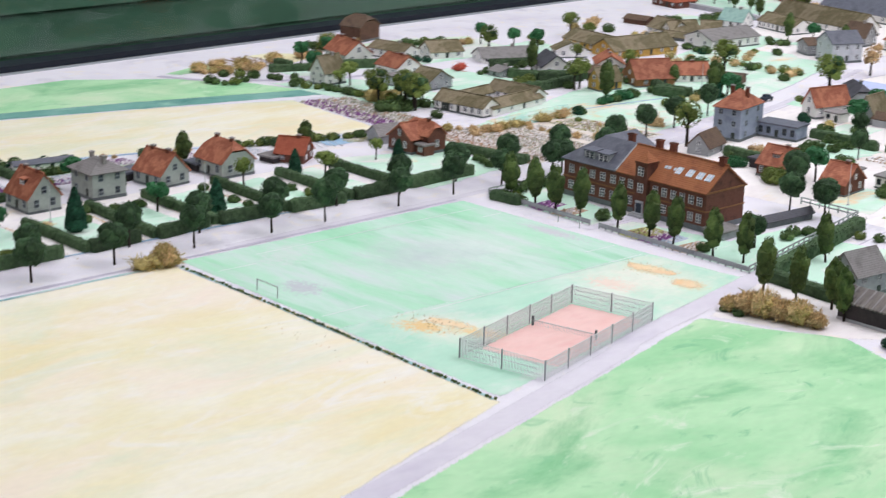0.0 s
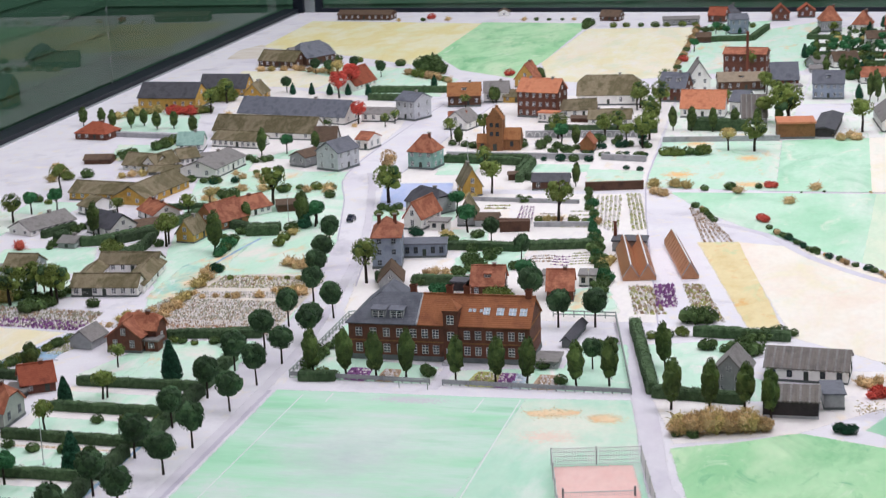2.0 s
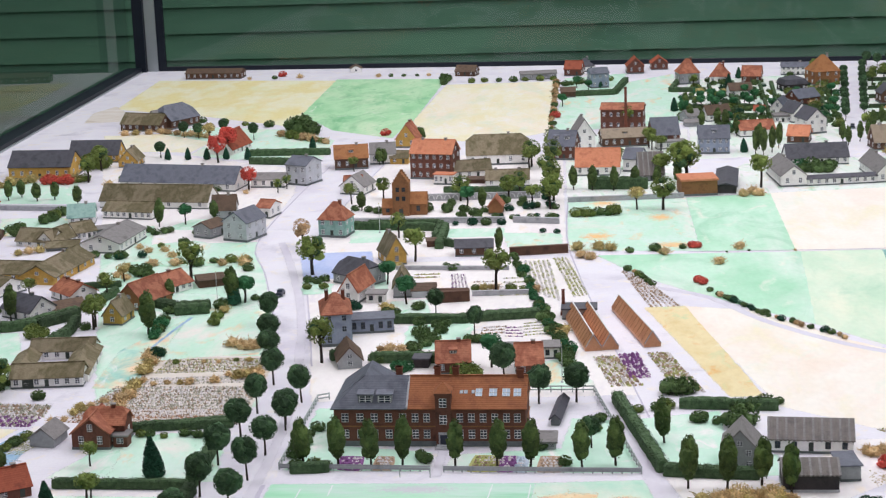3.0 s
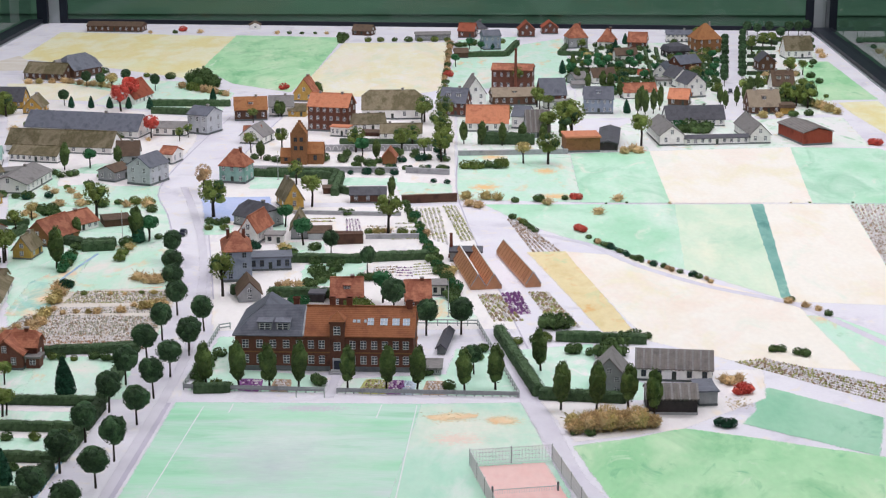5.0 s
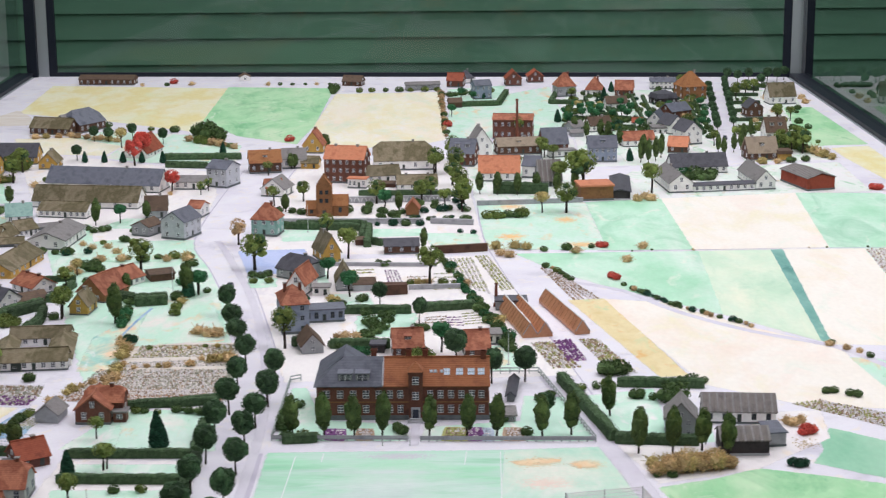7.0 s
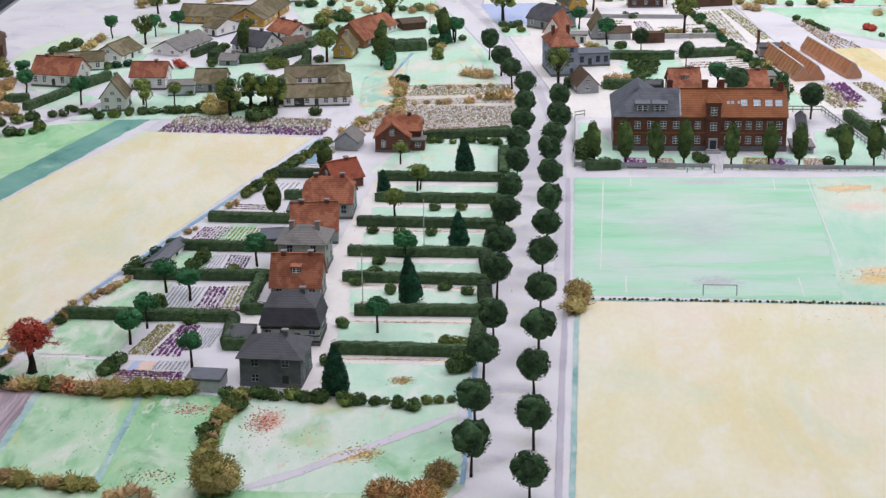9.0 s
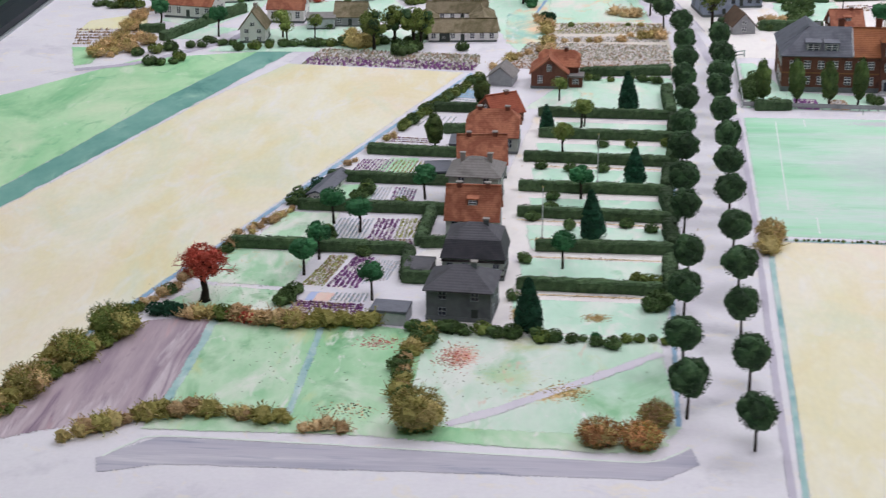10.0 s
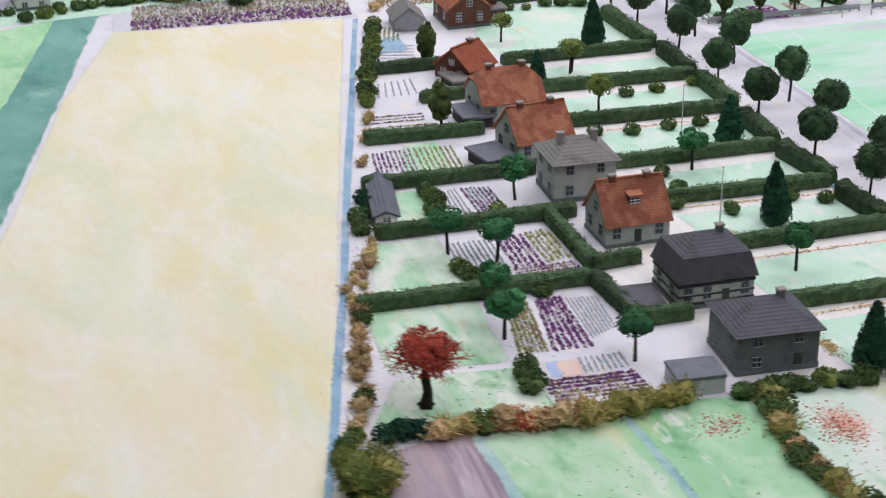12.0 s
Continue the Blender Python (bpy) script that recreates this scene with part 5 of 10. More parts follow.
# school grounds
area("lawn", "paint_lawn", [(0.851, -2.988), (0.996, -2.992), (0.994, -2.94), (0.889, -2.918), (0.866, -2.87), (0.857, -2.911)], "pale mint lawn before the school")
area("lawn", "paint_lawn", [(1.014, -2.991), (1.203, -2.999), (1.182, -2.845), (1.137, -2.838), (1.127, -2.93), (1.017, -2.948)], "pale mint lawn before the school")
area("lawn", "paint_lawn", [(1.199, -2.844), (1.293, -2.816), (1.291, -2.918), (1.341, -2.952), (1.337, -3.007), (1.23, -2.997)], "mint garden by the farm")
area("yard", "paint_yard", [(1.23, -3.014), (1.336, -3.024), (1.419, -2.908), (1.476, -2.904), (1.466, -2.997), (1.37, -3.092), (1.261, -3.131)], "whitish yard by the farm", z=0.0004)

# garden plots along the avenue: lawns before the houses
area("lawn", "paint_lawn", [(0.632, -3.616), (0.742, -3.622), (0.746, -3.557), (0.626, -3.553)], "pale mint front lawn behind a hedge")
area("lawn", "paint_lawn", [(0.634, -3.527), (0.746, -3.533), (0.750, -3.466), (0.628, -3.462)], "pale mint front lawn behind a hedge")
area("lawn", "paint_lawn", [(0.636, -3.437), (0.750, -3.442), (0.754, -3.384), (0.630, -3.380)], "pale mint front lawn behind a hedge")
area("lawn", "paint_lawn", [(0.636, -3.354), (0.754, -3.360), (0.758, -3.310), (0.630, -3.306)], "pale mint front lawn behind a hedge")
area("lawn", "paint_lawn", [(0.635, -3.280), (0.757, -3.286), (0.761, -3.221), (0.629, -3.217)], "pale mint front lawn behind a hedge")
area("lawn", "paint_lawn", [(0.637, -3.192), (0.761, -3.197), (0.765, -3.139), (0.631, -3.135)], "pale mint front lawn behind a hedge")
area("lawn", "paint_lawn", [(0.637, -3.110), (0.764, -3.115), (0.768, -3.062), (0.631, -3.058)], "pale mint front lawn behind a hedge")
area("lawn", "paint_lawn", [(0.614, -3.009), (0.754, -3.002), (0.763, -2.877), (0.657, -2.894)], "pale mint lawn round the red house")
area("lawn", "paint_orchard", [(0.35, -3.592), (0.378, -3.542), (0.449, -3.551), (0.452, -3.606)], "pale green orchard plot behind a house")
area("lawn", "paint_orchard", [(0.376, -3.532), (0.385, -3.456), (0.452, -3.461), (0.445, -3.539)], "pale green orchard plot behind a house")
area("lawn", "paint_orchard", [(0.397, -3.436), (0.417, -3.36), (0.46, -3.361), (0.456, -3.435)], "pale green orchard plot behind a house")
area("lawn", "paint_orchard", [(0.44, -3.339), (0.454, -3.28), (0.485, -3.281), (0.481, -3.339)], "pale green orchard plot behind a house")
area("lawn", "paint_orchard", [(0.472, -3.258), (0.491, -3.194), (0.516, -3.194), (0.507, -3.26)], "pale green orchard plot behind a house")
ribbon("path", "paint_stain", [(0.623, -3.542), (0.735, -3.545)], 0.0022, "sandy edge along a garden path", rag=0.002)
ribbon("path", "paint_stain", [(0.634, -3.458), (0.745, -3.461)], 0.0022, "sandy edge along a garden path", rag=0.002)
ribbon("path", "paint_stain", [(0.62, -3.366), (0.752, -3.377)], 0.0022, "sandy edge along a garden path", rag=0.002)
ribbon("path", "paint_stain", [(0.636, -3.211), (0.756, -3.214)], 0.0022, "sandy edge along a garden path", rag=0.002)

# houses of the garden row
house(0.5878, -3.5800, -5.0, 0.0500, 0.0430, 0.0262, 0.0375, "roof_dark", "wall_darkgrey", "hip", "x", wins=2, kind="house", floors=2, big=1.35, win="grey", extra="ending the row", chims=1, over=0.0035)
timbered = house(0.5918, -3.4940, -2.3, 0.0500, 0.0400, 0.0174, 0.0417, "roof_dark", "wall_sage", "mansard", "x", wins=4, kind="house", extra="and timber bands", win="grey")
for z0, h0, deep in ((0.0030, 0.0016, 0.0005), (0.0085, 0.0012, 0.0004), (0.0150, 0.0018, 0.0006)):
    band = Build()
    band.box(-0.025 - deep, -0.020 - deep, z0, 0.025 + deep, 0.020 + deep, z0 + h0, "wall_black")
    part("timber_band", band, timbered, "dark timber band round the wall")
house(0.5839, -3.3955, -1.3, 0.0450, 0.0380, 0.0171, 0.0399, "roof_orange", "wall_sage", "gable", "x", wins=3, kind="house", chims=2, dormers=1, dormer_wall="wall_black", extra="and dormer", win="grey")
house(0.5808, -3.3135, -3.8, 0.0451, 0.0400, 0.0300, 0.0405, "roof_grey", "wall_sage", "hip", "x", wins=2, kind="house", floors=2, chims=2, win="grey", over=0.004)
house(0.5807, -3.2321, 5.1, 0.0452, 0.0400, 0.0155, 0.0362, "roof_orange", "wall_sage", "gable", "x", wins=3, kind="house", chims=2, win="grey")
house(0.5874, -3.1500, -1.1, 0.0500, 0.0450, 0.0182, 0.0385, "roof_orange", "wall_sage", "halfhip", "x", wins=3, kind="house", chims=2, win="grey")
house(0.5892, -3.0506, 32.6, 0.0350, 0.0360, 0.0113, 0.0262, "roof_red", "wall_brick", "gable", "x", wins=2, kind="house", chims=1)
house(0.5342, -3.6016, -6.1, 0.0282, 0.0220, 0.0098, 0.0114, "roof_slate", "wall_pale", "flat", "x", wins=0, kind="garage", chims=0, over=0.0006)
house(0.4425, -3.2960, -11.3, 0.0145, 0.0700, 0.0066, 0.0096, "roof_slate", "wall_white", "gable", "y", wins=4, kind="shed", chims=0)
house(0.5464, -3.5021, -5.2, 0.0221, 0.0300, 0.0071, 0.0091, "roof_dark", "wall_darkgrey", "flat", "x", wins=0, kind="shed", chims=0, over=0.0006)
house(0.5413, -3.2472, 10.3, 0.0224, 0.0300, 0.0081, 0.0101, "roof_slate", "wall_black", "flat", "x", wins=0, kind="shed", chims=0)
house(0.5575, -3.1600, 0.0, 0.0230, 0.0300, 0.0086, 0.0104, "roof_slate", "wall_black", "flat", "x", wins=0, kind="shed", chims=0)
house(0.5779, -3.0711, 7.4, 0.0232, 0.0250, 0.0061, 0.0081, "roof_grey", "wall_black", "flat", "x", wins=0, kind="shed", chims=0)

# village houses
house(0.1800, -0.1501, -4.7, 0.1465, 0.0500, 0.0152, 0.0237, "roof_brown", "wall_brown", "gable", "x", wins=9, kind="barn", chims=0)
house(0.1920, -0.9265, -16.4, 0.0959, 0.0500, 0.0153, 0.0341, "roof_thatch", "wall_brown", "gable", "x", wins=6, kind="house", chims=0)
house(0.2162, -0.9128, 52.4, 0.0328, 0.0500, 0.0180, 0.0395, "roof_grey", "wall_white", "gable", "x", wins=2, kind="house", chims=0)
house(0.2441, -0.8841, 57.3, 0.0832, 0.0700, 0.0194, 0.0474, "roof_slate", "wall_brown", "halfhip", "x", wins=5, kind="house", chims=0)
house(0.1254, -1.4285, -1.4, 0.1190, 0.0700, 0.0240, 0.0483, "roof_dark", "wall_ochre", "gable", "x", wins=7, kind="barn", chims=0)
house(0.1838, -1.2795, -1.8, 0.0980, 0.0500, 0.0160, 0.0395, "roof_dark", "wall_ochre", "gable", "x", wins=6, kind="barn", chims=0)
house(0.2662, -1.3355, -1.5, 0.0370, 0.0500, 0.0134, 0.0328, "roof_thatch", "wall_ochre", "gable", "y", wins=3, kind="house", chims=1)
house(0.4195, -1.5561, -11.6, 0.2236, 0.0600, 0.0146, 0.0396, "roof_slate", "wall_white", "gable", "x", wins=8, kind="farm_building", chims=1)
house(0.4122, -1.7097, -7.7, 0.1947, 0.0550, 0.0129, 0.0351, "roof_thatch", "wall_white", "gable", "x", wins=7, kind="farm_building", chims=0)
house(0.5479, -1.8091, 6.0, 0.0382, 0.0400, 0.0159, 0.0364, "roof_brown", "wall_grey", "gable", "x", wins=2, kind="house", chims=1)
house(0.6118, -1.9662, -23.0, 0.0435, 0.0550, 0.0311, 0.0466, "roof_slate", "wall_pale", "gable", "y", wins=3, kind="house", floors=2, chims=0)
house(0.6206, -1.8083, -16.3, 0.0250, 0.0400, 0.0179, 0.0265, "roof_orange", "wall_white", "gable", "x", wins=2, kind="house", chims=0)
house(0.5519, -1.9476, -26.6, 0.0335, 0.0400, 0.0171, 0.0256, "roof_brown", "wall_grey", "gable", "y", wins=2, kind="shed", chims=0)
house(0.4338, -1.2057, 75.3, 0.0868, 0.0500, 0.0119, 0.0409, "roof_red", "wall_white", "gable", "x", wins=5, kind="house", chims=0)
house(0.5775, -1.5620, -3.8, 0.0611, 0.0300, 0.0151, 0.0239, "roof_grey", "wall_white", "gable", "x", wins=4, kind="house", chims=0)
house(0.9759, -1.3686, 3.5, 0.1162, 0.0700, 0.0203, 0.0514, "roof_thatch", "wall_white", "halfhip", "x", wins=5, kind="house", chims=1)
house(1.2294, -1.4708, -14.9, 0.0310, 0.0500, 0.0241, 0.0393, "roof_slate", "wall_white", "gable", "x", wins=2, kind="house", chims=0)
house(1.2542, -1.5541, 5.3, 0.0432, 0.0500, 0.0128, 0.0467, "roof_iron", "wall_grey", "gable", "x", wins=3, kind="house", chims=0)
house(1.3291, -1.6847, 6.7, 0.0604, 0.0500, 0.0257, 0.0288, "roof_pale", "wall_orange", "flat", "x", wins=0, kind="shed", chims=0)
house(1.5536, -1.4416, 6.2, 0.1107, 0.0450, 0.0144, 0.0359, "roof_dark", "wall_white", "gable", "x", wins=8, kind="farm_building", chims=1)
house(1.4872, -1.5879, 6.5, 0.0443, 0.1200, 0.0188, 0.0356, "roof_grey", "wall_white", "gable", "y", wins=7, kind="farm_building", chims=1)
house(1.6481, -1.5653, 6.2, 0.0372, 0.1200, 0.0168, 0.0358, "roof_grey", "wall_white", "gable", "y", wins=7, kind="farm_building", chims=1)
house(1.5749, -1.6291, 8.7, 0.1194, 0.0140, 0.0126, 0.0166, "roof_dark", "wall_white", "gable", "x", wins=9, kind="farm_building", chims=0)
house(1.7411, -1.5847, 16.5, 0.0563, 0.1050, 0.0231, 0.0314, "roof_iron", "wall_red", "gable", "y", wins=0, kind="barn", chims=0)
house(1.7026, -1.3047, 6.5, 0.0614, 0.0500, 0.0160, 0.0437, "roof_tan", "wall_brown", "gable", "x", wins=4, kind="house", chims=2, dormers=1, dormer_wall='wall_brown')
house(1.7478, -1.3220, 4.4, 0.0261, 0.0300, 0.0137, 0.0206, "roof_brown", "wall_ochre", "flat", "x", wins=0, kind="shed", chims=0)
house(1.7720, -1.0941, 6.3, 0.0453, 0.0450, 0.0218, 0.0497, "roof_brown", "wall_white", "gable", "x", wins=3, kind="house", chims=2, dormers=2)
house(1.8864, -0.5802, 7.9, 0.0656, 0.0450, 0.0206, 0.0490, "roof_thatch", "wall_white", "gable", "x", wins=4, kind="house", chims=1)
house(1.7835, -0.7762, 7.7, 0.0373, 0.0450, 0.0236, 0.0402, "roof_dark", "wall_brown", "gable", "y", wins=2, kind="house", chims=0)
house(1.4782, -0.6447, 8.0, 0.0505, 0.0400, 0.0163, 0.0299, "roof_brown", "wall_white", "gable", "x", wins=3, kind="house", chims=1)
house(1.0938, -0.6001, 7.1, 0.0322, 0.0200, 0.0138, 0.0221, "roof_brown", "wall_brown", "gable", "x", wins=0, kind="shed", chims=0)
house(0.8343, -0.2102, -15.9, 0.0510, 0.0350, 0.0120, 0.0253, "roof_brown", "wall_brown", "gable", "x", wins=3, kind="barn", chims=0)
house(0.5379, -0.1012, 8.1, 0.0283, 0.0300, 0.0108, 0.0182, "roof_brown", "wall_white", "gable", "y", wins=2, kind="house", chims=1)
house(1.0158, -0.3026, 7.9, 0.0878, 0.0250, 0.0147, 0.0202, "roof_grey", "wall_grey", "gable", "x", wins=5, kind="shed", chims=0)
house(1.4066, -0.9547, 23.2, 0.0533, 0.0300, 0.0152, 0.0313, "roof_brown", "wall_white", "gable", "x", wins=3, kind="house", chims=1)
house(1.3536, -0.9621, 34.2, 0.0338, 0.0300, 0.0126, 0.0237, "roof_grey", "wall_grey", "gable", "x", wins=2, kind="shed", chims=0)
house(1.1224, -2.8247, -6.3, 0.0091, 0.0700, 0.0080, 0.0120, "roof_dark", "wall_darkgrey", "gable", "y", wins=0, kind="shed", chims=0)
house(0.0964, -1.7333, -9.0, 0.0638, 0.0500, 0.0120, 0.0279, "roof_red", "wall_brick", "hip", "x", wins=4, kind="house", chims=1)

# village houses west of the main street
farm = house(0.5230, -2.7010, 5.5, 0.0834, 0.0340, 0.0128, 0.0242, "roof_thatch", "wall_white", "gable", "x", wins=7, kind="farm_building", chims=0, door=True)
set_in(farm, DOOR, -0.0220, -0.0172, 0.0006, 0, 0.0130, 0.0122, "gate")
house(0.5085, -2.5900, 4.1, 0.0780, 0.0330, 0.0113, 0.0215, "roof_thatch", "wall_white", "gable", "x", wins=6, kind="farm_building", chims=0)
house(0.3880, -1.7960, -12.3, 0.0891, 0.0420, 0.0130, 0.0248, "roof_thatch", "wall_white", "gable", "x", wins=8, kind='house', chims=0)
house(0.2901, -1.9890, -13.4, 0.0648, 0.0400, 0.0094, 0.0247, "roof_thatch", "wall_white", "gable", "x", wins=4, kind='farm_building', chims=0)
house(0.3149, -1.9876, 67.6, 0.0552, 0.0360, 0.0090, 0.0249, "roof_thatch", "wall_white", "gable", "x", wins=5, kind='farm_building', chims=0)
house(0.3417, -1.9407, 37.9, 0.0342, 0.0450, 0.0120, 0.0238, "roof_thatch", "wall_white", "gable", "x", wins=4, kind='farm_building', chims=0)
house(0.3732, -1.8998, 22.4, 0.0368, 0.0200, 0.0056, 0.0092, "roof_grey", "wall_darkgrey", "gable", "x", wins=0, kind='shed', chims=0)
house(0.3119, -1.8315, 11.8, 0.0439, 0.0450, 0.0128, 0.0300, "roof_teal", "wall_white", "gable", "x", wins=3, kind='house', chims=1)
house(0.4123, -2.0030, 82.6, 0.1089, 0.0620, 0.0155, 0.0278, "roof_grey", "wall_white", "gable", "x", wins=6, kind='house', chims=1)
house(0.3122, -2.1983, -8.5, 0.1082, 0.0500, 0.0122, 0.0244, "roof_thatch", "wall_ochre", "gable", "x", wins=7, kind='farm_building', chims=0)
house(0.3755, -2.1795, 79.6, 0.1271, 0.0550, 0.0120, 0.0276, "roof_thatch", "wall_ochre", "gable", "x", wins=6, kind='farm_building', chims=1)
house(0.3341, -2.0150, 12.7, 0.0502, 0.0400, 0.0052, 0.0105, "roof_thatch", "wall_darkgrey", "gable", "x", wins=0, kind='farm_building', chims=0)
house(0.4036, -2.4052, -31.1, 0.0561, 0.0450, 0.0131, 0.0295, "roof_dark", "wall_white", "gable", "x", wins=3, kind='house', chims=1)
house(0.4404, -2.3178, -43.5, 0.0523, 0.0420, 0.0121, 0.0247, "roof_orange", "wall_white", "gable", "x", wins=3, kind='house', chims=2)
house(0.4421, -2.3800, 36.7, 0.0536, 0.0350, 0.0054, 0.0135, "roof_brown", "wall_brown", "gable", "x", wins=0, kind='shed', chims=0)
house(0.5575, -2.2861, 54.5, 0.0688, 0.0480, 0.0109, 0.0245, "roof_orange", "wall_white", "gable", "x", wins=6, kind='house', chims=1)
house(0.5487, -2.3555, -26.0, 0.0479, 0.0600, 0.0127, 0.0350, "roof_orange", "wall_orange", "gable", "y", wins=2, kind='house', chims=0)
house(0.5350, -2.4362, -8.7, 0.0263, 0.0400, 0.0137, 0.0309, "roof_thatch", "wall_ochre", "gable", "y", wins=2, kind='house', chims=1)
house(0.6163, -2.2498, 22.4, 0.0368, 0.0350, 0.0102, 0.0143, "roof_brown", "wall_brown", "gable", "x", wins=0, kind='shed', chims=0)
house(0.0261, -2.4485, 11.3, 0.0408, 0.0500, 0.0246, 0.0406, "roof_brown", "wall_brown", "halfhip", "x", wins=0, kind='barn', chims=0)
house(0.1648, -2.5950, -12.3, 0.0655, 0.0450, 0.0182, 0.0356, "roof_orange", "wall_white", "gable", "x", wins=5, kind='house', chims=2)
house(0.1699, -2.5073, 10.5, 0.0661, 0.0400, 0.0132, 0.0216, "roof_thatch", "wall_white", "gable", "x", wins=4, kind='house', chims=1)
house(0.2104, -2.4446, 69.6, 0.0544, 0.0450, 0.0106, 0.0235, "roof_thatch", "wall_white", "gable", "x", wins=3, kind='house', chims=0)
house(0.2925, -2.3928, 65.9, 0.0833, 0.0450, 0.0082, 0.0202, "roof_grey", "wall_white", "gable", "x", wins=6, kind='house', chims=1)
house(0.2679, -2.7235, 1.8, 0.0310, 0.0400, 0.0192, 0.0397, "roof_thatch", "wall_white", "gable", "y", wins=2, floors=2, kind='house', chims=1)
house(0.2910, -2.6100, -1.2, 0.0470, 0.0450, 0.0180, 0.0320, "roof_orange", "wall_white", "gable", "x", wins=3, kind='house', chims=1)
house(0.3754, -2.6250, 1.4, 0.0400, 0.0450, 0.0130, 0.0260, "roof_thatch", "wall_grey", "gable", "x", wins=3, kind='house', chims=0)
house(0.3769, -2.4796, -4.6, 0.0251, 0.0350, 0.0076, 0.0134, "roof_grey", "wall_grey", "gable", "x", wins=1, kind='shed', chims=1)
house(0.3392, -2.6501, 6.7, 0.0342, 0.0300, 0.0132, 0.0111, "roof_grey", "wall_pale", "flat", "x", wins=0, kind='annex', chims=0)
house(0.1895, -1.9451, 7.6, 0.0454, 0.0300, 0.0078, 0.0134, "roof_brown", "wall_brown", "gable", "x", wins=0, kind='shed', chims=0)
house(0.3322, -2.2866, -33.1, 0.0275, 0.0500, 0.0131, 0.0236, "roof_thatch", "wall_white", "gable", "x", wins=2, kind='house', chims=0)
house(0.6370, -2.9040, -1.5, 0.0400, 0.0460, 0.0180, 0.0335, "roof_orange", "wall_brick", "gable", "y", wins=2, kind="house", chims=0)
house(0.6470, -2.8960, -1.5, 0.0440, 0.0280, 0.0225, 0.0360, "roof_orange", "wall_brick", "halfhip", "x", wins=2, kind="annex", chims=1)
house(0.6660, -2.9130, -1.5, 0.0150, 0.0150, 0.0120, 0.0135, "roof_grey", "wall_brick", "flat", "x", wins=1, kind="porch", chims=0, door=False, big=1.6)
house(0.5840, -2.9030, -8.0, 0.0270, 0.0340, 0.0105, 0.0210, "roof_grey", "wall_grey", "gable", "y", wins=0, kind="shed", chims=0)
house(0.5460, -2.6440, 97.0, 0.1120, 0.0300, 0.0100, 0.0180, "roof_thatch", "wall_white", "gable", "x", wins=4, kind="farm_building", chims=0)
house(0.4755, -2.6460, 97.0, 0.0740, 0.0260, 0.0090, 0.0155, "roof_thatch", "wall_white", "gable", "x", wins=3, kind="farm_building", chims=0)

# gardens west of the main street
plant("poplar", 0.453, -1.878, 0.8, high=1.35)
plant("garden_tree", 0.493, -1.864, 1.0)
plant("big_tree", 0.584, -2.225, 1.15)
plant("gold_tree", 0.488, -2.232, 0.9)
plant("olive_tree", 0.49, -2.327, 1.2)
plant("olive_tree", 0.512, -2.475, 1.35)
plant("poplar", 0.579, -2.337, 0.75, high=1.0)
plant("poplar", 0.59, -2.499, 1.0, high=1.35)
plant("poplar", 0.671, -2.35, 0.8, high=1.35)
plant("garden_tree", 0.684, -2.337, 1.05)
plant("olive_tree", 0.378, -2.319, 0.95)
plant("olive_tree", 0.409, -2.713, 1.05)
plant("olive_tree", 0.439, -2.706, 1.05)
plant("olive_tree", 0.463, -2.723, 1.05)
plant("olive_tree", 0.34, -2.709, 0.9)
plant("olive_tree", 0.3, -2.71, 1.1)
plant("garden_tree", 0.134, -2.661, 1.1)
plant("garden_tree", 0.219, -2.71, 1.15)
plant("poplar", 0.387, -2.43, 0.9, high=1.3)
plant("olive_tree", 0.511, -2.463, 1.3)
plant("garden_tree", 0.174, -2.321, 1.0)
plant("garden_tree", 0.237, -2.311, 1.0)
plant("garden_tree", 0.111, -2.591, 0.9)
plant("garden_tree", 0.267, -2.288, 1.0)
plant("big_tree", 0.232, -2.362, 0.9)
plant("olive_tree", 0.208, -2.144, 1.3)
bush("green", 0.249, -1.838, 2.16)
bush("green", 0.257, -1.822, 2.16)
bush("green", 0.26, -1.779, 2.16)
bush("green", 0.444, -1.917, 1.44)
bush("green", 0.46, -1.934, 1.44)
bush("green", 0.473, -1.927, 1.44)
bush("green", 0.48, -1.92, 1.44)
bush("green", 0.214, -1.901, 1.87)
bush("green", 0.222, -1.886, 1.87)
bush("green", 0.505, -2.175, 1.87)
bush("green", 0.504, -2.201, 1.87)
bush("green", 0.517, -2.208, 1.87)
bush("green", 0.492, -2.181, 1.87)
bush("sand", 0.473, -2.193, 1.37)
bush("sand", 0.487, -2.22, 1.37)
bush("sand", 0.47, -2.206, 1.37)
bush("gold", 0.476, -2.167, 1.73)
bush("green", 0.511, -2.28, 1.44)
bush("green", 0.528, -2.378, 1.44)
bush("green", 0.543, -2.379, 1.44)
bush_row(['green', 'green', 'olive'], 0.403, -2.08, 0.442, -2.089, 0.02, 1.58)
bush_row(['green', 'fir'], 0.447, -2.097, 0.476, -2.084, 0.02, 1.37)
bush_row(['green', 'olive', 'sand'], 0.461, -2.033, 0.523, -2.008, 0.028, 1.44, miss=0.1)
bush_row(['green', 'olive', 'green'], 0.551, -2.131, 0.648, -2.123, 0.024, 1.37)
bush("gold", 0.639, -2.129, 1.58)
bush("gold", 0.641, -2.116, 1.58)
bush("sand", 0.479, -2.056, 1.44)
bush("sand", 0.504, -2.05, 1.44)
bush("sand", 0.524, -2.087, 1.44)
bush_row(['green'], 0.525, -1.935, 0.598, -1.96, 0.03, 1.15)
bush_row(['green'], 0.658, -2.356, 0.697, -2.34, 0.02, 1.22)
hedge(0.554, -2.356, 0.606, -2.393, 0.014, 0.012)
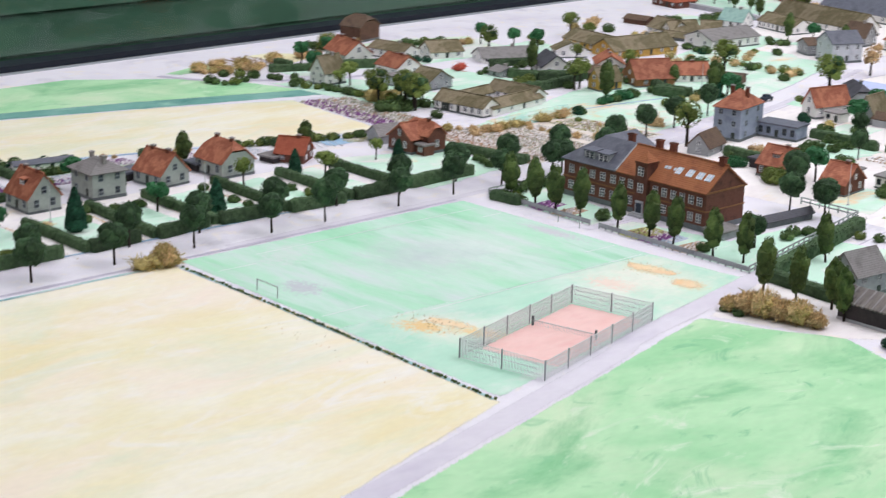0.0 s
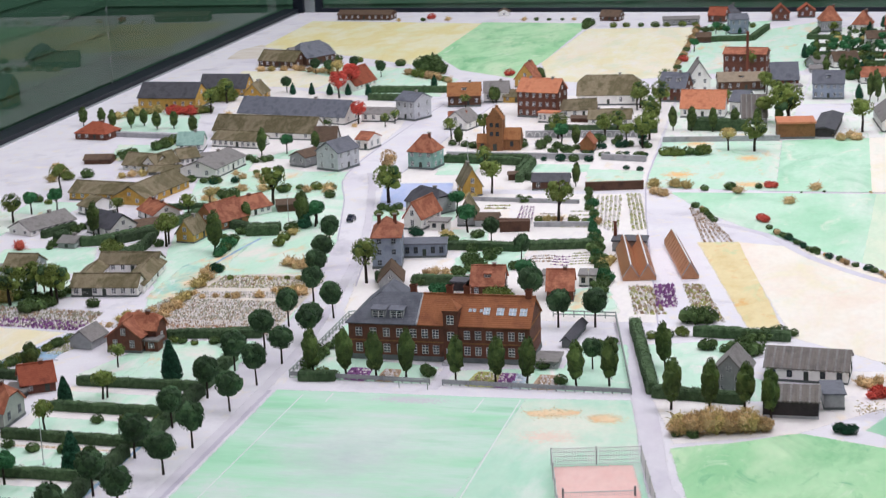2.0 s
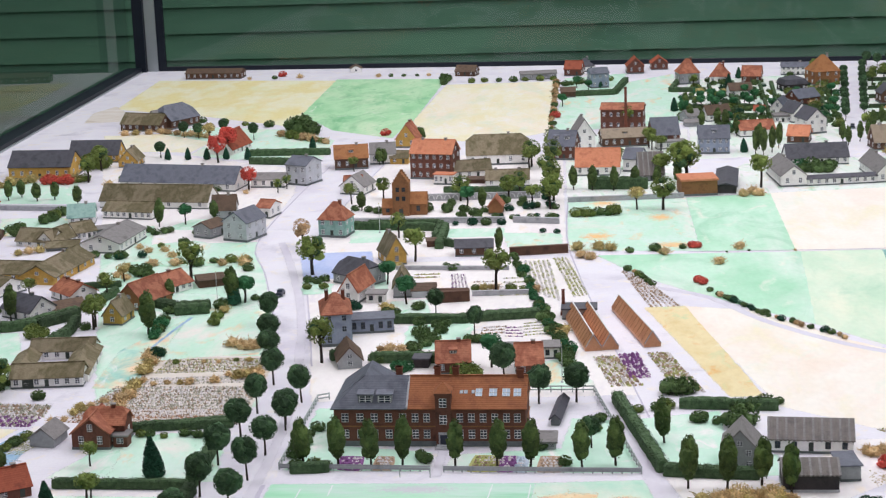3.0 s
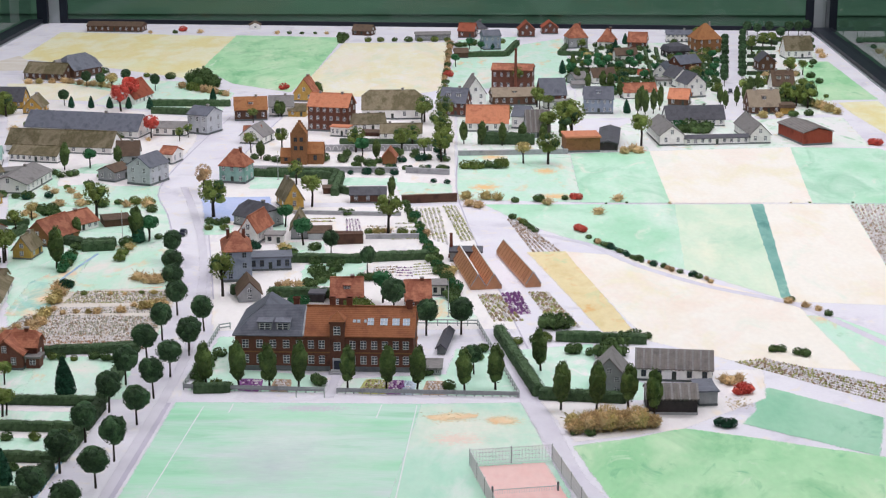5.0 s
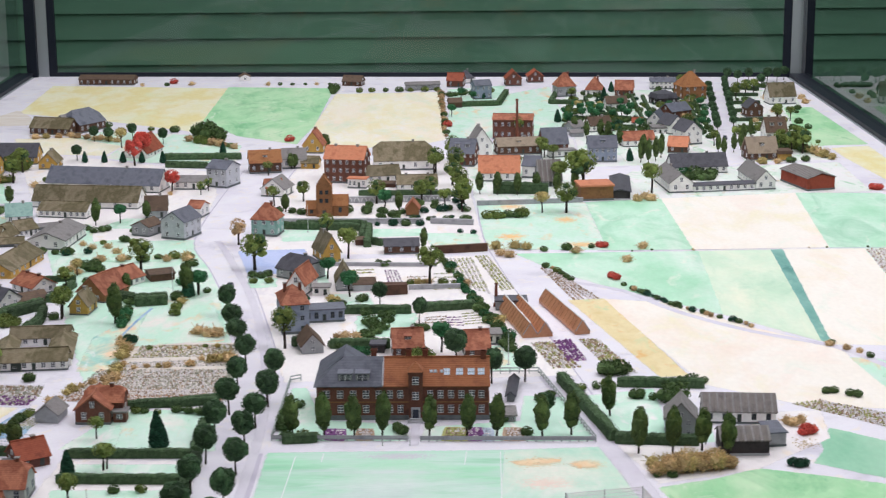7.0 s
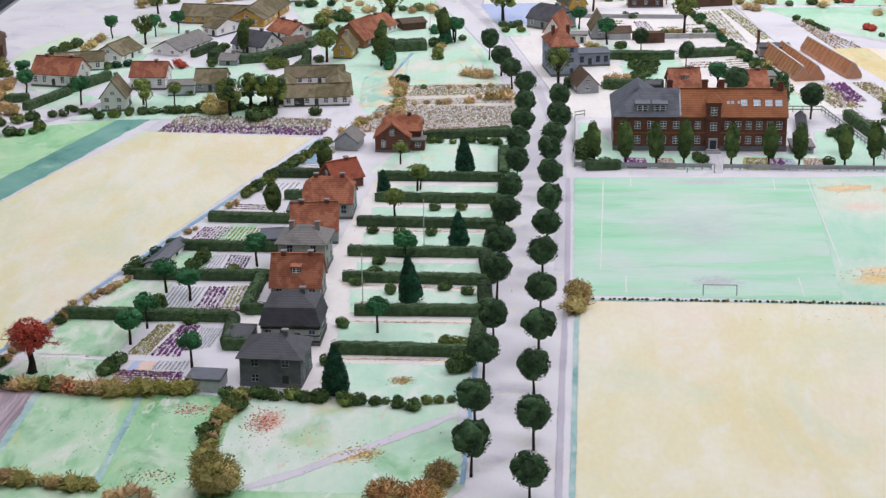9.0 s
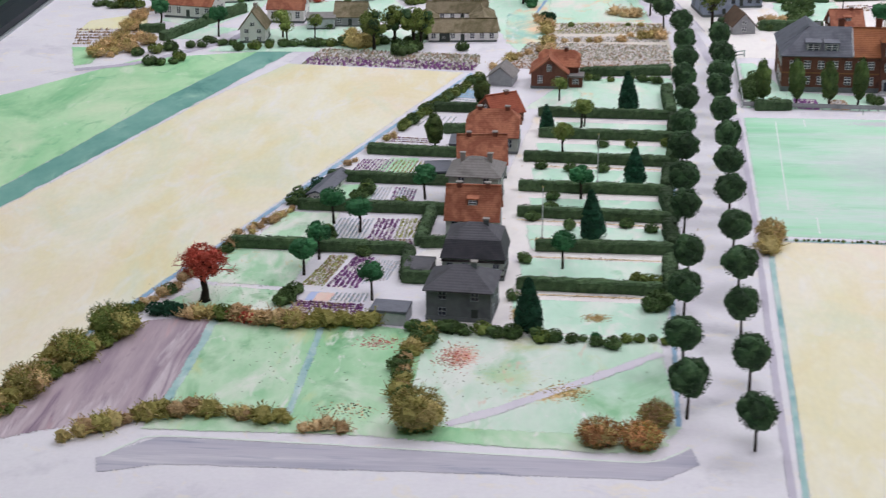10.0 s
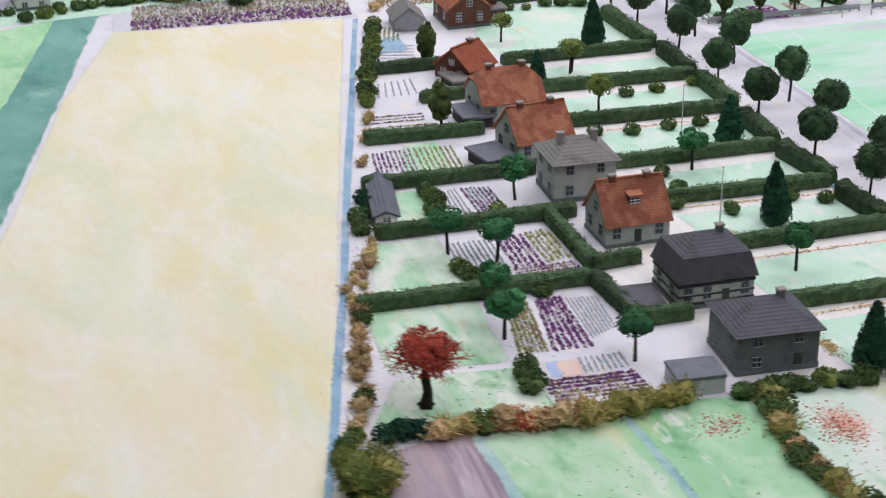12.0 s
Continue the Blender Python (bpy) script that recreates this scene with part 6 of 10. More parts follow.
hedge(0.606, -2.393, 0.645, -2.378, 0.014, 0.012)
hedge(0.476, -2.387, 0.494, -2.295, 0.012, 0.01)
hedge(0.432, -2.267, 0.491, -2.258, 0.01, 0.008)
hedge(0.389, -2.481, 0.434, -2.467, 0.014, 0.012)
hedge(0.434, -2.467, 0.475, -2.415, 0.014, 0.012)
hedge(0.476, -2.545, 0.486, -2.5, 0.012, 0.012)
hedge(0.486, -2.5, 0.48, -2.442, 0.012, 0.012)
bush("olive", 0.441, -2.513, 1.73)
bush("olive", 0.444, -2.498, 1.73)
bush("olive", 0.453, -2.504, 1.73)
bush("olive", 0.436, -2.488, 1.73)
bush("green", 0.501, -2.475, 1.44)
bush_row(['green', 'bright'], 0.605, -2.52, 0.598, -2.447, 0.014, 1.66)
bush_row(['green'], 0.58, -2.43, 0.595, -2.403, 0.016, 1.30)
bush("green", 0.622, -2.588, 1.44)
bush("green", 0.629, -2.593, 1.44)
hedge(0.188, -2.647, 0.226, -2.574, 0.012, 0.012)
hedge(0.154, -2.738, 0.189, -2.653, 0.012, 0.01)
hedge(0.115, -2.695, 0.147, -2.691, 0.012, 0.01)
hedge(0.347, -2.468, 0.354, -2.446, 0.014, 0.014)
hedge(0.317, -2.447, 0.341, -2.387, 0.01, 0.01)
bush_row(['green'], 0.197, -2.766, 0.207, -2.765, 0.012, 1.08)
bush("green", 0.211, -2.737, 1.08)
bush("green", 0.219, -2.745, 1.08)
bush("green", 0.233, -2.753, 1.08)
bush("green", 0.245, -2.753, 1.08)
bush_row(['green', 'olive'], 0.291, -2.749, 0.385, -2.746, 0.012, 1.01, miss=0.1)
bush_row(['green'], 0.412, -2.73, 0.463, -2.735, 0.013, 1.37)
bush("gold", 0.383, -2.725, 1.58)
bush("gold", 0.39, -2.719, 1.58)
bush("gold", 0.398, -2.725, 1.58)
bush("gold", 0.385, -2.696, 1.58)
bush("green", 0.474, -2.705, 1.37)
bush("green", 0.482, -2.699, 1.37)
bush("green", 0.489, -2.693, 1.37)
bush_row(['green', 'fir'], 0.209, -2.514, 0.234, -2.499, 0.012, 1.37)
bush("red", 0.305, -2.494, 1.44)
bush("red", 0.313, -2.511, 1.44)
bush_row(['green', 'olive'], 0.045, -2.56, 0.084, -2.558, 0.012, 1.58)
bush("rust", 0.044, -2.49, 1.30)
bush("rust", 0.048, -2.476, 1.30)
bush_row(['green'], 0.022, -2.553, 0.033, -2.546, 0.012, 1.15)
bush_row(['gold', 'rust', 'sand'], 0.1, -2.633, 0.1, -2.578, 0.014, 1.44)
bush_row(['olive', 'green'], 0.116, -2.426, 0.132, -2.369, 0.014, 1.58)
bush_row(['gold', 'rust'], 0.15, -2.407, 0.16, -2.337, 0.014, 1.58)
bush_row(['green', 'olive'], 0.201, -1.925, 0.26, -1.937, 0.022, 1.73)
bush_row(['green', 'olive'], 0.247, -1.825, 0.273, -1.748, 0.02, 1.87)
bush_row(['olive', 'green', 'gold'], 0.172, -2.094, 0.214, -2.055, 0.02, 1.73, miss=0.1)
bush_row(['olive', 'green'], 0.185, -2.219, 0.235, -2.243, 0.02, 1.44)
bush_row(['sand', 'gold'], 0.275, -2.059, 0.305, -2.043, 0.012, 1.58)
bush_row(['sand', 'gold'], 0.14, -2.001, 0.171, -2.053, 0.016, 1.58)
bush_row(['green'], 0.352, -2.504, 0.353, -2.394, 0.016, 1.22)
hedge(0.403, -2.479, 0.47, -2.399, 0.012, 0.011)

# village houses east of the main street
house(0.6360, -1.5373, -24.8, 0.0430, 0.0500, 0.0365, 0.0484, "roof_slate", "wall_pale", "gable", "x", wins=3, floors=2, kind='house', chims=1)
house(0.7025, -1.3973, 9.3, 0.0618, 0.0500, 0.0219, 0.0420, "roof_rust", "wall_brown", "gable", "x", wins=4, kind='house', chims=1, dormers=1)
house(0.7573, -1.3576, 7.3, 0.0474, 0.0350, 0.0205, 0.0379, "roof_grey", "wall_white", "gable", "x", wins=3, kind='house', chims=1)
house(0.7918, -1.3631, -6.7, 0.0342, 0.0300, 0.0118, 0.0219, "roof_thatch", "wall_ochre", "gable", "x", wins=2, kind='shed', chims=0)
house(0.7890, -1.1837, -6.8, 0.0423, 0.0500, 0.0181, 0.0463, "roof_orange", "wall_ochre", "gable", "y", wins=2, kind='house', chims=1)
house(0.8705, -1.5051, -12.6, 0.0779, 0.0500, 0.0474, 0.0675, "roof_pale", "wall_brick", "gable", "x", wins=6, floors=3, kind='house', chims=2)
house(0.8931, -1.5702, -13.2, 0.0349, 0.0180, 0.0177, 0.0189, "roof_pale", "wall_white", "flat", "x", wins=4, kind='annex', chims=0)
house(0.7380, -1.6285, 13.1, 0.0308, 0.0350, 0.0159, 0.0286, "roof_orange", "wall_orange", "gable", "x", wins=2, kind='house', chims=0)
house(0.7454, -1.6271, 73.4, 0.0490, 0.0450, 0.0150, 0.0332, "roof_grey", "wall_white", "gable", "x", wins=2, kind='house', chims=0)
house(0.7550, -1.9545, -13.1, 0.0441, 0.0400, 0.0298, 0.0524, "roof_orange", "wall_teal", "hip", "x", wins=3, floors=2, kind='house', chims=1)
house(0.9362, -1.5040, 12.3, 0.0655, 0.0450, 0.0143, 0.0287, "roof_thatch", "wall_white", "gable", "x", wins=4, kind='house', chims=0)
house(0.9485, -1.5625, -5.5, 0.0311, 0.0200, 0.0071, 0.0102, "roof_brown", "wall_brown", "gable", "x", wins=0, kind='shed', chims=0)
house(1.0046, -1.5800, 2.3, 0.0751, 0.0450, 0.0121, 0.0248, "roof_thatch", "wall_white", "gable", "x", wins=4, kind='house', chims=2)
house(0.9977, -1.8125, -2.6, 0.0220, 0.0300, 0.0141, 0.0271, "roof_orange", "wall_orange", "gable", "y", wins=0, kind='chapel', chims=0)
house(1.0984, -1.3431, -12.4, 0.0512, 0.0500, 0.0273, 0.0518, "roof_slate", "wall_brick", "gable", "x", wins=4, floors=2, kind='house', chims=1, dormers=2)
house(1.1333, -1.2529, 9.7, 0.0416, 0.0500, 0.0307, 0.0613, "roof_grey", "wall_white", "gable", "y", wins=2, floors=2, kind='house', chims=1)
house(1.1630, -1.4995, -2.2, 0.0781, 0.0500, 0.0179, 0.0449, "roof_pale", "wall_white", "gable", "x", wins=5, kind='house', chims=0)
house(1.2137, -1.0357, -7.4, 0.0857, 0.0500, 0.0429, 0.0516, "roof_orange", "wall_brick", "gable", "x", wins=6, floors=2, kind='factory', chims=0)
house(1.2126, -1.2203, 8.9, 0.0901, 0.0500, 0.0188, 0.0323, "roof_tan", "wall_brown", "gable", "x", wins=6, kind='workshop', chims=1, dormers=1, dormer_wall='wall_brown')
house(1.2920, -1.1568, 7.7, 0.0525, 0.0600, 0.0123, 0.0410, "roof_slate", "wall_brick", "gable", "x", wins=3, kind='house', chims=0)
house(1.3008, -1.2652, 12.5, 0.0553, 0.0200, 0.0125, 0.0152, "roof_grey", "wall_white", "flat", "x", wins=4, kind='garage', chims=0)
house(1.1033, -0.2473, -9.7, 0.0416, 0.0450, 0.0181, 0.0346, "roof_red", "wall_brick", "gable", "x", wins=2, kind='house', chims=0)
house(1.1288, -0.1774, 21.3, 0.0386, 0.0400, 0.0141, 0.0317, "roof_dark", "wall_white", "hip", "x", wins=2, kind='house', chims=1)
house(1.1623, -0.4572, 15.0, 0.0424, 0.0400, 0.0347, 0.0455, "roof_slate", "wall_blue", "gable", "x", wins=3, floors=2, kind='house', chims=0)
house(1.2529, -0.2291, 4.2, 0.0411, 0.0450, 0.0195, 0.0384, "roof_red", "wall_brick", "gable", "y", wins=2, kind='house', chims=0)
house(1.3140, -0.1726, 4.2, 0.0411, 0.0400, 0.0170, 0.0318, "roof_red", "wall_brick", "gable", "y", wins=2, kind='house', chims=0)
house(1.3728, -0.4250, 12.0, 0.0481, 0.0450, 0.0280, 0.0573, "roof_orange", "wall_grey", "hip", "x", wins=3, kind='house', chims=1)
house(1.4491, -0.4273, -9.2, 0.0436, 0.0450, 0.0187, 0.0463, "roof_orange", "wall_white", "hip", "x", wins=3, kind='house', chims=1)
house(1.5240, -0.4299, -10.3, 0.0447, 0.0450, 0.0173, 0.0368, "roof_orange", "wall_brick", "gable", "x", wins=3, kind='house', chims=0)
house(1.6359, -0.3210, -1.7, 0.0670, 0.0300, 0.0197, 0.0285, "roof_slate", "wall_white", "gable", "x", wins=6, floors=2, kind='house', chims=1)
house(1.6812, -0.4817, 16.1, 0.0614, 0.0600, 0.0333, 0.0663, "roof_rust", "wall_orange", "hip", "x", wins=3, floors=2, kind='house', chims=1)
house(1.6026, -0.5721, 17.8, 0.0557, 0.0450, 0.0148, 0.0325, "roof_dark", "wall_black", "mansard", "x", wins=3, kind='house', chims=0)
house(1.6025, -0.7845, 32.3, 0.0580, 0.0450, 0.0190, 0.0347, "roof_slate", "wall_brick", "gable", "x", wins=3, kind='house', chims=1)
house(1.5436, -0.9090, -20.1, 0.0320, 0.0500, 0.0190, 0.0373, "roof_slate", "wall_white", "gable", "y", wins=2, kind='house', chims=0)
house(1.5661, -0.9853, 24.6, 0.0385, 0.0500, 0.0208, 0.0400, "roof_dark", "wall_white", "gable", "y", wins=2, kind='house', chims=0)
house(1.5822, -1.1171, 19.7, 0.0414, 0.0550, 0.0291, 0.0488, "roof_dark", "wall_white", "gable", "y", wins=2, floors=2, kind='house', chims=0)
house(1.5386, -0.9890, 3.3, 0.0351, 0.0300, 0.0111, 0.0157, "roof_grey", "wall_white", "flat", "x", wins=3, kind='house', chims=0)
house(1.5007, -0.8981, -7.8, 0.0222, 0.0250, 0.0108, 0.0183, "roof_red", "wall_white", "gable", "x", wins=2, kind='shed', chims=0)
house(1.4714, -1.1383, 9.2, 0.0689, 0.0450, 0.0140, 0.0283, "roof_orange", "wall_white", "gable", "x", wins=4, kind='house', chims=0)
house(1.5491, -1.2212, -14.4, 0.0403, 0.0450, 0.0148, 0.0306, "roof_pale", "wall_brown", "gable", "x", wins=2, kind='house', chims=0)
house(1.3795, -1.3135, 0.0, 0.0570, 0.0450, 0.0305, 0.0502, "roof_slate", "wall_blue", "gable", "x", wins=5, floors=2, kind='house', chims=0, dormers=1, dormer_wall='wall_blue', door=True)
house(1.4167, -1.0101, 6.1, 0.0282, 0.0250, 0.0111, 0.0160, "roof_grey", "wall_white", "gable", "x", wins=2, kind='shed', chims=0)
house(1.3524, -1.0196, 6.1, 0.0282, 0.0300, 0.0087, 0.0132, "roof_grey", "wall_grey", "gable", "x", wins=0, kind='shed', chims=0)
house(1.3826, -1.6268, -5.0, 0.0341, 0.1500, 0.0136, 0.0184, "roof_dark", "wall_black", "gable", "y", wins=0, kind='shed', chims=0)
house(0.8299, -2.2493, -38.0, 0.0584, 0.0450, 0.0151, 0.0339, "roof_dark", "wall_grey", "halfhip", "x", wins=3, kind='house', chims=1)
house(0.8378, -2.3345, -15.1, 0.0269, 0.0600, 0.0180, 0.0383, "roof_orange", "wall_white", "gable", "y", wins=3, kind='house', chims=0)
house(0.8380, -2.5305, 10.6, 0.0370, 0.0640, 0.0415, 0.0600, "roof_orange", "wall_blue", "hip", "x", wins=2, floors=3, kind="house", chims=2, win="grey")
house(0.8773, -2.4902, 8.3, 0.0556, 0.0300, 0.0175, 0.0166, "roof_slate", "wall_blue", "flat", "x", wins=5, kind='annex', chims=0, win='dark')
house(0.8669, -2.3525, -2.3, 0.0250, 0.0200, 0.0118, 0.0114, "roof_grey", "wall_white", "flat", "x", wins=2, kind='shed', chims=0, win='dark')
house(0.8631, -2.1333, 22.2, 0.0292, 0.0500, 0.0168, 0.0422, "roof_thatch", "wall_ochre", "gable", "y", wins=2, kind='house', chims=1)
house(0.9122, -2.0361, 7.6, 0.0151, 0.0200, 0.0092, 0.0112, "roof_brown", "wall_brown", "gable", "x", wins=0, kind='shed', chims=0)
house(0.9808, -2.0955, 3.1, 0.0551, 0.0260, 0.0136, 0.0225, "roof_dark", "wall_brown", "gable", "x", wins=3, kind='shed', chims=0, door=False)
house(0.8981, -2.3146, 4.8, 0.0241, 0.0450, 0.0159, 0.0359, "roof_thatch", "wall_grey", "gable", "y", wins=2, kind='house', chims=0)
house(0.9283, -2.3270, 3.6, 0.0321, 0.0220, 0.0106, 0.0172, "roof_brown", "wall_pale", "gable", "x", wins=0, kind='shed', chims=0)
house(0.8673, -2.6320, 12.1, 0.0286, 0.0450, 0.0110, 0.0262, "roof_brown", "wall_grey", "gable", "y", wins=2, kind='house', chims=0)
house(0.9566, -2.6435, -3.2, 0.0180, 0.0200, 0.0104, 0.0093, "roof_dark", "wall_black", "flat", "x", wins=0, kind='shed', chims=0)
house(0.9947, -2.6556, 4.4, 0.0391, 0.0460, 0.0150, 0.0327, "roof_orange", "wall_brick", "gable", "x", wins=3, kind='house', chims=1, dormers=1, dormer_wall='wall_grey')
house(1.0833, -2.6646, 5.5, 0.0311, 0.0460, 0.0142, 0.0324, "roof_orange", "wall_brick", "gable", "x", wins=2, kind='house', chims=1)
house(1.0600, -2.6080, 0.0, 0.0160, 0.0220, 0.0119, 0.0107, "roof_grey", "wall_white", "flat", "x", wins=1, kind='shed', chims=0)
house(1.1078, -2.6090, 3.0, 0.0190, 0.0250, 0.0136, 0.0119, "roof_grey", "wall_white", "flat", "x", wins=2, kind='annex', chims=0, win='dark')
house(1.3771, -2.9216, -4.9, 0.0823, 0.0500, 0.0143, 0.0279, "roof_iron", "wall_white", "gable", "x", wins=5, kind='barn', chims=0, win='dark')
house(1.3630, -3.0340, 0.0, 0.0520, 0.0360, 0.0176, 0.0271, "roof_iron", "wall_black", "gable", "x", wins=0, kind='barn', chims=0)
house(1.4016, -3.0061, 6.0, 0.0191, 0.0360, 0.0158, 0.0146, "roof_slate", "wall_grey", "gable", "x", wins=0, kind='shed', chims=0)
house(1.3040, -2.9720, -7.4, 0.0340, 0.0420, 0.0225, 0.0405, "roof_grey", "wall_grey", "gable", "y", wins=2, floors=2, kind='house', chims=0)

# gardens east of the main street
plant("big_tree", 0.756, -2.205, 1.25)
plant("rust_tree", 0.714, -2.035, 0.85)
plant("garden_tree", 0.871, -2.265, 1.1)
plant("garden_tree", 0.909, -2.37, 1.2)
plant("olive_tree", 0.897, -2.134, 1.5)
plant("big_tree", 0.856, -1.981, 0.8)
plant("road_tree", 0.954, -2.433, 0.85)
plant("poplar", 1.016, -2.083, 0.62, high=1.3)
plant("olive_tree", 1.025, -2.309, 1.75)
plant("road_tree", 1.01, -2.52, 0.8, high=1.2)
plant("garden_tree", 1.039, -2.652, 1.2)
plant("road_tree", 1.058, -2.716, 1.15)
plant("big_tree", 0.834, -2.628, 1.1)
plant("big_tree", 0.798, -1.693, 0.75)
plant("poplar", 0.772, -1.78, 0.75)
plant("olive_tree", 0.748, -1.729, 1.1)
plant("poplar", 0.754, -1.38, 0.75)
plant("big_tree", 0.932, -1.718, 0.95)
plant("garden_tree", 0.947, -1.781, 1.1)
plant("poplar", 0.973, -1.787, 0.72, high=1.2)
plant("big_tree", 1.014, -1.725, 0.95)
plant("olive_tree", 1.038, -1.452, 1.3)
plant("olive_tree", 0.713, -1.441, 0.9)
plant("poplar", 0.808, -1.161, 0.72)
plant("olive_tree", 1.302, -1.59, 2.1)
plant("olive_tree", 1.274, -1.568, 1.5)
plant("olive_tree", 1.201, -1.469, 1.2)
plant("olive_tree", 1.223, -1.055, 1.5)
plant("olive_tree", 1.26, -1.262, 1.2)
plant("garden_tree", 1.339, -0.946, 1.0, high=1.3)
bush("olive", 1.005, -2.69, 2.30)
bush("olive", 1.013, -2.698, 2.30)
bush("olive", 1.019, -2.69, 2.30)
bush("olive", 1.01, -2.677, 2.30)
bush("green", 0.938, -2.517, 1.58)
bush("green", 0.945, -2.507, 1.58)
bush("green", 0.945, -2.537, 1.58)
bush("green", 0.955, -2.533, 1.58)
bush("green", 0.963, -2.543, 1.58)
bush("green", 0.936, -2.469, 1.58)
bush("green", 0.952, -2.562, 1.58)
bush("green", 0.967, -2.508, 1.58)
bush("green", 1.005, -2.549, 1.44)
bush("green", 1.016, -2.549, 1.44)
bush("green", 0.969, -2.478, 1.44)
bush("green", 0.959, -2.483, 1.44)
bush("green", 0.926, -2.396, 1.44)
bush("green", 0.93, -2.391, 1.44)
bush_row(['green', 'bright', 'green'], 1.05, -2.167, 1.113, -2.539, 0.02, 1.37)
bush_row(['green'], 1.04, -2.116, 1.058, -2.232, 0.02, 1.22)
bush("gold", 1.112, -2.514, 1.58)
bush("gold", 1.119, -2.524, 1.58)
bush("gold", 1.124, -2.509, 1.58)
bush("gold", 1.116, -2.539, 1.58)
bush("green", 1.126, -2.605, 1.73)
bush("green", 1.124, -2.632, 1.73)
bush("green", 1.129, -2.65, 1.73)
bush_row(['olive', 'green', 'rust'], 1.026, -2.297, 1.077, -2.312, 0.016, 1.22)
bush_row(['gold', 'rust', 'olive'], 0.994, -2.302, 1.02, -2.297, 0.012, 1.22)
bush("gold", 0.883, -2.394, 1.44)
bush("gold", 0.891, -2.405, 1.44)
bush_row(['green'], 0.888, -2.416, 0.901, -2.417, 0.014, 1.08)
bush_row(['sand', 'rust'], 0.899, -2.583, 0.927, -2.584, 0.014, 1.30)
bush("green", 0.937, -2.575, 1.44)
bush("green", 0.943, -2.585, 1.44)
bush("green", 0.897, -2.625, 1.44)
bush("green", 0.904, -2.63, 1.44)
bush("green", 0.756, -2.247, 1.37)
bush("green", 0.77, -2.254, 1.37)
bush("green", 0.78, -2.242, 1.37)
bush_row(['green', 'olive'], 0.758, -2.284, 0.784, -2.285, 0.014, 1.01)
bush("fir", 0.843, -2.341, 1.73)
bush("fir", 0.845, -2.33, 1.73)
bush("fir", 0.837, -2.384, 1.58)
bush("fir", 0.843, -2.392, 1.58)
bush("bright", 0.929, -2.659, 1.58)
bush("bright", 0.935, -2.666, 1.58)
bush("bright", 0.94, -2.66, 1.58)
bush("green", 0.946, -2.174, 1.15)
bush("green", 0.955, -2.188, 1.15)
bush("green", 0.961, -2.181, 1.15)
bush("gold", 0.878, -2.177, 1.30)
bush("gold", 0.867, -2.169, 1.30)
hedge(0.893, -2.627, 0.972, -2.63, 0.012, 0.012)
hedge(0.843, -2.619, 0.854, -2.614, 0.012, 0.012)
hedge(0.901, -2.459, 0.999, -2.461, 0.012, 0.011)
hedge(1.007, -2.453, 1.089, -2.436, 0.014, 0.011)
hedge(0.799, -1.907, 0.914, -1.911, 0.012, 0.012)
hedge(0.915, -1.911, 0.915, -2.011, 0.011, 0.012)
hedge(0.913, -2.019, 0.95, -2.05, 0.01, 0.011)
bush_row(['green', 'fir'], 1.009, -1.845, 1.093, -1.86, 0.022, 0.94)
bush_row(['green', 'fir'], 1.056, -1.953, 1.1, -1.971, 0.02, 0.94, miss=0.2)
low_wall(0.947, -2.34, 0.99, -2.34, 0.012, 0.006, mat='wall_brown', label='dark plank garden fence')
low_wall(0.994, -2.331, 1.07, -2.326, 0.006, 0.004)
low_wall(0.874, -2.183, 1.037, -2.192, 0.005, 0.003, label='low pale garden wall')

# avenue trees
for x, y in [(0.752, -3.752), (0.753, -3.673), (0.757, -3.582), (0.764, -3.506), (0.765, -3.398), (0.768, -3.317), (0.77, -3.226), (0.776, -3.145), (0.781, -3.059), (0.781, -2.974), (0.789, -2.897), (0.791, -2.814), (0.791, -2.713), (0.773, -2.632), (0.758, -2.558), (0.74, -2.465)]:
    plant("road_tree", x, y - 0.007 * min(1.0, max(0.0, -2.9 - y)) , 1.0, variants=6)
for x, y in [(0.794, -3.796), (0.797, -3.708), (0.798, -3.618), (0.802, -3.528), (0.804, -3.441), (0.807, -3.352), (0.812, -3.261), (0.815, -3.194), (0.817, -3.094), (0.819, -3.015), (0.824, -2.945), (0.829, -2.851)]:
    plant("road_tree", x, y - 0.007 * min(1.0, max(0.0, -2.9 - y)) , 1.0, variants=6)
for x, y in [(0.832, -2.87), (0.834, -2.777)]:
    plant("road_tree", x, y, 1.0)
for x, y in [(1.099, -2.787), (1.14, -2.782)]:
    plant("road_tree", x, y, 1.0)
for x, y in [(1.157, -2.928)]:
    plant("road_tree", x, y, 0.8)

# poplars
for x, y in [(0.869, -2.977), (0.904, -2.976), (0.938, -2.981), (0.969, -2.977), (1.022, -2.979), (1.064, -2.979), (1.097, -2.982), (1.148, -2.984), (1.181, -2.979)]:
    plant("poplar", x, y, 0.88, high=1.34)
for x, y in [(1.249, -3.041), (1.286, -3.042), (1.319, -3.034), (1.345, -3.054), (1.231, -2.914)]:
    plant("poplar", x, y, 0.88, high=1.34)
for x, y in [(1.121, -1.641), (1.153, -1.648), (1.19, -1.654), (1.225, -1.64), (1.263, -1.636), (1.299, -1.611)]:
    plant("poplar", x, y, 0.78, high=1.2)
for x, y in [(1.455, -1.346), (1.469, -1.357), (1.487, -1.33), (1.503, -1.291), (1.466, -1.296)]:
    plant("poplar", x, y, 0.72, high=1.6)
for x, y in [(1.629, -1.239), (1.635, -1.276), (1.662, -1.235), (1.681, -1.207), (1.708, -1.097), (1.727, -1.067)]:
    plant("poplar", x, y, 0.62, high=1.5)
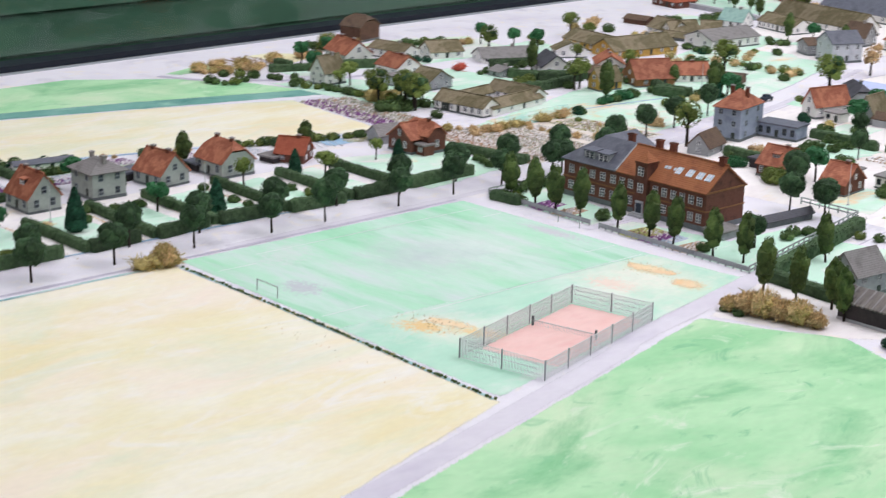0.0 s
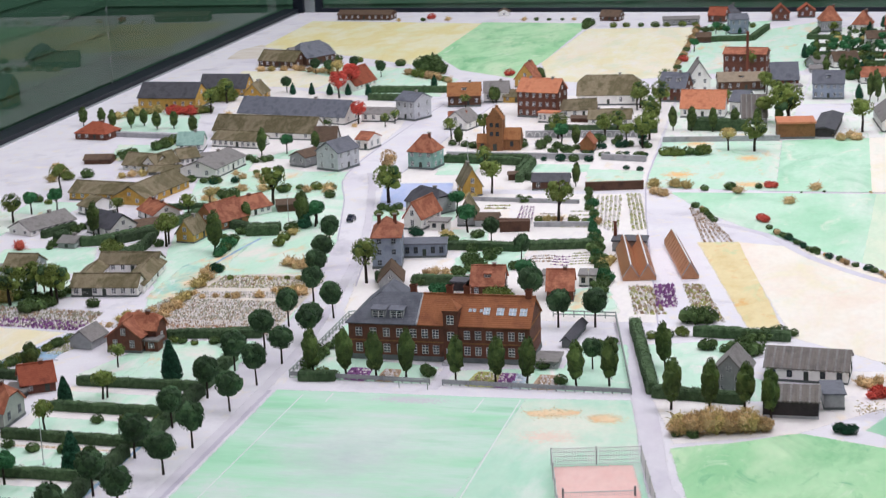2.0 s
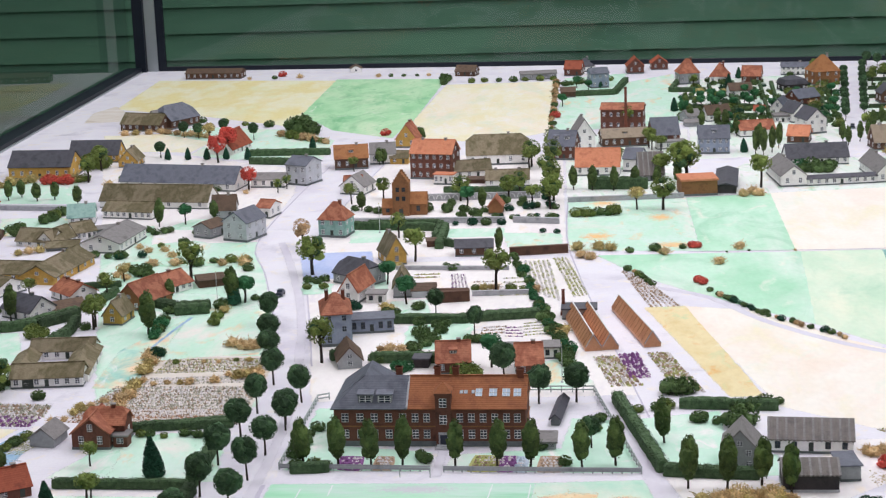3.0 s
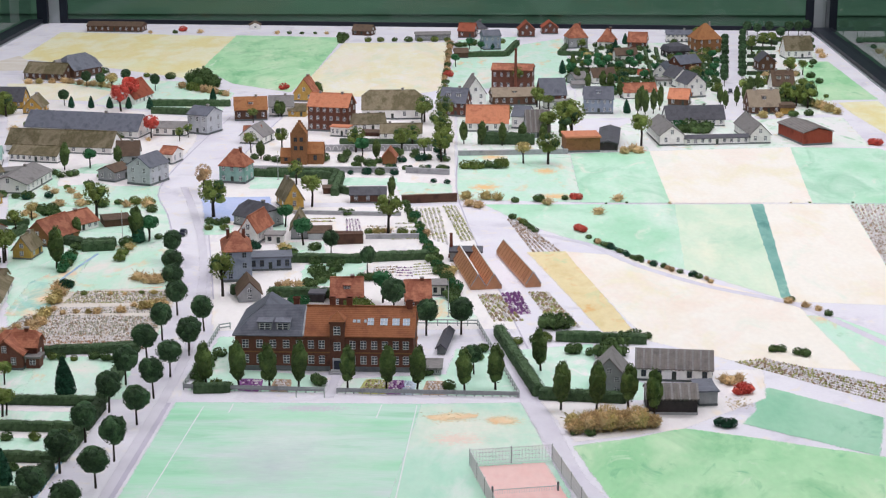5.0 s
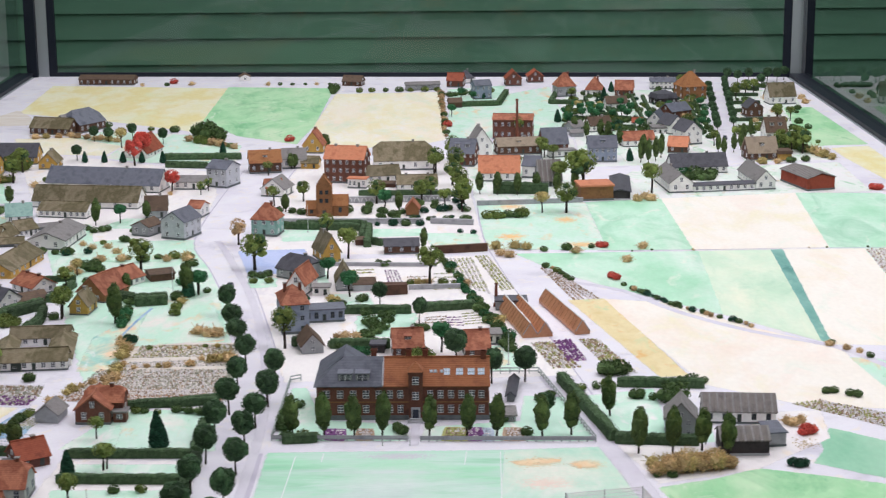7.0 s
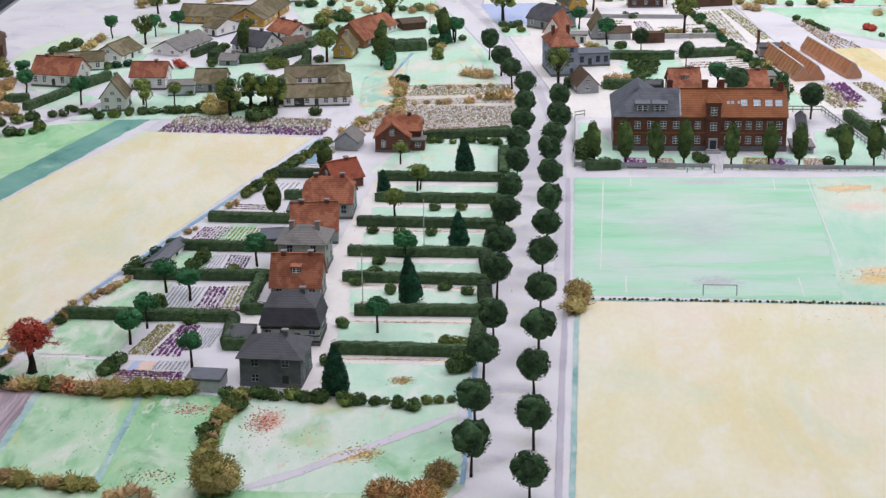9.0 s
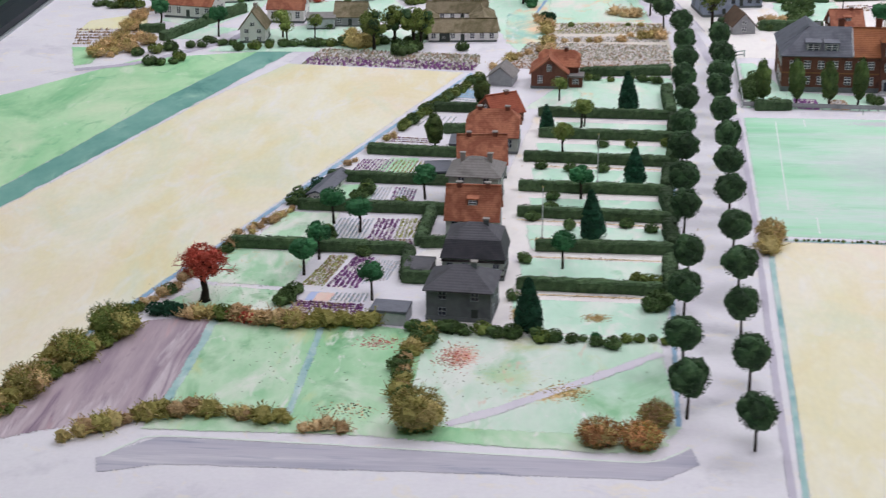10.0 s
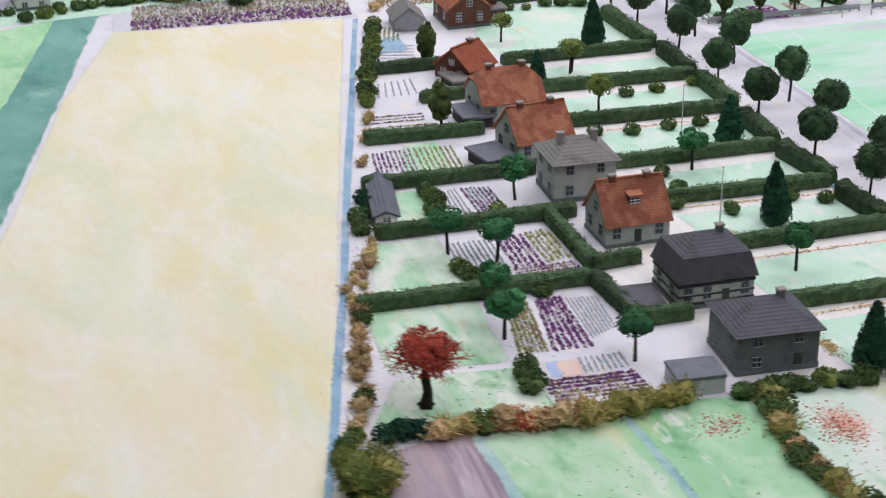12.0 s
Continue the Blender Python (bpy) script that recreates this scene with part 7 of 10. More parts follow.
for x, y in [(0.022, -1.628), (0.058, -1.624), (0.094, -1.659), (0.126, -1.65), (0.142, -1.625), (0.181, -1.66), (0.21, -1.651), (0.266, -1.7)]:
    plant("poplar", x, y, 0.8)
for x, y in [(0.534, -1.831), (0.812, -1.163), (0.76, -1.377)]:
    plant("poplar", x, y, 0.75)
for x, y in [(0.567, -3.015), (0.53, -3.166)]:
    plant("poplar", x, y, 0.85)

# firs in the gardens
for x, y in [(0.688, -3.411), (0.726, -3.267), (0.64, -3.614), (0.724, -3.009)]:
    plant("fir_tree", x, y, 0.95, high=1.12)
for x, y in [(0.639, -3.09)]:
    plant("fir_tree", x, y, 0.7)
for x, y in [(1.497, -0.369), (1.436, -1.324), (1.167, -0.472)]:
    plant("fir_tree", x, y, 0.7)
for x, y in [(0.674, -2.363)]:
    plant("fir_tree", x, y, 0.9)

# round garden trees
for x, y in [(0.515, -3.563), (0.453, -3.513), (0.46, -3.476), (0.46, -3.388), (0.486, -3.41), (0.534, -3.316), (0.676, -3.305), (0.663, -3.484)]:
    plant("garden_tree", x, y, 1.0)
for x, y in [(0.674, -3.076), (0.657, -3.177)]:
    plant("olive_tree", x, y, 1.0)
for x, y in [(0.649, -2.976), (0.677, -3.072)]:
    plant("olive_tree", x, y, 0.85)
for x, y in [(0.31, -2.738)]:
    plant("olive_tree", x, y, 0.9)
for x, y in [(0.687, -2.353)]:
    plant("garden_tree", x, y, 1.15)
for x, y in [(1.342, -0.909), (1.381, -0.527)]:
    plant("olive_tree", x, y, 1.1)
for x, y in [(1.384, -0.81), (1.404, -0.807), (1.428, -0.788), (1.479, -0.773), (1.498, -0.965), (1.427, -1.032)]:
    plant("garden_tree", x, y, 0.95)
for x, y in [(1.822, -0.202), (1.842, -0.24), (1.875, -0.215), (1.89, -0.314), (1.926, -0.208), (1.949, -0.225), (1.976, -0.18)]:
    plant("road_tree", x, y, 0.85)
for x, y in [(1.74, -0.393), (1.73, -0.48), (1.72, -0.563), (1.71, -0.643), (1.7, -0.72), (1.691, -0.795), (1.683, -0.867), (1.674, -0.936), (1.666, -1.003), (1.795, -0.308), (1.783, -0.397), (1.772, -0.483), (1.761, -0.566), (1.75, -0.646), (1.74, -0.724), (1.73, -0.798), (1.721, -0.87), (1.712, -0.939)]:
    plant("road_tree", x, y, 0.7)
for x, y in [(0.306, -1.264), (0.334, -1.05), (0.381, -1.014), (0.456, -1.079), (0.301, -1.039)]:
    plant("road_tree", x, y, 0.8)

# old and autumn trees
for x, y in [(0.524, -0.981), (0.541, -1.009), (0.555, -1.022), (0.568, -1.036), (0.536, -0.949)]:
    bush("green", x, y, 4.2)
for x, y in [(0.326, -1.288), (0.366, -1.29), (0.404, -1.292), (0.443, -1.294), (0.487, -1.301), (0.598, -1.202)]:
    plant("fir_tree", x, y, 0.62)
for x, y in [(1.085, -1.793), (1.082, -1.635), (1.079, -1.442), (1.041, -1.429)]:
    plant("big_tree", x, y, 1.08)
for x, y in [(1.268, -1.812)]:
    plant("big_tree", x, y, 1.2)
for x, y in [(1.031, -1.681)]:
    plant("big_tree", x, y, 0.9)
for x, y in [(1.439, -1.648)]:
    plant("olive_tree", x, y, 1.75)
for x, y in [(1.686, -0.486), (1.764, -1.21), (1.781, -1.24), (1.79, -0.518), (1.828, -0.439), (1.68, -0.343)]:
    plant("big_tree", x, y, 0.85)
for x, y in [(1.226, -1.807)]:
    plant("gold_tree", x, y, 1.2)
for x, y in [(0.434, -1.327), (0.438, -1.248)]:
    plant("scarlet_tree", x, y, 1.15)
for x, y in [(0.546, -1.597)]:
    plant("scarlet_tree", x, y, 0.9)
for x, y in [(0.421, -2.765), (0.476, -2.75), (0.442, -2.737)]:
    plant("big_tree", x, y, 1.0)
for x, y in [(0.373, -1.118)]:
    plant("gold_tree", x, y, 1.3)
for x, y in [(0.613, -1.59), (0.603, -1.623)]:
    plant("big_tree", x, y, 0.5)

# hedges of the garden row
hedge(0.6270, -3.5280, 0.7440, -3.5340, 0.01, 0.009)
hedge(0.6390, -3.4400, 0.7560, -3.4410, 0.01, 0.009)
hedge(0.6200, -3.3540, 0.7560, -3.3630, 0.01, 0.009)
hedge(0.6180, -3.2820, 0.7540, -3.2870, 0.01, 0.009)
hedge(0.6190, -3.1910, 0.7610, -3.2000, 0.01, 0.009)
hedge(0.6310, -3.1100, 0.7680, -3.1170, 0.01, 0.009)
hedge(0.6280, -3.0340, 0.7650, -3.0380, 0.01, 0.009)
hedge(0.5340, -3.5210, 0.5710, -3.5220, 0.01, 0.009)
hedge(0.5340, -3.4570, 0.5370, -3.5200, 0.01, 0.009)
hedge(0.3800, -3.4500, 0.5340, -3.4570, 0.01, 0.009)
hedge(0.4220, -3.3490, 0.5640, -3.3540, 0.01, 0.009)
hedge(0.5440, -3.3520, 0.5410, -3.4390, 0.01, 0.009)
hedge(0.5410, -3.4390, 0.5740, -3.4380, 0.01, 0.009)
hedge(0.4370, -3.2660, 0.5660, -3.2720, 0.01, 0.009)
hedge(0.4640, -3.1780, 0.5580, -3.1840, 0.01, 0.009)
hedge(0.5330, -3.1030, 0.5740, -3.1020, 0.01, 0.009)
hedge(0.5160, -3.0230, 0.5770, -3.0250, 0.01, 0.009)
hedge(0.7530, -3.3820, 0.7560, -3.4400, 0.012, 0.012)
hedge(0.7510, -3.4680, 0.7490, -3.5430, 0.012, 0.012)
hedge(0.7520, -3.2980, 0.7580, -3.3630, 0.012, 0.012)
hedge(0.7590, -3.2230, 0.7550, -3.2850, 0.012, 0.012)
hedge(0.7680, -3.1290, 0.7630, -3.2000, 0.012, 0.012)
hedge(0.7700, -3.0480, 0.7670, -3.1150, 0.012, 0.012)
hedge(0.7660, -2.9350, 0.7670, -3.0360, 0.012, 0.012)
hedge(0.6720, -2.8700, 0.7720, -2.8460, 0.01, 0.009)
hedge(0.6640, -2.8700, 0.7730, -2.8560, 0.01, 0.009)

# other hedges
hedge(1.1840, -2.7810, 1.2270, -3.0000, 0.012, 0.013)
hedge(1.2270, -3.0040, 1.3190, -3.0150, 0.012, 0.011)
hedge(1.2510, -2.8020, 1.3560, -2.8110, 0.012, 0.011)
hedge(0.8580, -2.9960, 0.8970, -2.9920, 0.01, 0.01)
hedge(0.9250, -2.0610, 0.9240, -1.9270, 0.012, 0.012)
hedge(0.7760, -1.9160, 0.9180, -1.9370, 0.012, 0.012)
hedge(0.4830, -1.2630, 0.6430, -1.2630, 0.014, 0.012)
hedge(0.4990, -1.3450, 0.5850, -1.3600, 0.014, 0.012)
hedge(0.6030, -2.4080, 0.6480, -2.3980, 0.016, 0.013)
hedge(1.0980, -0.5920, 1.2010, -0.5780, 0.012, 0.012)
hedge(1.2010, -0.5780, 1.2290, -0.3860, 0.012, 0.012)
hedge(1.3280, -0.5610, 1.4090, -0.5680, 0.01, 0.01)
hedge(1.3280, -0.5610, 1.3640, -0.3480, 0.01, 0.01)
hedge(1.4630, -0.5160, 1.4550, -0.8800, 0.01, 0.01)
hedge(1.4650, -0.8150, 1.4960, -0.8270, 0.01, 0.01)
hedge(0.8970, -1.6440, 1.0960, -1.6640, 0.008, 0.01)
hedge(1.6520, -0.6420, 1.6920, -0.6370, 0.008, 0.008)
hedge(1.6430, -0.7280, 1.6820, -0.7230, 0.008, 0.008)
hedge(1.6340, -0.8100, 1.6720, -0.8050, 0.008, 0.008)
hedge(1.8280, -0.3430, 1.8720, -0.3760, 0.01, 0.01)
bush_row(['bright', 'green'], 1.5190, -1.5010, 1.5720, -1.4960, 0.01, 2.7)
bush_row(['green'], 1.5220, -1.5230, 1.5640, -1.5240, 0.012, 2.2)

# walls and fences
low_wall(0.7730, -1.8800, 1.0160, -1.8870, 0.0085, 0.005)
low_wall(1.0290, -1.8860, 1.1020, -1.9010, 0.0085, 0.005)
low_wall(1.1130, -1.7420, 1.3050, -1.7220, 0.0075, 0.005)
low_wall(0.9520, -2.3610, 0.9920, -2.3540, 0.014, 0.01, mat='wall_brown', label='dark plank garden fence')
low_wall(1.0340, -2.1090, 1.1190, -2.0930, 0.012, 0.005, mat='wall_brown', label='brown plank garden fence')
low_wall(0.1080, -1.7210, 0.2970, -1.7470, 0.007, 0.01)
fence([(0.846, -2.988), (0.92, -2.991), (0.998, -2.995)], 0.0062, 0.009, "wall_grey", 3, "low grey rail fence before the school")
fence([(1.012, -2.996), (1.111, -3.000), (1.206, -3.003)], 0.0062, 0.009, "wall_grey", 3, "low grey rail fence before the school")
house(1.1090, -2.9170, 0.0, 0.0240, 0.0300, 0.0070, 0.0090, "roof_grey", "wall_grey", "flat", "x", wins=3, kind="annex", chims=0)
fence([(1.087, -2.748), (1.159, -2.749), (1.206, -3.003)])
fence([(0.846, -2.988), (0.852, -2.775), (0.864, -2.768)])

# crop rows
crops("crop_rows", [(0.345, -2.838), (0.545, -2.855), (0.551, -2.822), (0.350, -2.804)], 9, ['crop_purple', 'crop_purple', 'crop_grey', 'crop_white'], 0.0032, label="dense rows of purple cabbages")
crops("crop_rows", [(0.35, -2.816), (0.552, -2.824), (0.55, -2.782), (0.357, -2.765)], 8, ['crop_white', 'crop_brown', 'crop_grey', 'crop_grey'], 0.0030, label="rows of pale vegetables")
crops("crop_rows", [(0.585, -2.842), (0.777, -2.850), (0.776, -2.800), (0.590, -2.796)], 9, [("crop_brown", "crop_rust", "crop_white"), ("crop_brown", "crop_white", "crop_white")], 0.0021, label="rows of rusty dried crops")
crops("crop_rows", [(0.592, -2.796), (0.776, -2.800), (0.774, -2.719), (0.606, -2.715)], 15, ["crop_white", "crop_grey", "crop_white", "crop_grey", "crop_brown"], 0.0021, label="rows of dried grey crops")
crops("crop_rows", [(0.634, -2.712), (0.773, -2.703), (0.772, -2.676), (0.640, -2.684)], 5, ["crop_white", "crop_white", "crop_grey"], 0.0020, label="rows of pale dried crops")
crops("crop_rows", [(0.640, -2.668), (0.771, -2.660), (0.771, -2.607), (0.643, -2.612)], 9, ["crop_white", "crop_grey", "crop_brown", "crop_green"], 0.0020, label="rows of dried mixed crops")
crops("crop_rows", [(1.055, -2.145), (1.094, -2.141), (1.115, -2.363), (1.077, -2.318)], 6, ['crop_white', 'crop_green', 'crop_white'], 0.0028, label="rows of pale vegetables", along=1)
crops("crop_rows", [(1.097, -2.129), (1.119, -2.127), (1.152, -2.334), (1.13, -2.345)], 4, ['crop_green', 'crop_white'], 0.0028, label="rows of green vegetables", along=1)
crops("crop_rows", [(1.195, -2.204), (1.227, -2.254), (1.272, -2.395), (1.229, -2.399)], 6, ['crop_brown', 'crop_white'], 0.0028, label="rows of brown vegetables", along=1)
crops("crop_rows", [(1.157, -2.616), (1.184, -2.611), (1.215, -2.726), (1.177, -2.729)], 6, ['crop_white', 'crop_green', 'crop_brown'], 0.0034, label="rows of mixed vegetables", along=1)
crops("crop_rows", [(1.187, -2.608), (1.212, -2.603), (1.224, -2.697), (1.2, -2.701)], 5, ['crop_purple', 'crop_purple', 'crop_purple', 'crop_white'], 0.0036, label="rows of purple cabbages", along=1)
crops("crop_rows", [(1.222, -2.603), (1.247, -2.601), (1.283, -2.751), (1.247, -2.735)], 6, ['crop_white', 'crop_brown', 'crop_green'], 0.0034, label="rows of pale vegetables", along=1)
crops("crop_rows", [(1.448, -2.878), (1.487, -2.867), (1.623, -2.968), (1.609, -3.032)], 7, ['crop_white', 'crop_white', 'crop_brown', 'crop_green'], 0.0026, label="rows of pale field crops", along=1)
crops("crop_rows", [(1.724, -2.108), (1.816, -2.099), (1.73, -2.488), (1.706, -2.479)], 14, ['crop_white', 'crop_white', 'crop_brown'], 0.003, label="rows of pale field crops", along=1)
crops("crop_rows", [(1.002, -2.404), (1.078, -2.391), (1.08, -2.427), (1.005, -2.434)], 3, ['crop_purple', 'crop_white'], 0.0028, label="rows of purple flowers")
crops("crop_rows", [(1.018, -2.52), (1.048, -2.517), (1.046, -2.475), (1.016, -2.483)], 3, ['crop_brown', 'crop_white'], 0.0028, label="rows of brown vegetables")
crops("crop_rows", [(1.05, -2.531), (1.071, -2.535), (1.067, -2.479), (1.047, -2.483)], 4, ['crop_purple', 'crop_purple', 'crop_white'], 0.002, label="rows of purple cabbages")
crops("crop_rows", [(1.072, -2.529), (1.102, -2.521), (1.094, -2.456), (1.068, -2.464)], 5, ['crop_green', 'crop_white'], 0.002, label="rows of green vegetables")
crops("crop_rows", [(0.907, -2.241), (0.941, -2.238), (0.939, -2.203), (0.902, -2.206)], 2, ['crop_brown', 'crop_green'], 0.0028, label="rows of brown vegetables")
crops("crop_rows", [(0.964, -2.318), (0.99, -2.316), (0.976, -2.214), (0.955, -2.216)], 5, ['crop_purple', 'crop_white', 'crop_white'], 0.002, label="rows of purple flowers", along=1)
crops("crop_rows", [(0.998, -2.341), (1.03, -2.338), (1.02, -2.245), (0.99, -2.248)], 4, ['crop_brown', 'crop_white'], 0.002, label="rows of brown vegetables")
crops("crop_rows", [(1.032, -2.344), (1.074, -2.341), (1.061, -2.227), (1.032, -2.23)], 5, ['crop_green', 'crop_white'], 0.002, label="rows of green vegetables")
crops("crop_rows", [(0.907, -2.984), (0.925, -2.986), (0.925, -2.954), (0.905, -2.952)], 4, ['crop_purple', 'crop_purple', 'crop_white'], 0.0028, label="purple flower bed")
crops("crop_rows", [(0.941, -2.985), (0.956, -2.986), (0.956, -2.954), (0.942, -2.953)], 4, ['crop_brown', 'crop_white'], 0.0028, label="brown flower bed")
crops("crop_rows", [(1.037, -2.989), (1.062, -2.991), (1.066, -2.953), (1.042, -2.951)], 5, ['crop_green', 'crop_brown', 'crop_white'], 0.0028, label="mixed flower bed")
crops("crop_rows", [(1.065, -2.991), (1.081, -2.991), (1.083, -2.954), (1.067, -2.953)], 5, ['crop_purple', 'crop_white'], 0.0028, label="purple flower bed")
crops("crop_rows", [(1.081, -2.991), (1.091, -2.992), (1.092, -2.955), (1.083, -2.954)], 5, ['crop_blue', 'crop_blue', 'crop_white'], 0.0028, label="blue flower bed")
crops("crop_rows", [(1.106, -2.991), (1.126, -2.992), (1.124, -2.955), (1.108, -2.954)], 5, ['crop_brown', 'crop_white'], 0.0028, label="brown flower bed")

# kitchen gardens behind the row of houses
crops("crop_rows", [(0.454, -3.534), (0.473, -3.536), (0.484, -3.469), (0.469, -3.467)], 6, ['crop_green', 'crop_green', 'crop_white', 'crop_brown'], 0.0018, label="rows of green vegetables", along=1)
crops("crop_rows", [(0.474, -3.537), (0.501, -3.539), (0.506, -3.47), (0.489, -3.469)], 6, ['crop_purple', 'crop_purple', 'crop_purple', 'crop_white'], 0.002, label="rows of purple cabbages", along=1)
crops("crop_rows", [(0.502, -3.53), (0.523, -3.518), (0.528, -3.477), (0.507, -3.474)], 8, ['crop_blue', 'crop_white'], 0.0011, label="pale seeded rows", along=1)
crops("crop_rows", [(0.458, -3.433), (0.49, -3.434), (0.495, -3.374), (0.463, -3.373)], 9, ['crop_blue', 'crop_blue', 'crop_white'], 0.0012, label="pale blue seeded rows", along=1)
crops("crop_rows", [(0.493, -3.423), (0.515, -3.424), (0.517, -3.374), (0.497, -3.374)], 5, ['crop_purple', 'crop_purple', 'crop_purple', 'crop_white'], 0.002, label="rows of purple cabbages", along=1)
crops("crop_rows", [(0.516, -3.422), (0.535, -3.418), (0.537, -3.371), (0.518, -3.373)], 5, ['crop_green', 'crop_green', 'crop_white'], 0.0019, label="rows of green vegetables", along=1)
crops("crop_rows", [(0.491, -3.437), (0.533, -3.435), (0.534, -3.424), (0.493, -3.423)], 3, ['crop_purple', 'crop_brown', 'crop_white'], 0.0018, label="rows of mixed vegetables")
crops("crop_rows", [(0.481, -3.568), (0.511, -3.568), (0.512, -3.551), (0.484, -3.55)], 8, ['crop_blue', 'crop_blue', 'crop_white'], 0.0012, label="pale blue seeded rows", along=1)
crops("crop_rows", [(0.454, -3.581), (0.509, -3.585), (0.51, -3.573), (0.457, -3.568)], 3, ['crop_purple', 'crop_purple', 'crop_purple', 'crop_brown'], 0.002, label="rows of purple cabbages")
crops("crop_rows", [(0.454, -3.595), (0.511, -3.598), (0.51, -3.586), (0.454, -3.582)], 3, ['crop_white', 'crop_brown', 'crop_purple'], 0.0018, label="rows of pale vegetables")
area("flower_bed", "paint_lilac", [(0.456, -3.566), (0.462, -3.566), (0.465, -3.549), (0.458, -3.549)], "small flower bed of one colour", z=0.0009)
area("flower_bed", "paint_pond", [(0.463, -3.566), (0.468, -3.567), (0.471, -3.55), (0.465, -3.55)], "small flower bed of one colour", z=0.0009)
area("flower_bed", "paint_rose", [(0.469, -3.567), (0.48, -3.568), (0.483, -3.552), (0.471, -3.551)], "small flower bed of one colour", z=0.0009)
crops("crop_rows", [(0.481, -3.328), (0.498, -3.338), (0.501, -3.285), (0.487, -3.286)], 5, ['crop_blue', 'crop_white'], 0.0011, label="pale seeded rows", along=1)
crops("crop_rows", [(0.501, -3.335), (0.523, -3.333), (0.525, -3.289), (0.503, -3.284)], 7, ['crop_purple', 'crop_blue', 'crop_white', 'crop_purple'], 0.0015, label="rows of purple cabbages", along=1)
crops("crop_rows", [(0.455, -3.238), (0.488, -3.242), (0.494, -3.198), (0.462, -3.201)], 9, ['crop_purple', 'crop_purple', 'crop_white', 'crop_white'], 0.0015, label="rows of purple cabbages", along=1)
crops("crop_rows", [(0.489, -3.243), (0.521, -3.248), (0.526, -3.203), (0.495, -3.199)], 8, ['crop_green', 'crop_white', 'crop_green'], 0.0014, label="rows of green vegetables", along=1)
crops("crop_rows", [(0.479, -3.142), (0.523, -3.145), (0.527, -3.126), (0.485, -3.122)], 3, ['crop_purple', 'crop_brown', 'crop_white'], 0.0014, label="rows of mixed vegetables")
crops("crop_rows", [(0.472, -3.164), (0.527, -3.168), (0.53, -3.151), (0.478, -3.145)], 3, ['crop_green', 'crop_brown', 'crop_white'], 0.0014, label="rows of mixed vegetables")
crops("crop_rows", [(0.501, -3.083), (0.54, -3.082), (0.545, -3.045), (0.511, -3.05)], 6, ['crop_blue', 'crop_white'], 0.0011, label="pale seeded rows", along=1)
crops("crop_rows", [(0.533, -2.99), (0.56, -2.999), (0.574, -2.957), (0.543, -2.949)], 5, ['crop_blue', 'crop_white'], 0.0011, label="pale seeded rows")
crops("crop_rows", [(0.546, -2.94), (0.565, -2.944), (0.578, -2.906), (0.557, -2.903)], 5, ['crop_green', 'crop_white'], 0.0014, label="rows of green vegetables", along=1)

# bushes
bush_row(['green', 'green', 'olive'], 0.5540, -3.6190, 0.6260, -3.6260, 0.01, 1.15, miss=0.1)
bush_row(['green', 'green', 'olive'], 0.6260, -3.6260, 0.6480, -3.6320, 0.01, 1.15, miss=0.1)
bush_row(['green', 'green', 'olive'], 0.6480, -3.6320, 0.7160, -3.6440, 0.01, 1.15, miss=0.1)
bush_row(['rust', 'gold', 'sand', 'olive'], 0.3780, -3.6090, 0.4040, -3.6070, 0.007, 1.5)
bush_row(['red', 'red', 'rust'], 0.4040, -3.6070, 0.4330, -3.6150, 0.006, 1.55)
bush_row(['sand', 'rust', 'gold'], 0.4340, -3.6160, 0.4590, -3.6170, 0.006, 1.6)
bush_row(['moss', 'gold', 'moss'], 0.4590, -3.6180, 0.5190, -3.6150, 0.0055, 1.75)
bush_row(['fir'], 0.3520, -3.6060, 0.3730, -3.6070, 0.008, 1.4)
bush_row(['rust', 'moss', 'green', 'gold'], 0.5650, -3.6270, 0.5530, -3.6930, 0.008, 1.5)
bush_row(['rust', 'moss', 'green', 'gold'], 0.5530, -3.6930, 0.5590, -3.7450, 0.008, 1.5)
clump("moss", 0.5720, -3.7860, 0.0200, 0.027, "gold", 1300)
clump("russet", 0.6930, -3.7980, 0.0150, 0.0145, "gold")
clump("russet", 0.7200, -3.8000, 0.0150, 0.0145, "moss")
clump("rust", 0.7310, -3.7700, 0.0120, 0.016, "moss")
clump("gold", 0.8380, -3.4120, 0.0125, 0.022, "sand")
clump("olive", 0.3300, -3.6480, 0.0190, 0.024, "moss")
clump("moss", 0.3120, -3.6950, 0.0170, 0.022, "olive")
clump("moss", 0.2960, -3.7500, 0.0160, 0.020, "sand")
bush_row(['moss', 'moss', 'gold', 'rust'], 0.3440, -3.8210, 0.3860, -3.7840, 0.0065, 1.45)
bush_row(['moss', 'moss', 'gold', 'rust'], 0.3860, -3.7840, 0.4240, -3.7750, 0.0065, 1.45)
bush_row(['moss', 'moss', 'gold', 'rust'], 0.4240, -3.7750, 0.4830, -3.7860, 0.0065, 1.45)
bush_row(['rust', 'sand'], 0.4990, -3.7940, 0.5230, -3.7930, 0.008, 1.4)
bush_row(['moss', 'gold', 'moss', 'rust'], 0.2740, -3.8120, 0.2900, -3.7570, 0.008, 1.9)
bush_row(['moss', 'gold', 'moss', 'rust'], 0.2900, -3.7570, 0.3080, -3.6800, 0.008, 1.9)
bush_row(['olive', 'green', 'sand'], 0.3150, -3.7040, 0.3260, -3.6200, 0.011, 1.1, miss=0.25)
bush_row(['olive', 'green', 'sand'], 0.3260, -3.6200, 0.3490, -3.5680, 0.011, 1.1, miss=0.25)
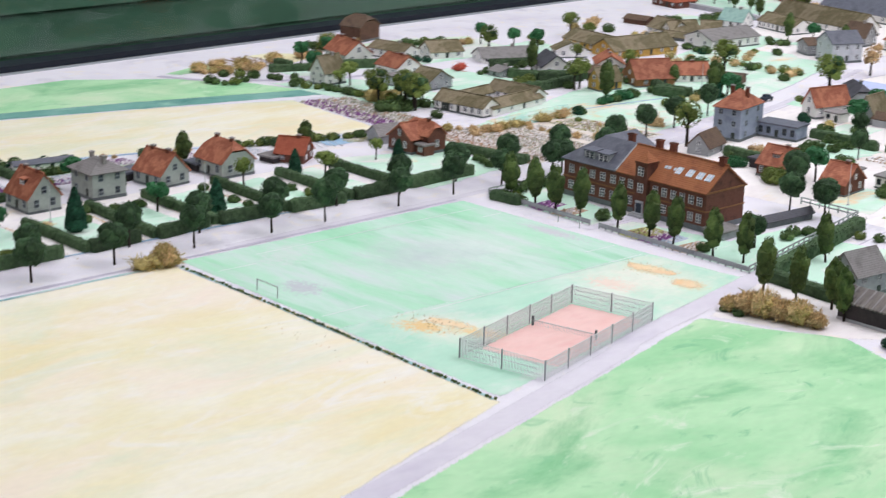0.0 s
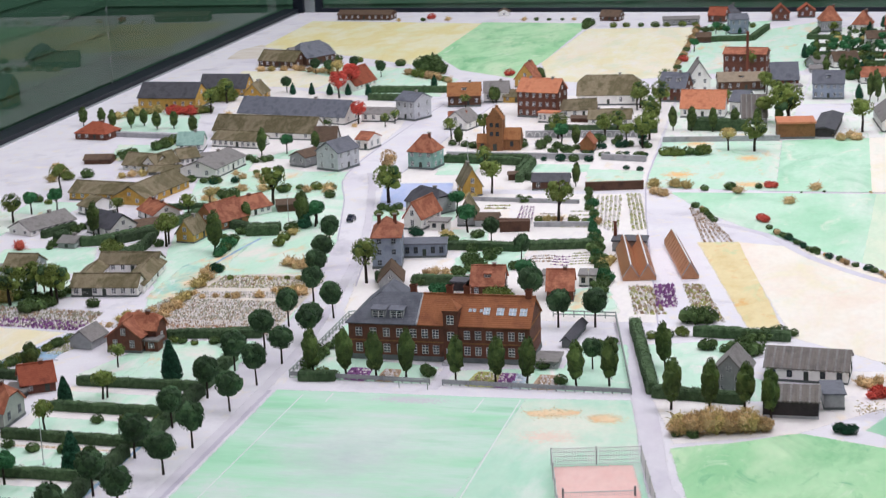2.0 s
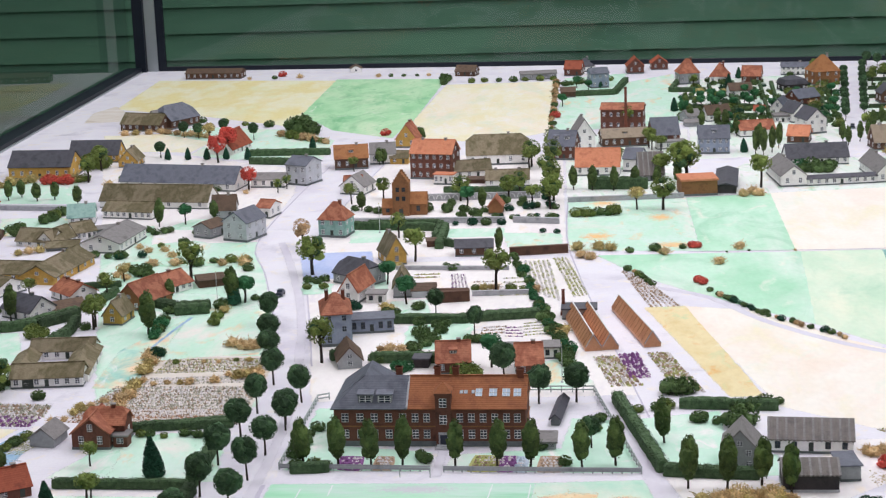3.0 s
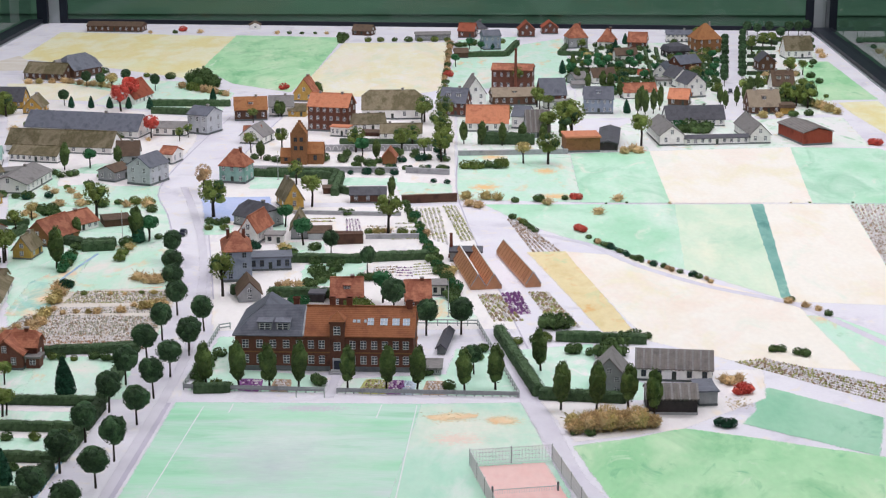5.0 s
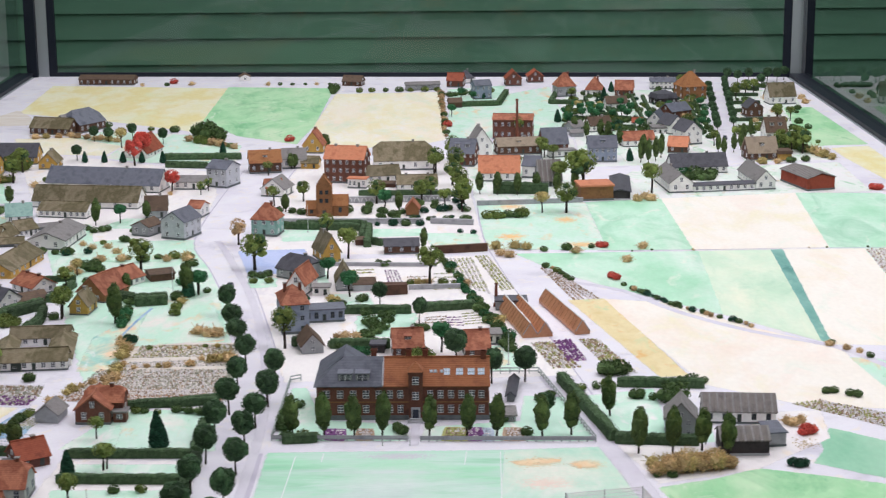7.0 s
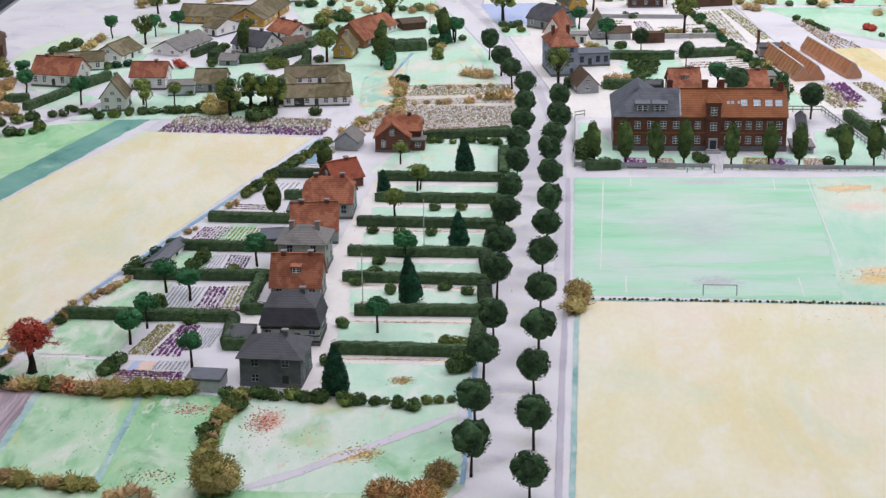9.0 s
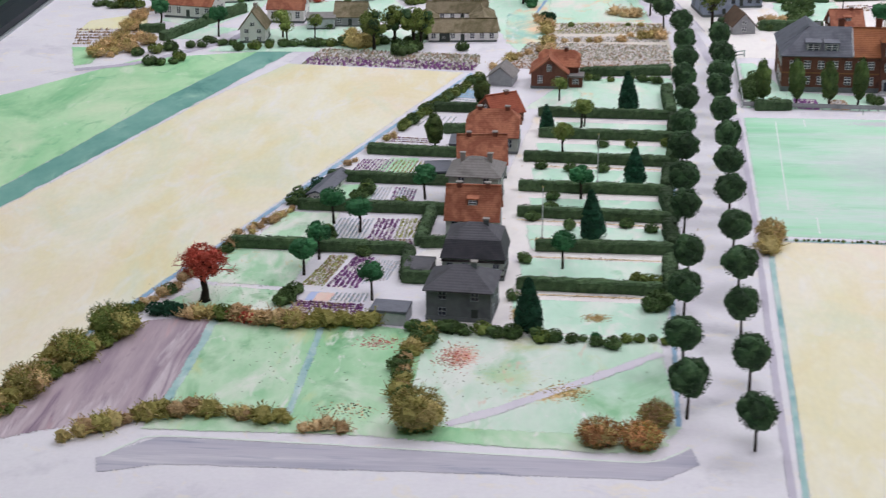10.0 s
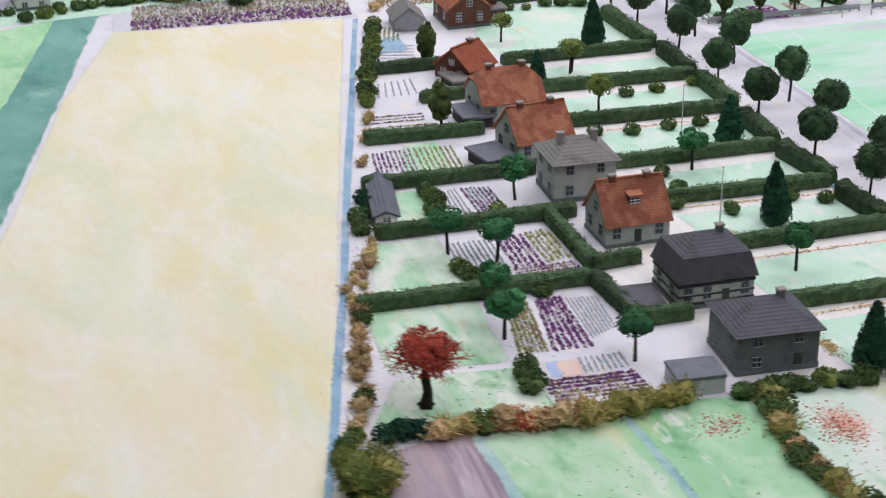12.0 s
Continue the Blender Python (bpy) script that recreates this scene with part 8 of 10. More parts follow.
bush_row(['gold', 'rust', 'sand'], 0.3520, -3.5630, 0.3820, -3.4230, 0.011, 0.8, miss=0.3)
bush_row(['gold', 'rust', 'sand'], 0.3820, -3.4230, 0.4180, -3.3590, 0.011, 0.8, miss=0.3)
bush_row(['green', 'gold', 'rust'], 0.3510, -3.5580, 0.3820, -3.4550, 0.01, 1.1, miss=0.1)
bush_row(['rust', 'gold'], 0.3880, -3.4410, 0.4150, -3.3550, 0.01, 0.9, miss=0.2)
bush_row(['fir', 'green'], 0.4170, -3.3370, 0.4410, -3.2640, 0.008, 1.2)
bush_row(['gold', 'rust', 'sand'], 0.4450, -3.2430, 0.4880, -3.1120, 0.012, 0.8, miss=0.3)
bush_row(['green', 'olive'], 0.4890, -3.0990, 0.5560, -2.8890, 0.009, 1.3)
bush_row(['green'], 0.4520, -3.5500, 0.4470, -3.5790, 0.006, 1.2)
bush_row(['olive', 'green'], 0.4800, -3.2830, 0.4740, -3.3330, 0.006, 1.2)
bush_row(['green'], 0.4580, -3.4160, 0.4610, -3.4380, 0.006, 1.1)
for x, y in [(0.65, -3.309), (0.649, -3.338), (0.667, -3.386), (0.717, -3.378), (0.738, -3.39), (0.634, -3.366), (0.637, -3.217), (0.665, -3.223), (0.697, -3.222), (0.723, -3.223), (0.696, -3.142), (0.625, -3.553), (0.631, -3.47), (0.496, -3.465)]:
    bush("green", x, y, 1.2)
for x, y in [(0.724, -3.141), (0.76, -3.135), (0.724, -3.51), (0.732, -3.512), (0.739, -3.515), (0.514, -3.334), (0.458, -3.414)]:
    bush("olive", x, y, 1.2)
for x, y in [(0.735, -3.567), (0.741, -3.557)]:
    bush("green", x, y, 1.9)
for x, y in [(0.837, -3.422), (0.84, -3.405), (0.834, -3.434)]:
    bush("gold", x, y, 2.0)


bush_row(['sand', 'gold'], 1.2630, -3.0800, 1.3320, -3.0720, 0.009, 1.8)
bush_row(['green'], 1.2600, -3.1120, 1.2780, -3.1140, 0.02, 0.9)
for x, y in [(1.446, -2.977), (1.449, -2.981), (1.442, -2.985)]:
    bush("scarlet", x, y, 1.5)
for x, y in [(1.409, -3.083), (1.415, -3.086), (1.42, -3.085)]:
    bush("fir", x, y, 1.25)
for x, y in [(1.435, -2.954), (1.446, -2.944), (1.43, -2.949)]:
    bush("sand", x, y, 1.5)
for x, y in [(1.499, -2.838), (1.508, -2.837), (1.525, -2.848), (1.533, -2.852)]:
    bush("green", x, y, 1.15)
bush_row(['green', 'olive', 'green', 'rust'], 1.2070, -2.2030, 1.2350, -2.2870, 0.016, 1.0)
bush_row(['green', 'green', 'fir', 'rust'], 1.3070, -2.3130, 1.3740, -2.4410, 0.011, 0.9, miss=0.1)
bush_row(['green', 'green', 'fir', 'rust'], 1.3740, -2.4410, 1.4610, -2.5460, 0.011, 0.9, miss=0.1)
bush_row(['green', 'sand'], 1.4610, -2.5510, 1.5540, -2.6290, 0.09, 0.8)
bush_row(['green', 'olive', 'sand'], 1.5490, -2.6390, 1.5890, -2.6920, 0.018, 1.0)
bush_row(['green'], 1.2080, -2.0960, 1.2870, -2.0810, 0.03, 1.5, miss=0.2)
ribbon("kerb", "paint_lane", [(1.295, -2.099), (1.469, -2.098), (1.644, -2.093), (1.782, -2.095)], 0.003, "thin grey line between fields", rag=0.001)
bush_row(['green', 'olive', 'sand'], 1.3210, -2.1040, 1.7310, -2.0920, 0.03, 0.42, miss=0.4)
ribbon("lane", "paint_lilac", [(1.231, -2.294), (1.309, -2.352), (1.372, -2.467), (1.458, -2.57), (1.552, -2.644), (1.596, -2.726), (1.646, -2.835)], 0.013, "pale lilac lane below the boundary bushes", z=0.0009)
for x, y in [(1.301, -2.072), (1.308, -2.075), (1.3, -2.274), (1.306, -2.284)]:
    bush("scarlet", x, y, 1.4)
for x, y in [(1.26, -2.114), (1.139, -2.125), (1.152, -2.135), (1.335, -2.173), (1.37, -2.084)]:
    bush("sand", x, y, 1.7)
for x, y in [(1.133, -2.08), (1.164, -2.077), (1.182, -2.083)]:
    bush("gold", x, y, 1.9)
bush_row(['olive', 'green'], 1.1290, -1.8490, 1.1910, -1.8420, 0.012, 2.0)
for x, y in [(1.404, -1.717), (1.42, -1.7), (1.429, -1.714)]:
    bush("sand", x, y, 2.0)
bush_row(['green', 'bright'], 1.0840, -2.3960, 1.1320, -2.6180, 0.02, 1.7)
bush_row(['green', 'olive'], 1.2050, -2.8180, 1.2410, -2.8050, 0.014, 1.4)
bush_row(['green'], 1.2690, -2.8490, 1.2910, -2.8540, 0.014, 1.7)
bush_row(['green'], 1.3130, -2.8140, 1.3600, -2.7930, 0.014, 1.6)
for x, y in [(1.307, -2.867), (1.318, -2.856), (1.26, -2.752), (1.246, -2.753)]:
    bush("green", x, y, 2.6)
bush_row(['green'], 0.8540, -2.9500, 0.8660, -2.8700, 0.018, 1.6)
bush_row(['green', 'olive'], 0.8620, -2.9830, 0.8960, -2.9850, 0.012, 1.3)
for x, y in [(0.991, -2.968), (0.986, -2.959), (1.131, -2.977), (1.105, -2.931), (1.154, -2.858), (1.16, -2.878), (1.166, -2.847)]:
    bush("green", x, y, 1.4)
bush_row(['gold', 'sand'], 0.6300, -2.7890, 0.6290, -2.6330, 0.016, 1.5, miss=0.2)
bush_row(['gold', 'sand', 'rust'], 0.5730, -2.8490, 0.5900, -2.8020, 0.014, 1.3, miss=0.15)
bush_row(['gold', 'sand', 'rust'], 0.5900, -2.8020, 0.6280, -2.7480, 0.014, 1.3, miss=0.15)
bush_row(['sand', 'gold'], 0.7150, -2.5590, 0.7400, -2.5710, 0.012, 1.9)
bush_row(['sand', 'gold'], 0.6330, -2.7200, 0.6290, -2.6590, 0.02, 1.4, miss=0.2)
bush_row(['sand', 'gold'], 0.6290, -2.6590, 0.6130, -2.5820, 0.02, 1.4, miss=0.2)
bush_row(['gold', 'sand'], 0.7440, -2.6870, 0.7680, -2.6850, 0.012, 2.0)
for x, y in [(0.624, -2.594), (0.629, -2.597)]:
    bush("fir", x, y, 1.5)
bush_row(['green', 'olive', 'green'], 0.2600, -2.7750, 0.3230, -2.7520, 0.014, 1.5, miss=0.25)
bush_row(['green', 'olive', 'green'], 0.3230, -2.7520, 0.3690, -2.7510, 0.014, 1.5, miss=0.25)
bush_row(['green', 'olive', 'green'], 0.3690, -2.7510, 0.4280, -2.7370, 0.014, 1.5, miss=0.25)
bush_row(['green', 'olive', 'green'], 0.4280, -2.7370, 0.4720, -2.7450, 0.014, 1.5, miss=0.25)
for x, y in [(0.394, -2.751), (0.402, -2.757), (0.407, -2.751)]:
    bush("gold", x, y, 2.4)
bush_row(['gold', 'rust', 'sand'], 0.1090, -2.8220, 0.1220, -2.7270, 0.012, 1.4, miss=0.1)
bush_row(['green', 'olive'], 0.1440, -2.8080, 0.1760, -2.7810, 0.02, 1.6)
bush_row(['green', 'olive'], 0.1760, -2.7810, 0.1990, -2.8340, 0.02, 1.6)
bush_row(['green'], 0.1670, -2.8550, 0.1920, -2.8470, 0.012, 1.4)
bush_row(['gold', 'sand', 'green'], 0.5070, -2.1400, 0.6470, -2.1460, 0.03, 2.0)
bush_row(['sand', 'gold', 'rust'], 0.1630, -0.9960, 0.2400, -0.9860, 0.02, 1.7)
bush_row(['sand', 'gold', 'rust'], 0.2400, -0.9860, 0.3520, -1.0480, 0.02, 1.7)
bush_row(['green', 'olive'], 0.2970, -0.8520, 0.5160, -0.9510, 0.05, 1.7)
bush_row(['sand', 'olive', 'rust'], 0.5090, -1.0500, 0.6190, -1.1440, 0.018, 2.0)
bush_row(['gold'], 0.0630, -1.5580, 0.0880, -1.5210, 0.018, 2.4)
bush_row(['gold'], 0.0880, -1.5210, 0.1170, -1.4950, 0.018, 2.4)
bush_row(['scarlet'], 0.1540, -1.5070, 0.1870, -1.5080, 0.012, 2.2)
bush_row(['gold', 'olive'], 0.1940, -1.4970, 0.2180, -1.4870, 0.012, 2.4)
for x, y in [(0.19, -1.358), (0.195, -1.329), (0.213, -1.359)]:
    bush("olive", x, y, 4.0)
bush_row(['green', 'sand', 'green'], 0.2800, -0.1990, 0.4040, -0.1920, 0.05, 1.3)
bush_row(['green', 'sand'], 0.6110, -0.2050, 0.7720, -0.2030, 0.03, 1.2)
bush_row(['green'], 0.7860, -0.3680, 0.7930, -0.2850, 0.02, 2.2)
bush_row(['green', 'olive'], 0.8550, -0.3380, 1.0530, -0.3310, 0.03, 1.6)
for x, y in [(0.355, -0.154), (1.072, -0.881), (0.727, -1.06)]:
    bush("scarlet", x, y, 2.0)
bush_row(['green', 'rust'], 1.0640, -0.3790, 1.0660, -1.0180, 0.035, 1.5)
bush_row(['green'], 0.9430, -1.8450, 1.0870, -1.8760, 0.025, 1.4)
bush_row(['green'], 1.0040, -1.7440, 1.0940, -1.7920, 0.03, 1.6)
bush_row(['green'], 0.9170, -1.7530, 0.9620, -1.8340, 0.04, 1.6)
bush_row(['sand', 'gold'], 1.8160, -1.2360, 1.8450, -1.3260, 0.02, 2.4)
bush_row(['gold', 'sand', 'green'], 1.6950, -1.3730, 1.7870, -1.3450, 0.03, 1.8)
for x, y in [(1.953, -0.514), (1.947, -0.586)]:
    bush("sand", x, y, 2.0)
for x, y in [(1.855, -1.63), (1.864, -1.634)]:
    bush("scarlet", x, y, 1.7)
bush_row(['green'], 1.3450, -0.8310, 1.4450, -0.8340, 0.03, 1.5)
bush_row(['green', 'olive'], 1.4870, -0.6030, 1.5880, -0.6500, 0.03, 1.6)
bush_row(['green'], 1.6750, -0.5780, 1.6520, -1.0190, 0.03, 1.4)
bush_row(['gold'], 1.3940, -0.5880, 1.4480, -0.5810, 0.02, 1.8)
bush_row(['green'], 1.6230, -0.3510, 1.6730, -0.3440, 0.03, 1.3)
bush_row(['green'], 0.2910, -2.6260, 0.5280, -2.7630, 0.06, 1.7)
bush_row(['green', 'green', 'olive'], 0.6760, -2.8890, 0.7060, -2.8890, 0.01, 1.0)
bush_row(['green'], 0.7290, -2.8840, 0.7590, -2.8950, 0.012, 1.2)
CHURCH = (0.8430, -1.8134)
COURT = [(1.194, -3.377), (1.157, -3.200), (1.236, -3.184), (1.275, -3.363)]
PINK = [(1.190, -3.347), (1.160, -3.203), (1.228, -3.190), (1.258, -3.331)]
GOALS = [(0.952, -3.393), (0.982, -3.394), (0.97, -3.012), (1, -3.013)]
FLAGS = [(0.644, -3.413), (0.691, -3.255), (0.652, -2.365), (1.123, -2.712), (0.822, -1.946), (1.659, -0.624)]
GLASS = [(1.148, -2.593), (1.168, -2.589), (1.188, -2.585), (1.219, -2.579), (1.239, -2.575), (1.121, -2.445), (1.181, -2.413)]
CHIMNEYS = [(1.119, -2.43), (1.2185, -1.095)]
RED_TREE = [(0.384, -3.575)]
CAR = [(0.73, -2.319), (1.668, -1.088)]
BOILER = [(1.118, -2.454), (1.161, -2.438)]

# low boundary hedge of the sports field
ribbon("field_edge", "paint_ditch", [(0.850, -3.402), (0.945, -3.405), (1.041, -3.409), (1.160, -3.414), (1.276, -3.421)], 0.0050, "teal-grey painted edge of the sports ground", rag=0.002)
bush_row(["green", "olive", "green", "moss"], 0.852, -3.4020, 1.041, -3.4090, 0.0040, 0.28, jit=0.001, miss=0.08)
bush_row(["green", "olive", "green", "moss"], 1.041, -3.4090, 1.276, -3.4210, 0.0040, 0.28, jit=0.001, miss=0.08)

# village lawns and yards
area("lawn", "paint_lawn", [(0.887, -2.357), (0.934, -2.347), (0.948, -2.445), (0.902, -2.449)], "pale mint garden lawn among the houses", z=0.0005, rag=0.004)
area("lawn", "paint_lawn", [(0.924, -2.476), (1.007, -2.463), (1, -2.576), (0.927, -2.577)], "pale mint garden lawn among the houses", z=0.0005, rag=0.004)
area("lawn", "paint_pale", [(1.097, -2.633), (1.132, -2.618), (1.159, -2.726), (1.098, -2.738)], "pale mint garden lawn among the houses", z=0.0005, rag=0.004)
area("lawn", "paint_lawn", [(0.773, -1.929), (0.838, -1.923), (0.843, -2.008), (0.785, -2.013)], "pale mint garden lawn among the houses", z=0.0005, rag=0.004)
area("lawn", "paint_lawn", [(0.922, -1.928), (1.015, -1.927), (1.018, -1.978), (0.932, -1.986)], "pale mint garden lawn among the houses", z=0.0005, rag=0.004)
area("lawn", "paint_pale", [(1.017, -1.961), (1.104, -1.969), (1.111, -2.062), (1.031, -2.058)], "pale mint garden lawn among the houses", z=0.0005, rag=0.004)
area("lawn", "paint_pale", [(0.637, -1.999), (0.528, -2.001), (0.506, -2.061), (0.583, -2.132), (0.645, -2.134)], "pale mint garden lawn among the houses", z=0.0005, rag=0.004)
area("lawn", "paint_lawn", [(0.498, -1.825), (0.548, -1.83), (0.559, -1.907), (0.459, -1.903)], "pale mint garden lawn among the houses", z=0.0005, rag=0.004)
area("lawn", "paint_lawn", [(0.629, -2.308), (0.686, -2.286), (0.705, -2.374), (0.648, -2.379)], "pale mint garden lawn among the houses", z=0.0005, rag=0.004)
area("lawn", "paint_lawn", [(0.568, -2.379), (0.602, -2.37), (0.62, -2.413), (0.586, -2.434)], "pale mint garden lawn among the houses", z=0.0005, rag=0.004)
area("lawn", "paint_garden", [(1.358, -0.483), (1.422, -0.437), (1.417, -0.655), (1.35, -0.707)], "pale mint garden lawn among the houses", z=0.0005, rag=0.004)
area("lawn", "paint_garden", [(1.472, -0.514), (1.607, -0.45), (1.578, -0.761), (1.459, -0.816)], "pale mint garden lawn among the houses", z=0.0005, rag=0.004)
area("lawn", "paint_garden", [(1.795, -0.376), (1.879, -0.394), (1.795, -0.929), (1.715, -0.976)], "pale mint garden lawn among the houses", z=0.0005, rag=0.004)
area("lawn", "paint_garden", [(1.679, -0.392), (1.731, -0.356), (1.652, -1.019), (1.613, -1.024)], "pale mint garden lawn among the houses", z=0.0005, rag=0.004)
area("lawn", "paint_lawn", [(1.081, -0.306), (1.231, -0.244), (1.208, -0.522), (1.086, -0.539)], "pale mint garden lawn among the houses", z=0.0005, rag=0.004)
area("lawn", "paint_lawn", [(0.035, -1.493), (0.205, -1.498), (0.265, -1.691), (0.089, -1.673)], "pale mint garden lawn among the houses", z=0.0005, rag=0.004)
area("lawn", "paint_pale", [(0.165, -1.8), (0.309, -1.801), (0.29, -1.941), (0.201, -1.928)], "pale mint garden lawn among the houses", z=0.0005, rag=0.004)
area("lawn", "paint_pale", [(0.434, -2.02), (0.533, -1.981), (0.639, -2.057), (0.624, -2.146), (0.47, -2.147)], "pale mint garden lawn among the houses", z=0.0005, rag=0.004)
area("lawn", "paint_pale", [(0.536, -2.294), (0.636, -2.308), (0.703, -2.395), (0.637, -2.41)], "pale mint garden lawn among the houses", z=0.0005, rag=0.004)
area("lawn", "paint_pale", [(0.306, -2.694), (0.44, -2.71), (0.463, -2.757), (0.321, -2.759)], "pale mint garden lawn among the houses", z=0.0005, rag=0.004)
area("lawn", "paint_pale", [(0.409, -2.656), (0.453, -2.656), (0.464, -2.741), (0.417, -2.741)], "pale mint garden lawn among the houses", z=0.0005, rag=0.004)
area("lawn", "paint_pale", [(0.305, -2.234), (0.266, -2.377), (0.212, -2.393), (0.2, -2.231)], "pale mint garden lawn among the houses", z=0.0005, rag=0.004)
area("lawn", "paint_lawn", [(0.151, -2.653), (0.24, -2.667), (0.202, -2.726), (0.166, -2.726)], "pale mint garden lawn among the houses", z=0.0005, rag=0.004)
area("lawn", "paint_pale", [(0.315, -2.71), (0.366, -2.709), (0.374, -2.757), (0.324, -2.758)], "pale mint garden lawn among the houses", z=0.0005, rag=0.004)
area("lawn", "paint_pale", [(0.359, -1.882), (0.442, -1.873), (0.474, -2.023), (0.41, -2.071)], "pale mint garden lawn among the houses", z=0.0005, rag=0.004)
area("lawn", "paint_lawn", [(0.437, -2.108), (0.558, -2.135), (0.533, -2.248), (0.45, -2.22)], "pale mint garden lawn among the houses", z=0.0005, rag=0.004)
area("lawn", "paint_lawn", [(0.75, -2.245), (0.793, -2.259), (0.797, -2.31), (0.76, -2.313)], "pale mint garden lawn among the houses", z=0.0005, rag=0.004)
area("lawn", "paint_lawn", [(0.819, -2.203), (0.867, -2.217), (0.873, -2.303), (0.831, -2.29)], "pale mint garden lawn among the houses", z=0.0005, rag=0.004)
area("lawn", "paint_pale", [(0.667, -2.885), (0.77, -2.873), (0.785, -3.02), (0.677, -3.019)], "pale mint garden lawn among the houses", z=0.0005, rag=0.004)

# pitch lines
ribbon("pitch_line", "line_white", [(0.876, -3.04), (0.862, -3.323)], 0.0016, "thin white line painted on the pitch", rag=0.0003)
ribbon("pitch_line", "line_white", [(1.099, -3.031), (1.09, -3.308)], 0.0016, "thin white line painted on the pitch", rag=0.0003)
ribbon("pitch_line", "line_white", [(0.906, -3.031), (0.905, -3.058)], 0.0016, "thin white line painted on the pitch", rag=0.0003)
ribbon("pitch_line", "line_white", [(1.062, -3.03), (1.059, -3.071)], 0.0016, "thin white line painted on the pitch", rag=0.0003)
ribbon("pitch_line", "line_white", [(0.885, -3.341), (0.883, -3.384)], 0.0016, "thin white line painted on the pitch", rag=0.0003)
ribbon("pitch_line", "line_white", [(1.045, -3.343), (1.043, -3.394)], 0.0016, "thin white line painted on the pitch", rag=0.0003)
ribbon("kerb", "paint_ditch", [(0.8390, -3.405), (0.8365, -3.444), (0.8290, -3.64), (0.8220, -3.832), (0.8205, -3.866)], 0.0048, "teal painted edge of the stubble field")
ribbon("kerb", "paint_lane", [(0.8380, -3.030), (0.8300, -3.35), (0.8260, -3.444), (0.8185, -3.65), (0.8120, -3.866)], 0.0055, "grey verge strip along the avenue")
ribbon("kerb", "paint_blue", [(0.769, -3.076), (0.759, -3.341), (0.75, -3.568), (0.746, -3.771)], 0.004, "pale blue kerb line along the avenue")
ribbon("path", "paint_lilac", [(1.005, -3.009), (1.006, -2.931)], 0.011, "pale path to the school door")

# more planting through the village
for x, y in [(1.346, -0.79), (1.414, -0.838), (1.452, -0.833), (1.504, -0.729), (1.53, -0.87), (1.598, -0.717)]:
    plant("garden_tree", x, y, 0.9)
for x, y in [(1.056, -1.763), (1.623, -0.755), (1.852, -0.416), (1.78, -0.735), (1.826, -0.849)]:
    plant("olive_tree", x, y, 1.1)
for x, y in [(0.467, -2.744), (0.227, -1.498), (0.221, -1.388)]:
    plant("big_tree", x, y, 1.0)
for x, y in [(1.084, -0.742), (1.112, -0.47), (1.14, -0.532), (1.18, -0.432)]:
    plant("garden_tree", x, y, 0.9)
bush_row(['green', 'olive', 'green'], 0.4530, -2.7860, 0.4720, -2.7640, 0.014, 2.2)
bush_row(['green', 'olive'], 1.3400, -0.9470, 1.4500, -0.9560, 0.02, 2.2)
bush_row(['green'], 1.4610, -0.9700, 1.5610, -0.9430, 0.02, 1.8)
bush_row(['green', 'olive', 'rust'], 1.6030, -0.9520, 1.7020, -0.3400, 0.018, 2.2)
bush_row(['green', 'olive'], 1.7100, -1.0120, 1.8070, -0.9270, 0.02, 2.4)
bush_row(['olive', 'green'], 1.7800, -1.1430, 1.8100, -1.2370, 0.014, 3.0)
bush_row(['green'], 1.8810, -0.3160, 1.9640, -0.3240, 0.02, 1.8)
bush_row(['green', 'olive'], 1.0830, -0.4260, 1.1940, -0.3610, 0.02, 2.0)
bush_row(['green'], 0.8810, -1.7950, 0.9790, -1.8040, 0.025, 2.0)
bush_row(['green'], 0.7620, -1.7790, 0.8040, -1.8030, 0.02, 1.8)

# more foliage among the far houses
for x, y in [(1.798, -1.206), (1.801, -1.257)]:
    plant("big_tree", x, y, 1.0)
for x, y in [(1.075, -1.303), (1.072, -1.556), (1.089, -1.725)]:
    plant("big_tree", x, y, 1.0)
for x, y in [(1.388, -0.727), (1.412, -0.707), (1.434, -0.721), (1.489, -0.663), (1.486, -0.829), (1.679, -0.664), (1.659, -0.854), (1.64, -0.948)]:
    plant("garden_tree", x, y, 0.85)
for x, y in [(1.463, -0.516), (1.326, -0.833), (1.346, -0.924), (1.442, -1.08)]:
    plant("fir_tree", x, y, 0.8)
for x, y in [(1.35, -0.83), (1.352, -0.968), (1.403, -1.035), (1.42, -1.048), (1.372, -1.053), (1.435, -1.15)]:
    plant("poplar", x, y, 0.75, high=1.2)
for x, y in [(1.217, -1), (1.232, -1.013), (1.265, -1.281), (1.282, -1.298), (1.633, -1.16), (1.858, -0.845), (1.842, -0.784)]:
    plant("olive_tree", x, y, 1.0)
hedge(1.4760, -0.5590, 1.5230, -0.5620, 0.008, 0.008)
hedge(1.4670, -0.6920, 1.5130, -0.6940, 0.008, 0.008)
hedge(1.4590, -0.8160, 1.5030, -0.8190, 0.008, 0.008)
hedge(1.4520, -0.9260, 1.4950, -0.9280, 0.008, 0.008)
hedge(1.4460, -1.0160, 1.4880, -1.0180, 0.008, 0.008)
hedge(1.3550, -0.5570, 1.4020, -0.5600, 0.008, 0.008)
hedge(1.3510, -0.6810, 1.3960, -0.6840, 0.008, 0.008)
hedge(1.3460, -0.7980, 1.3900, -0.8010, 0.008, 0.008)
hedge(1.3420, -0.9090, 1.3850, -0.9120, 0.008, 0.008)
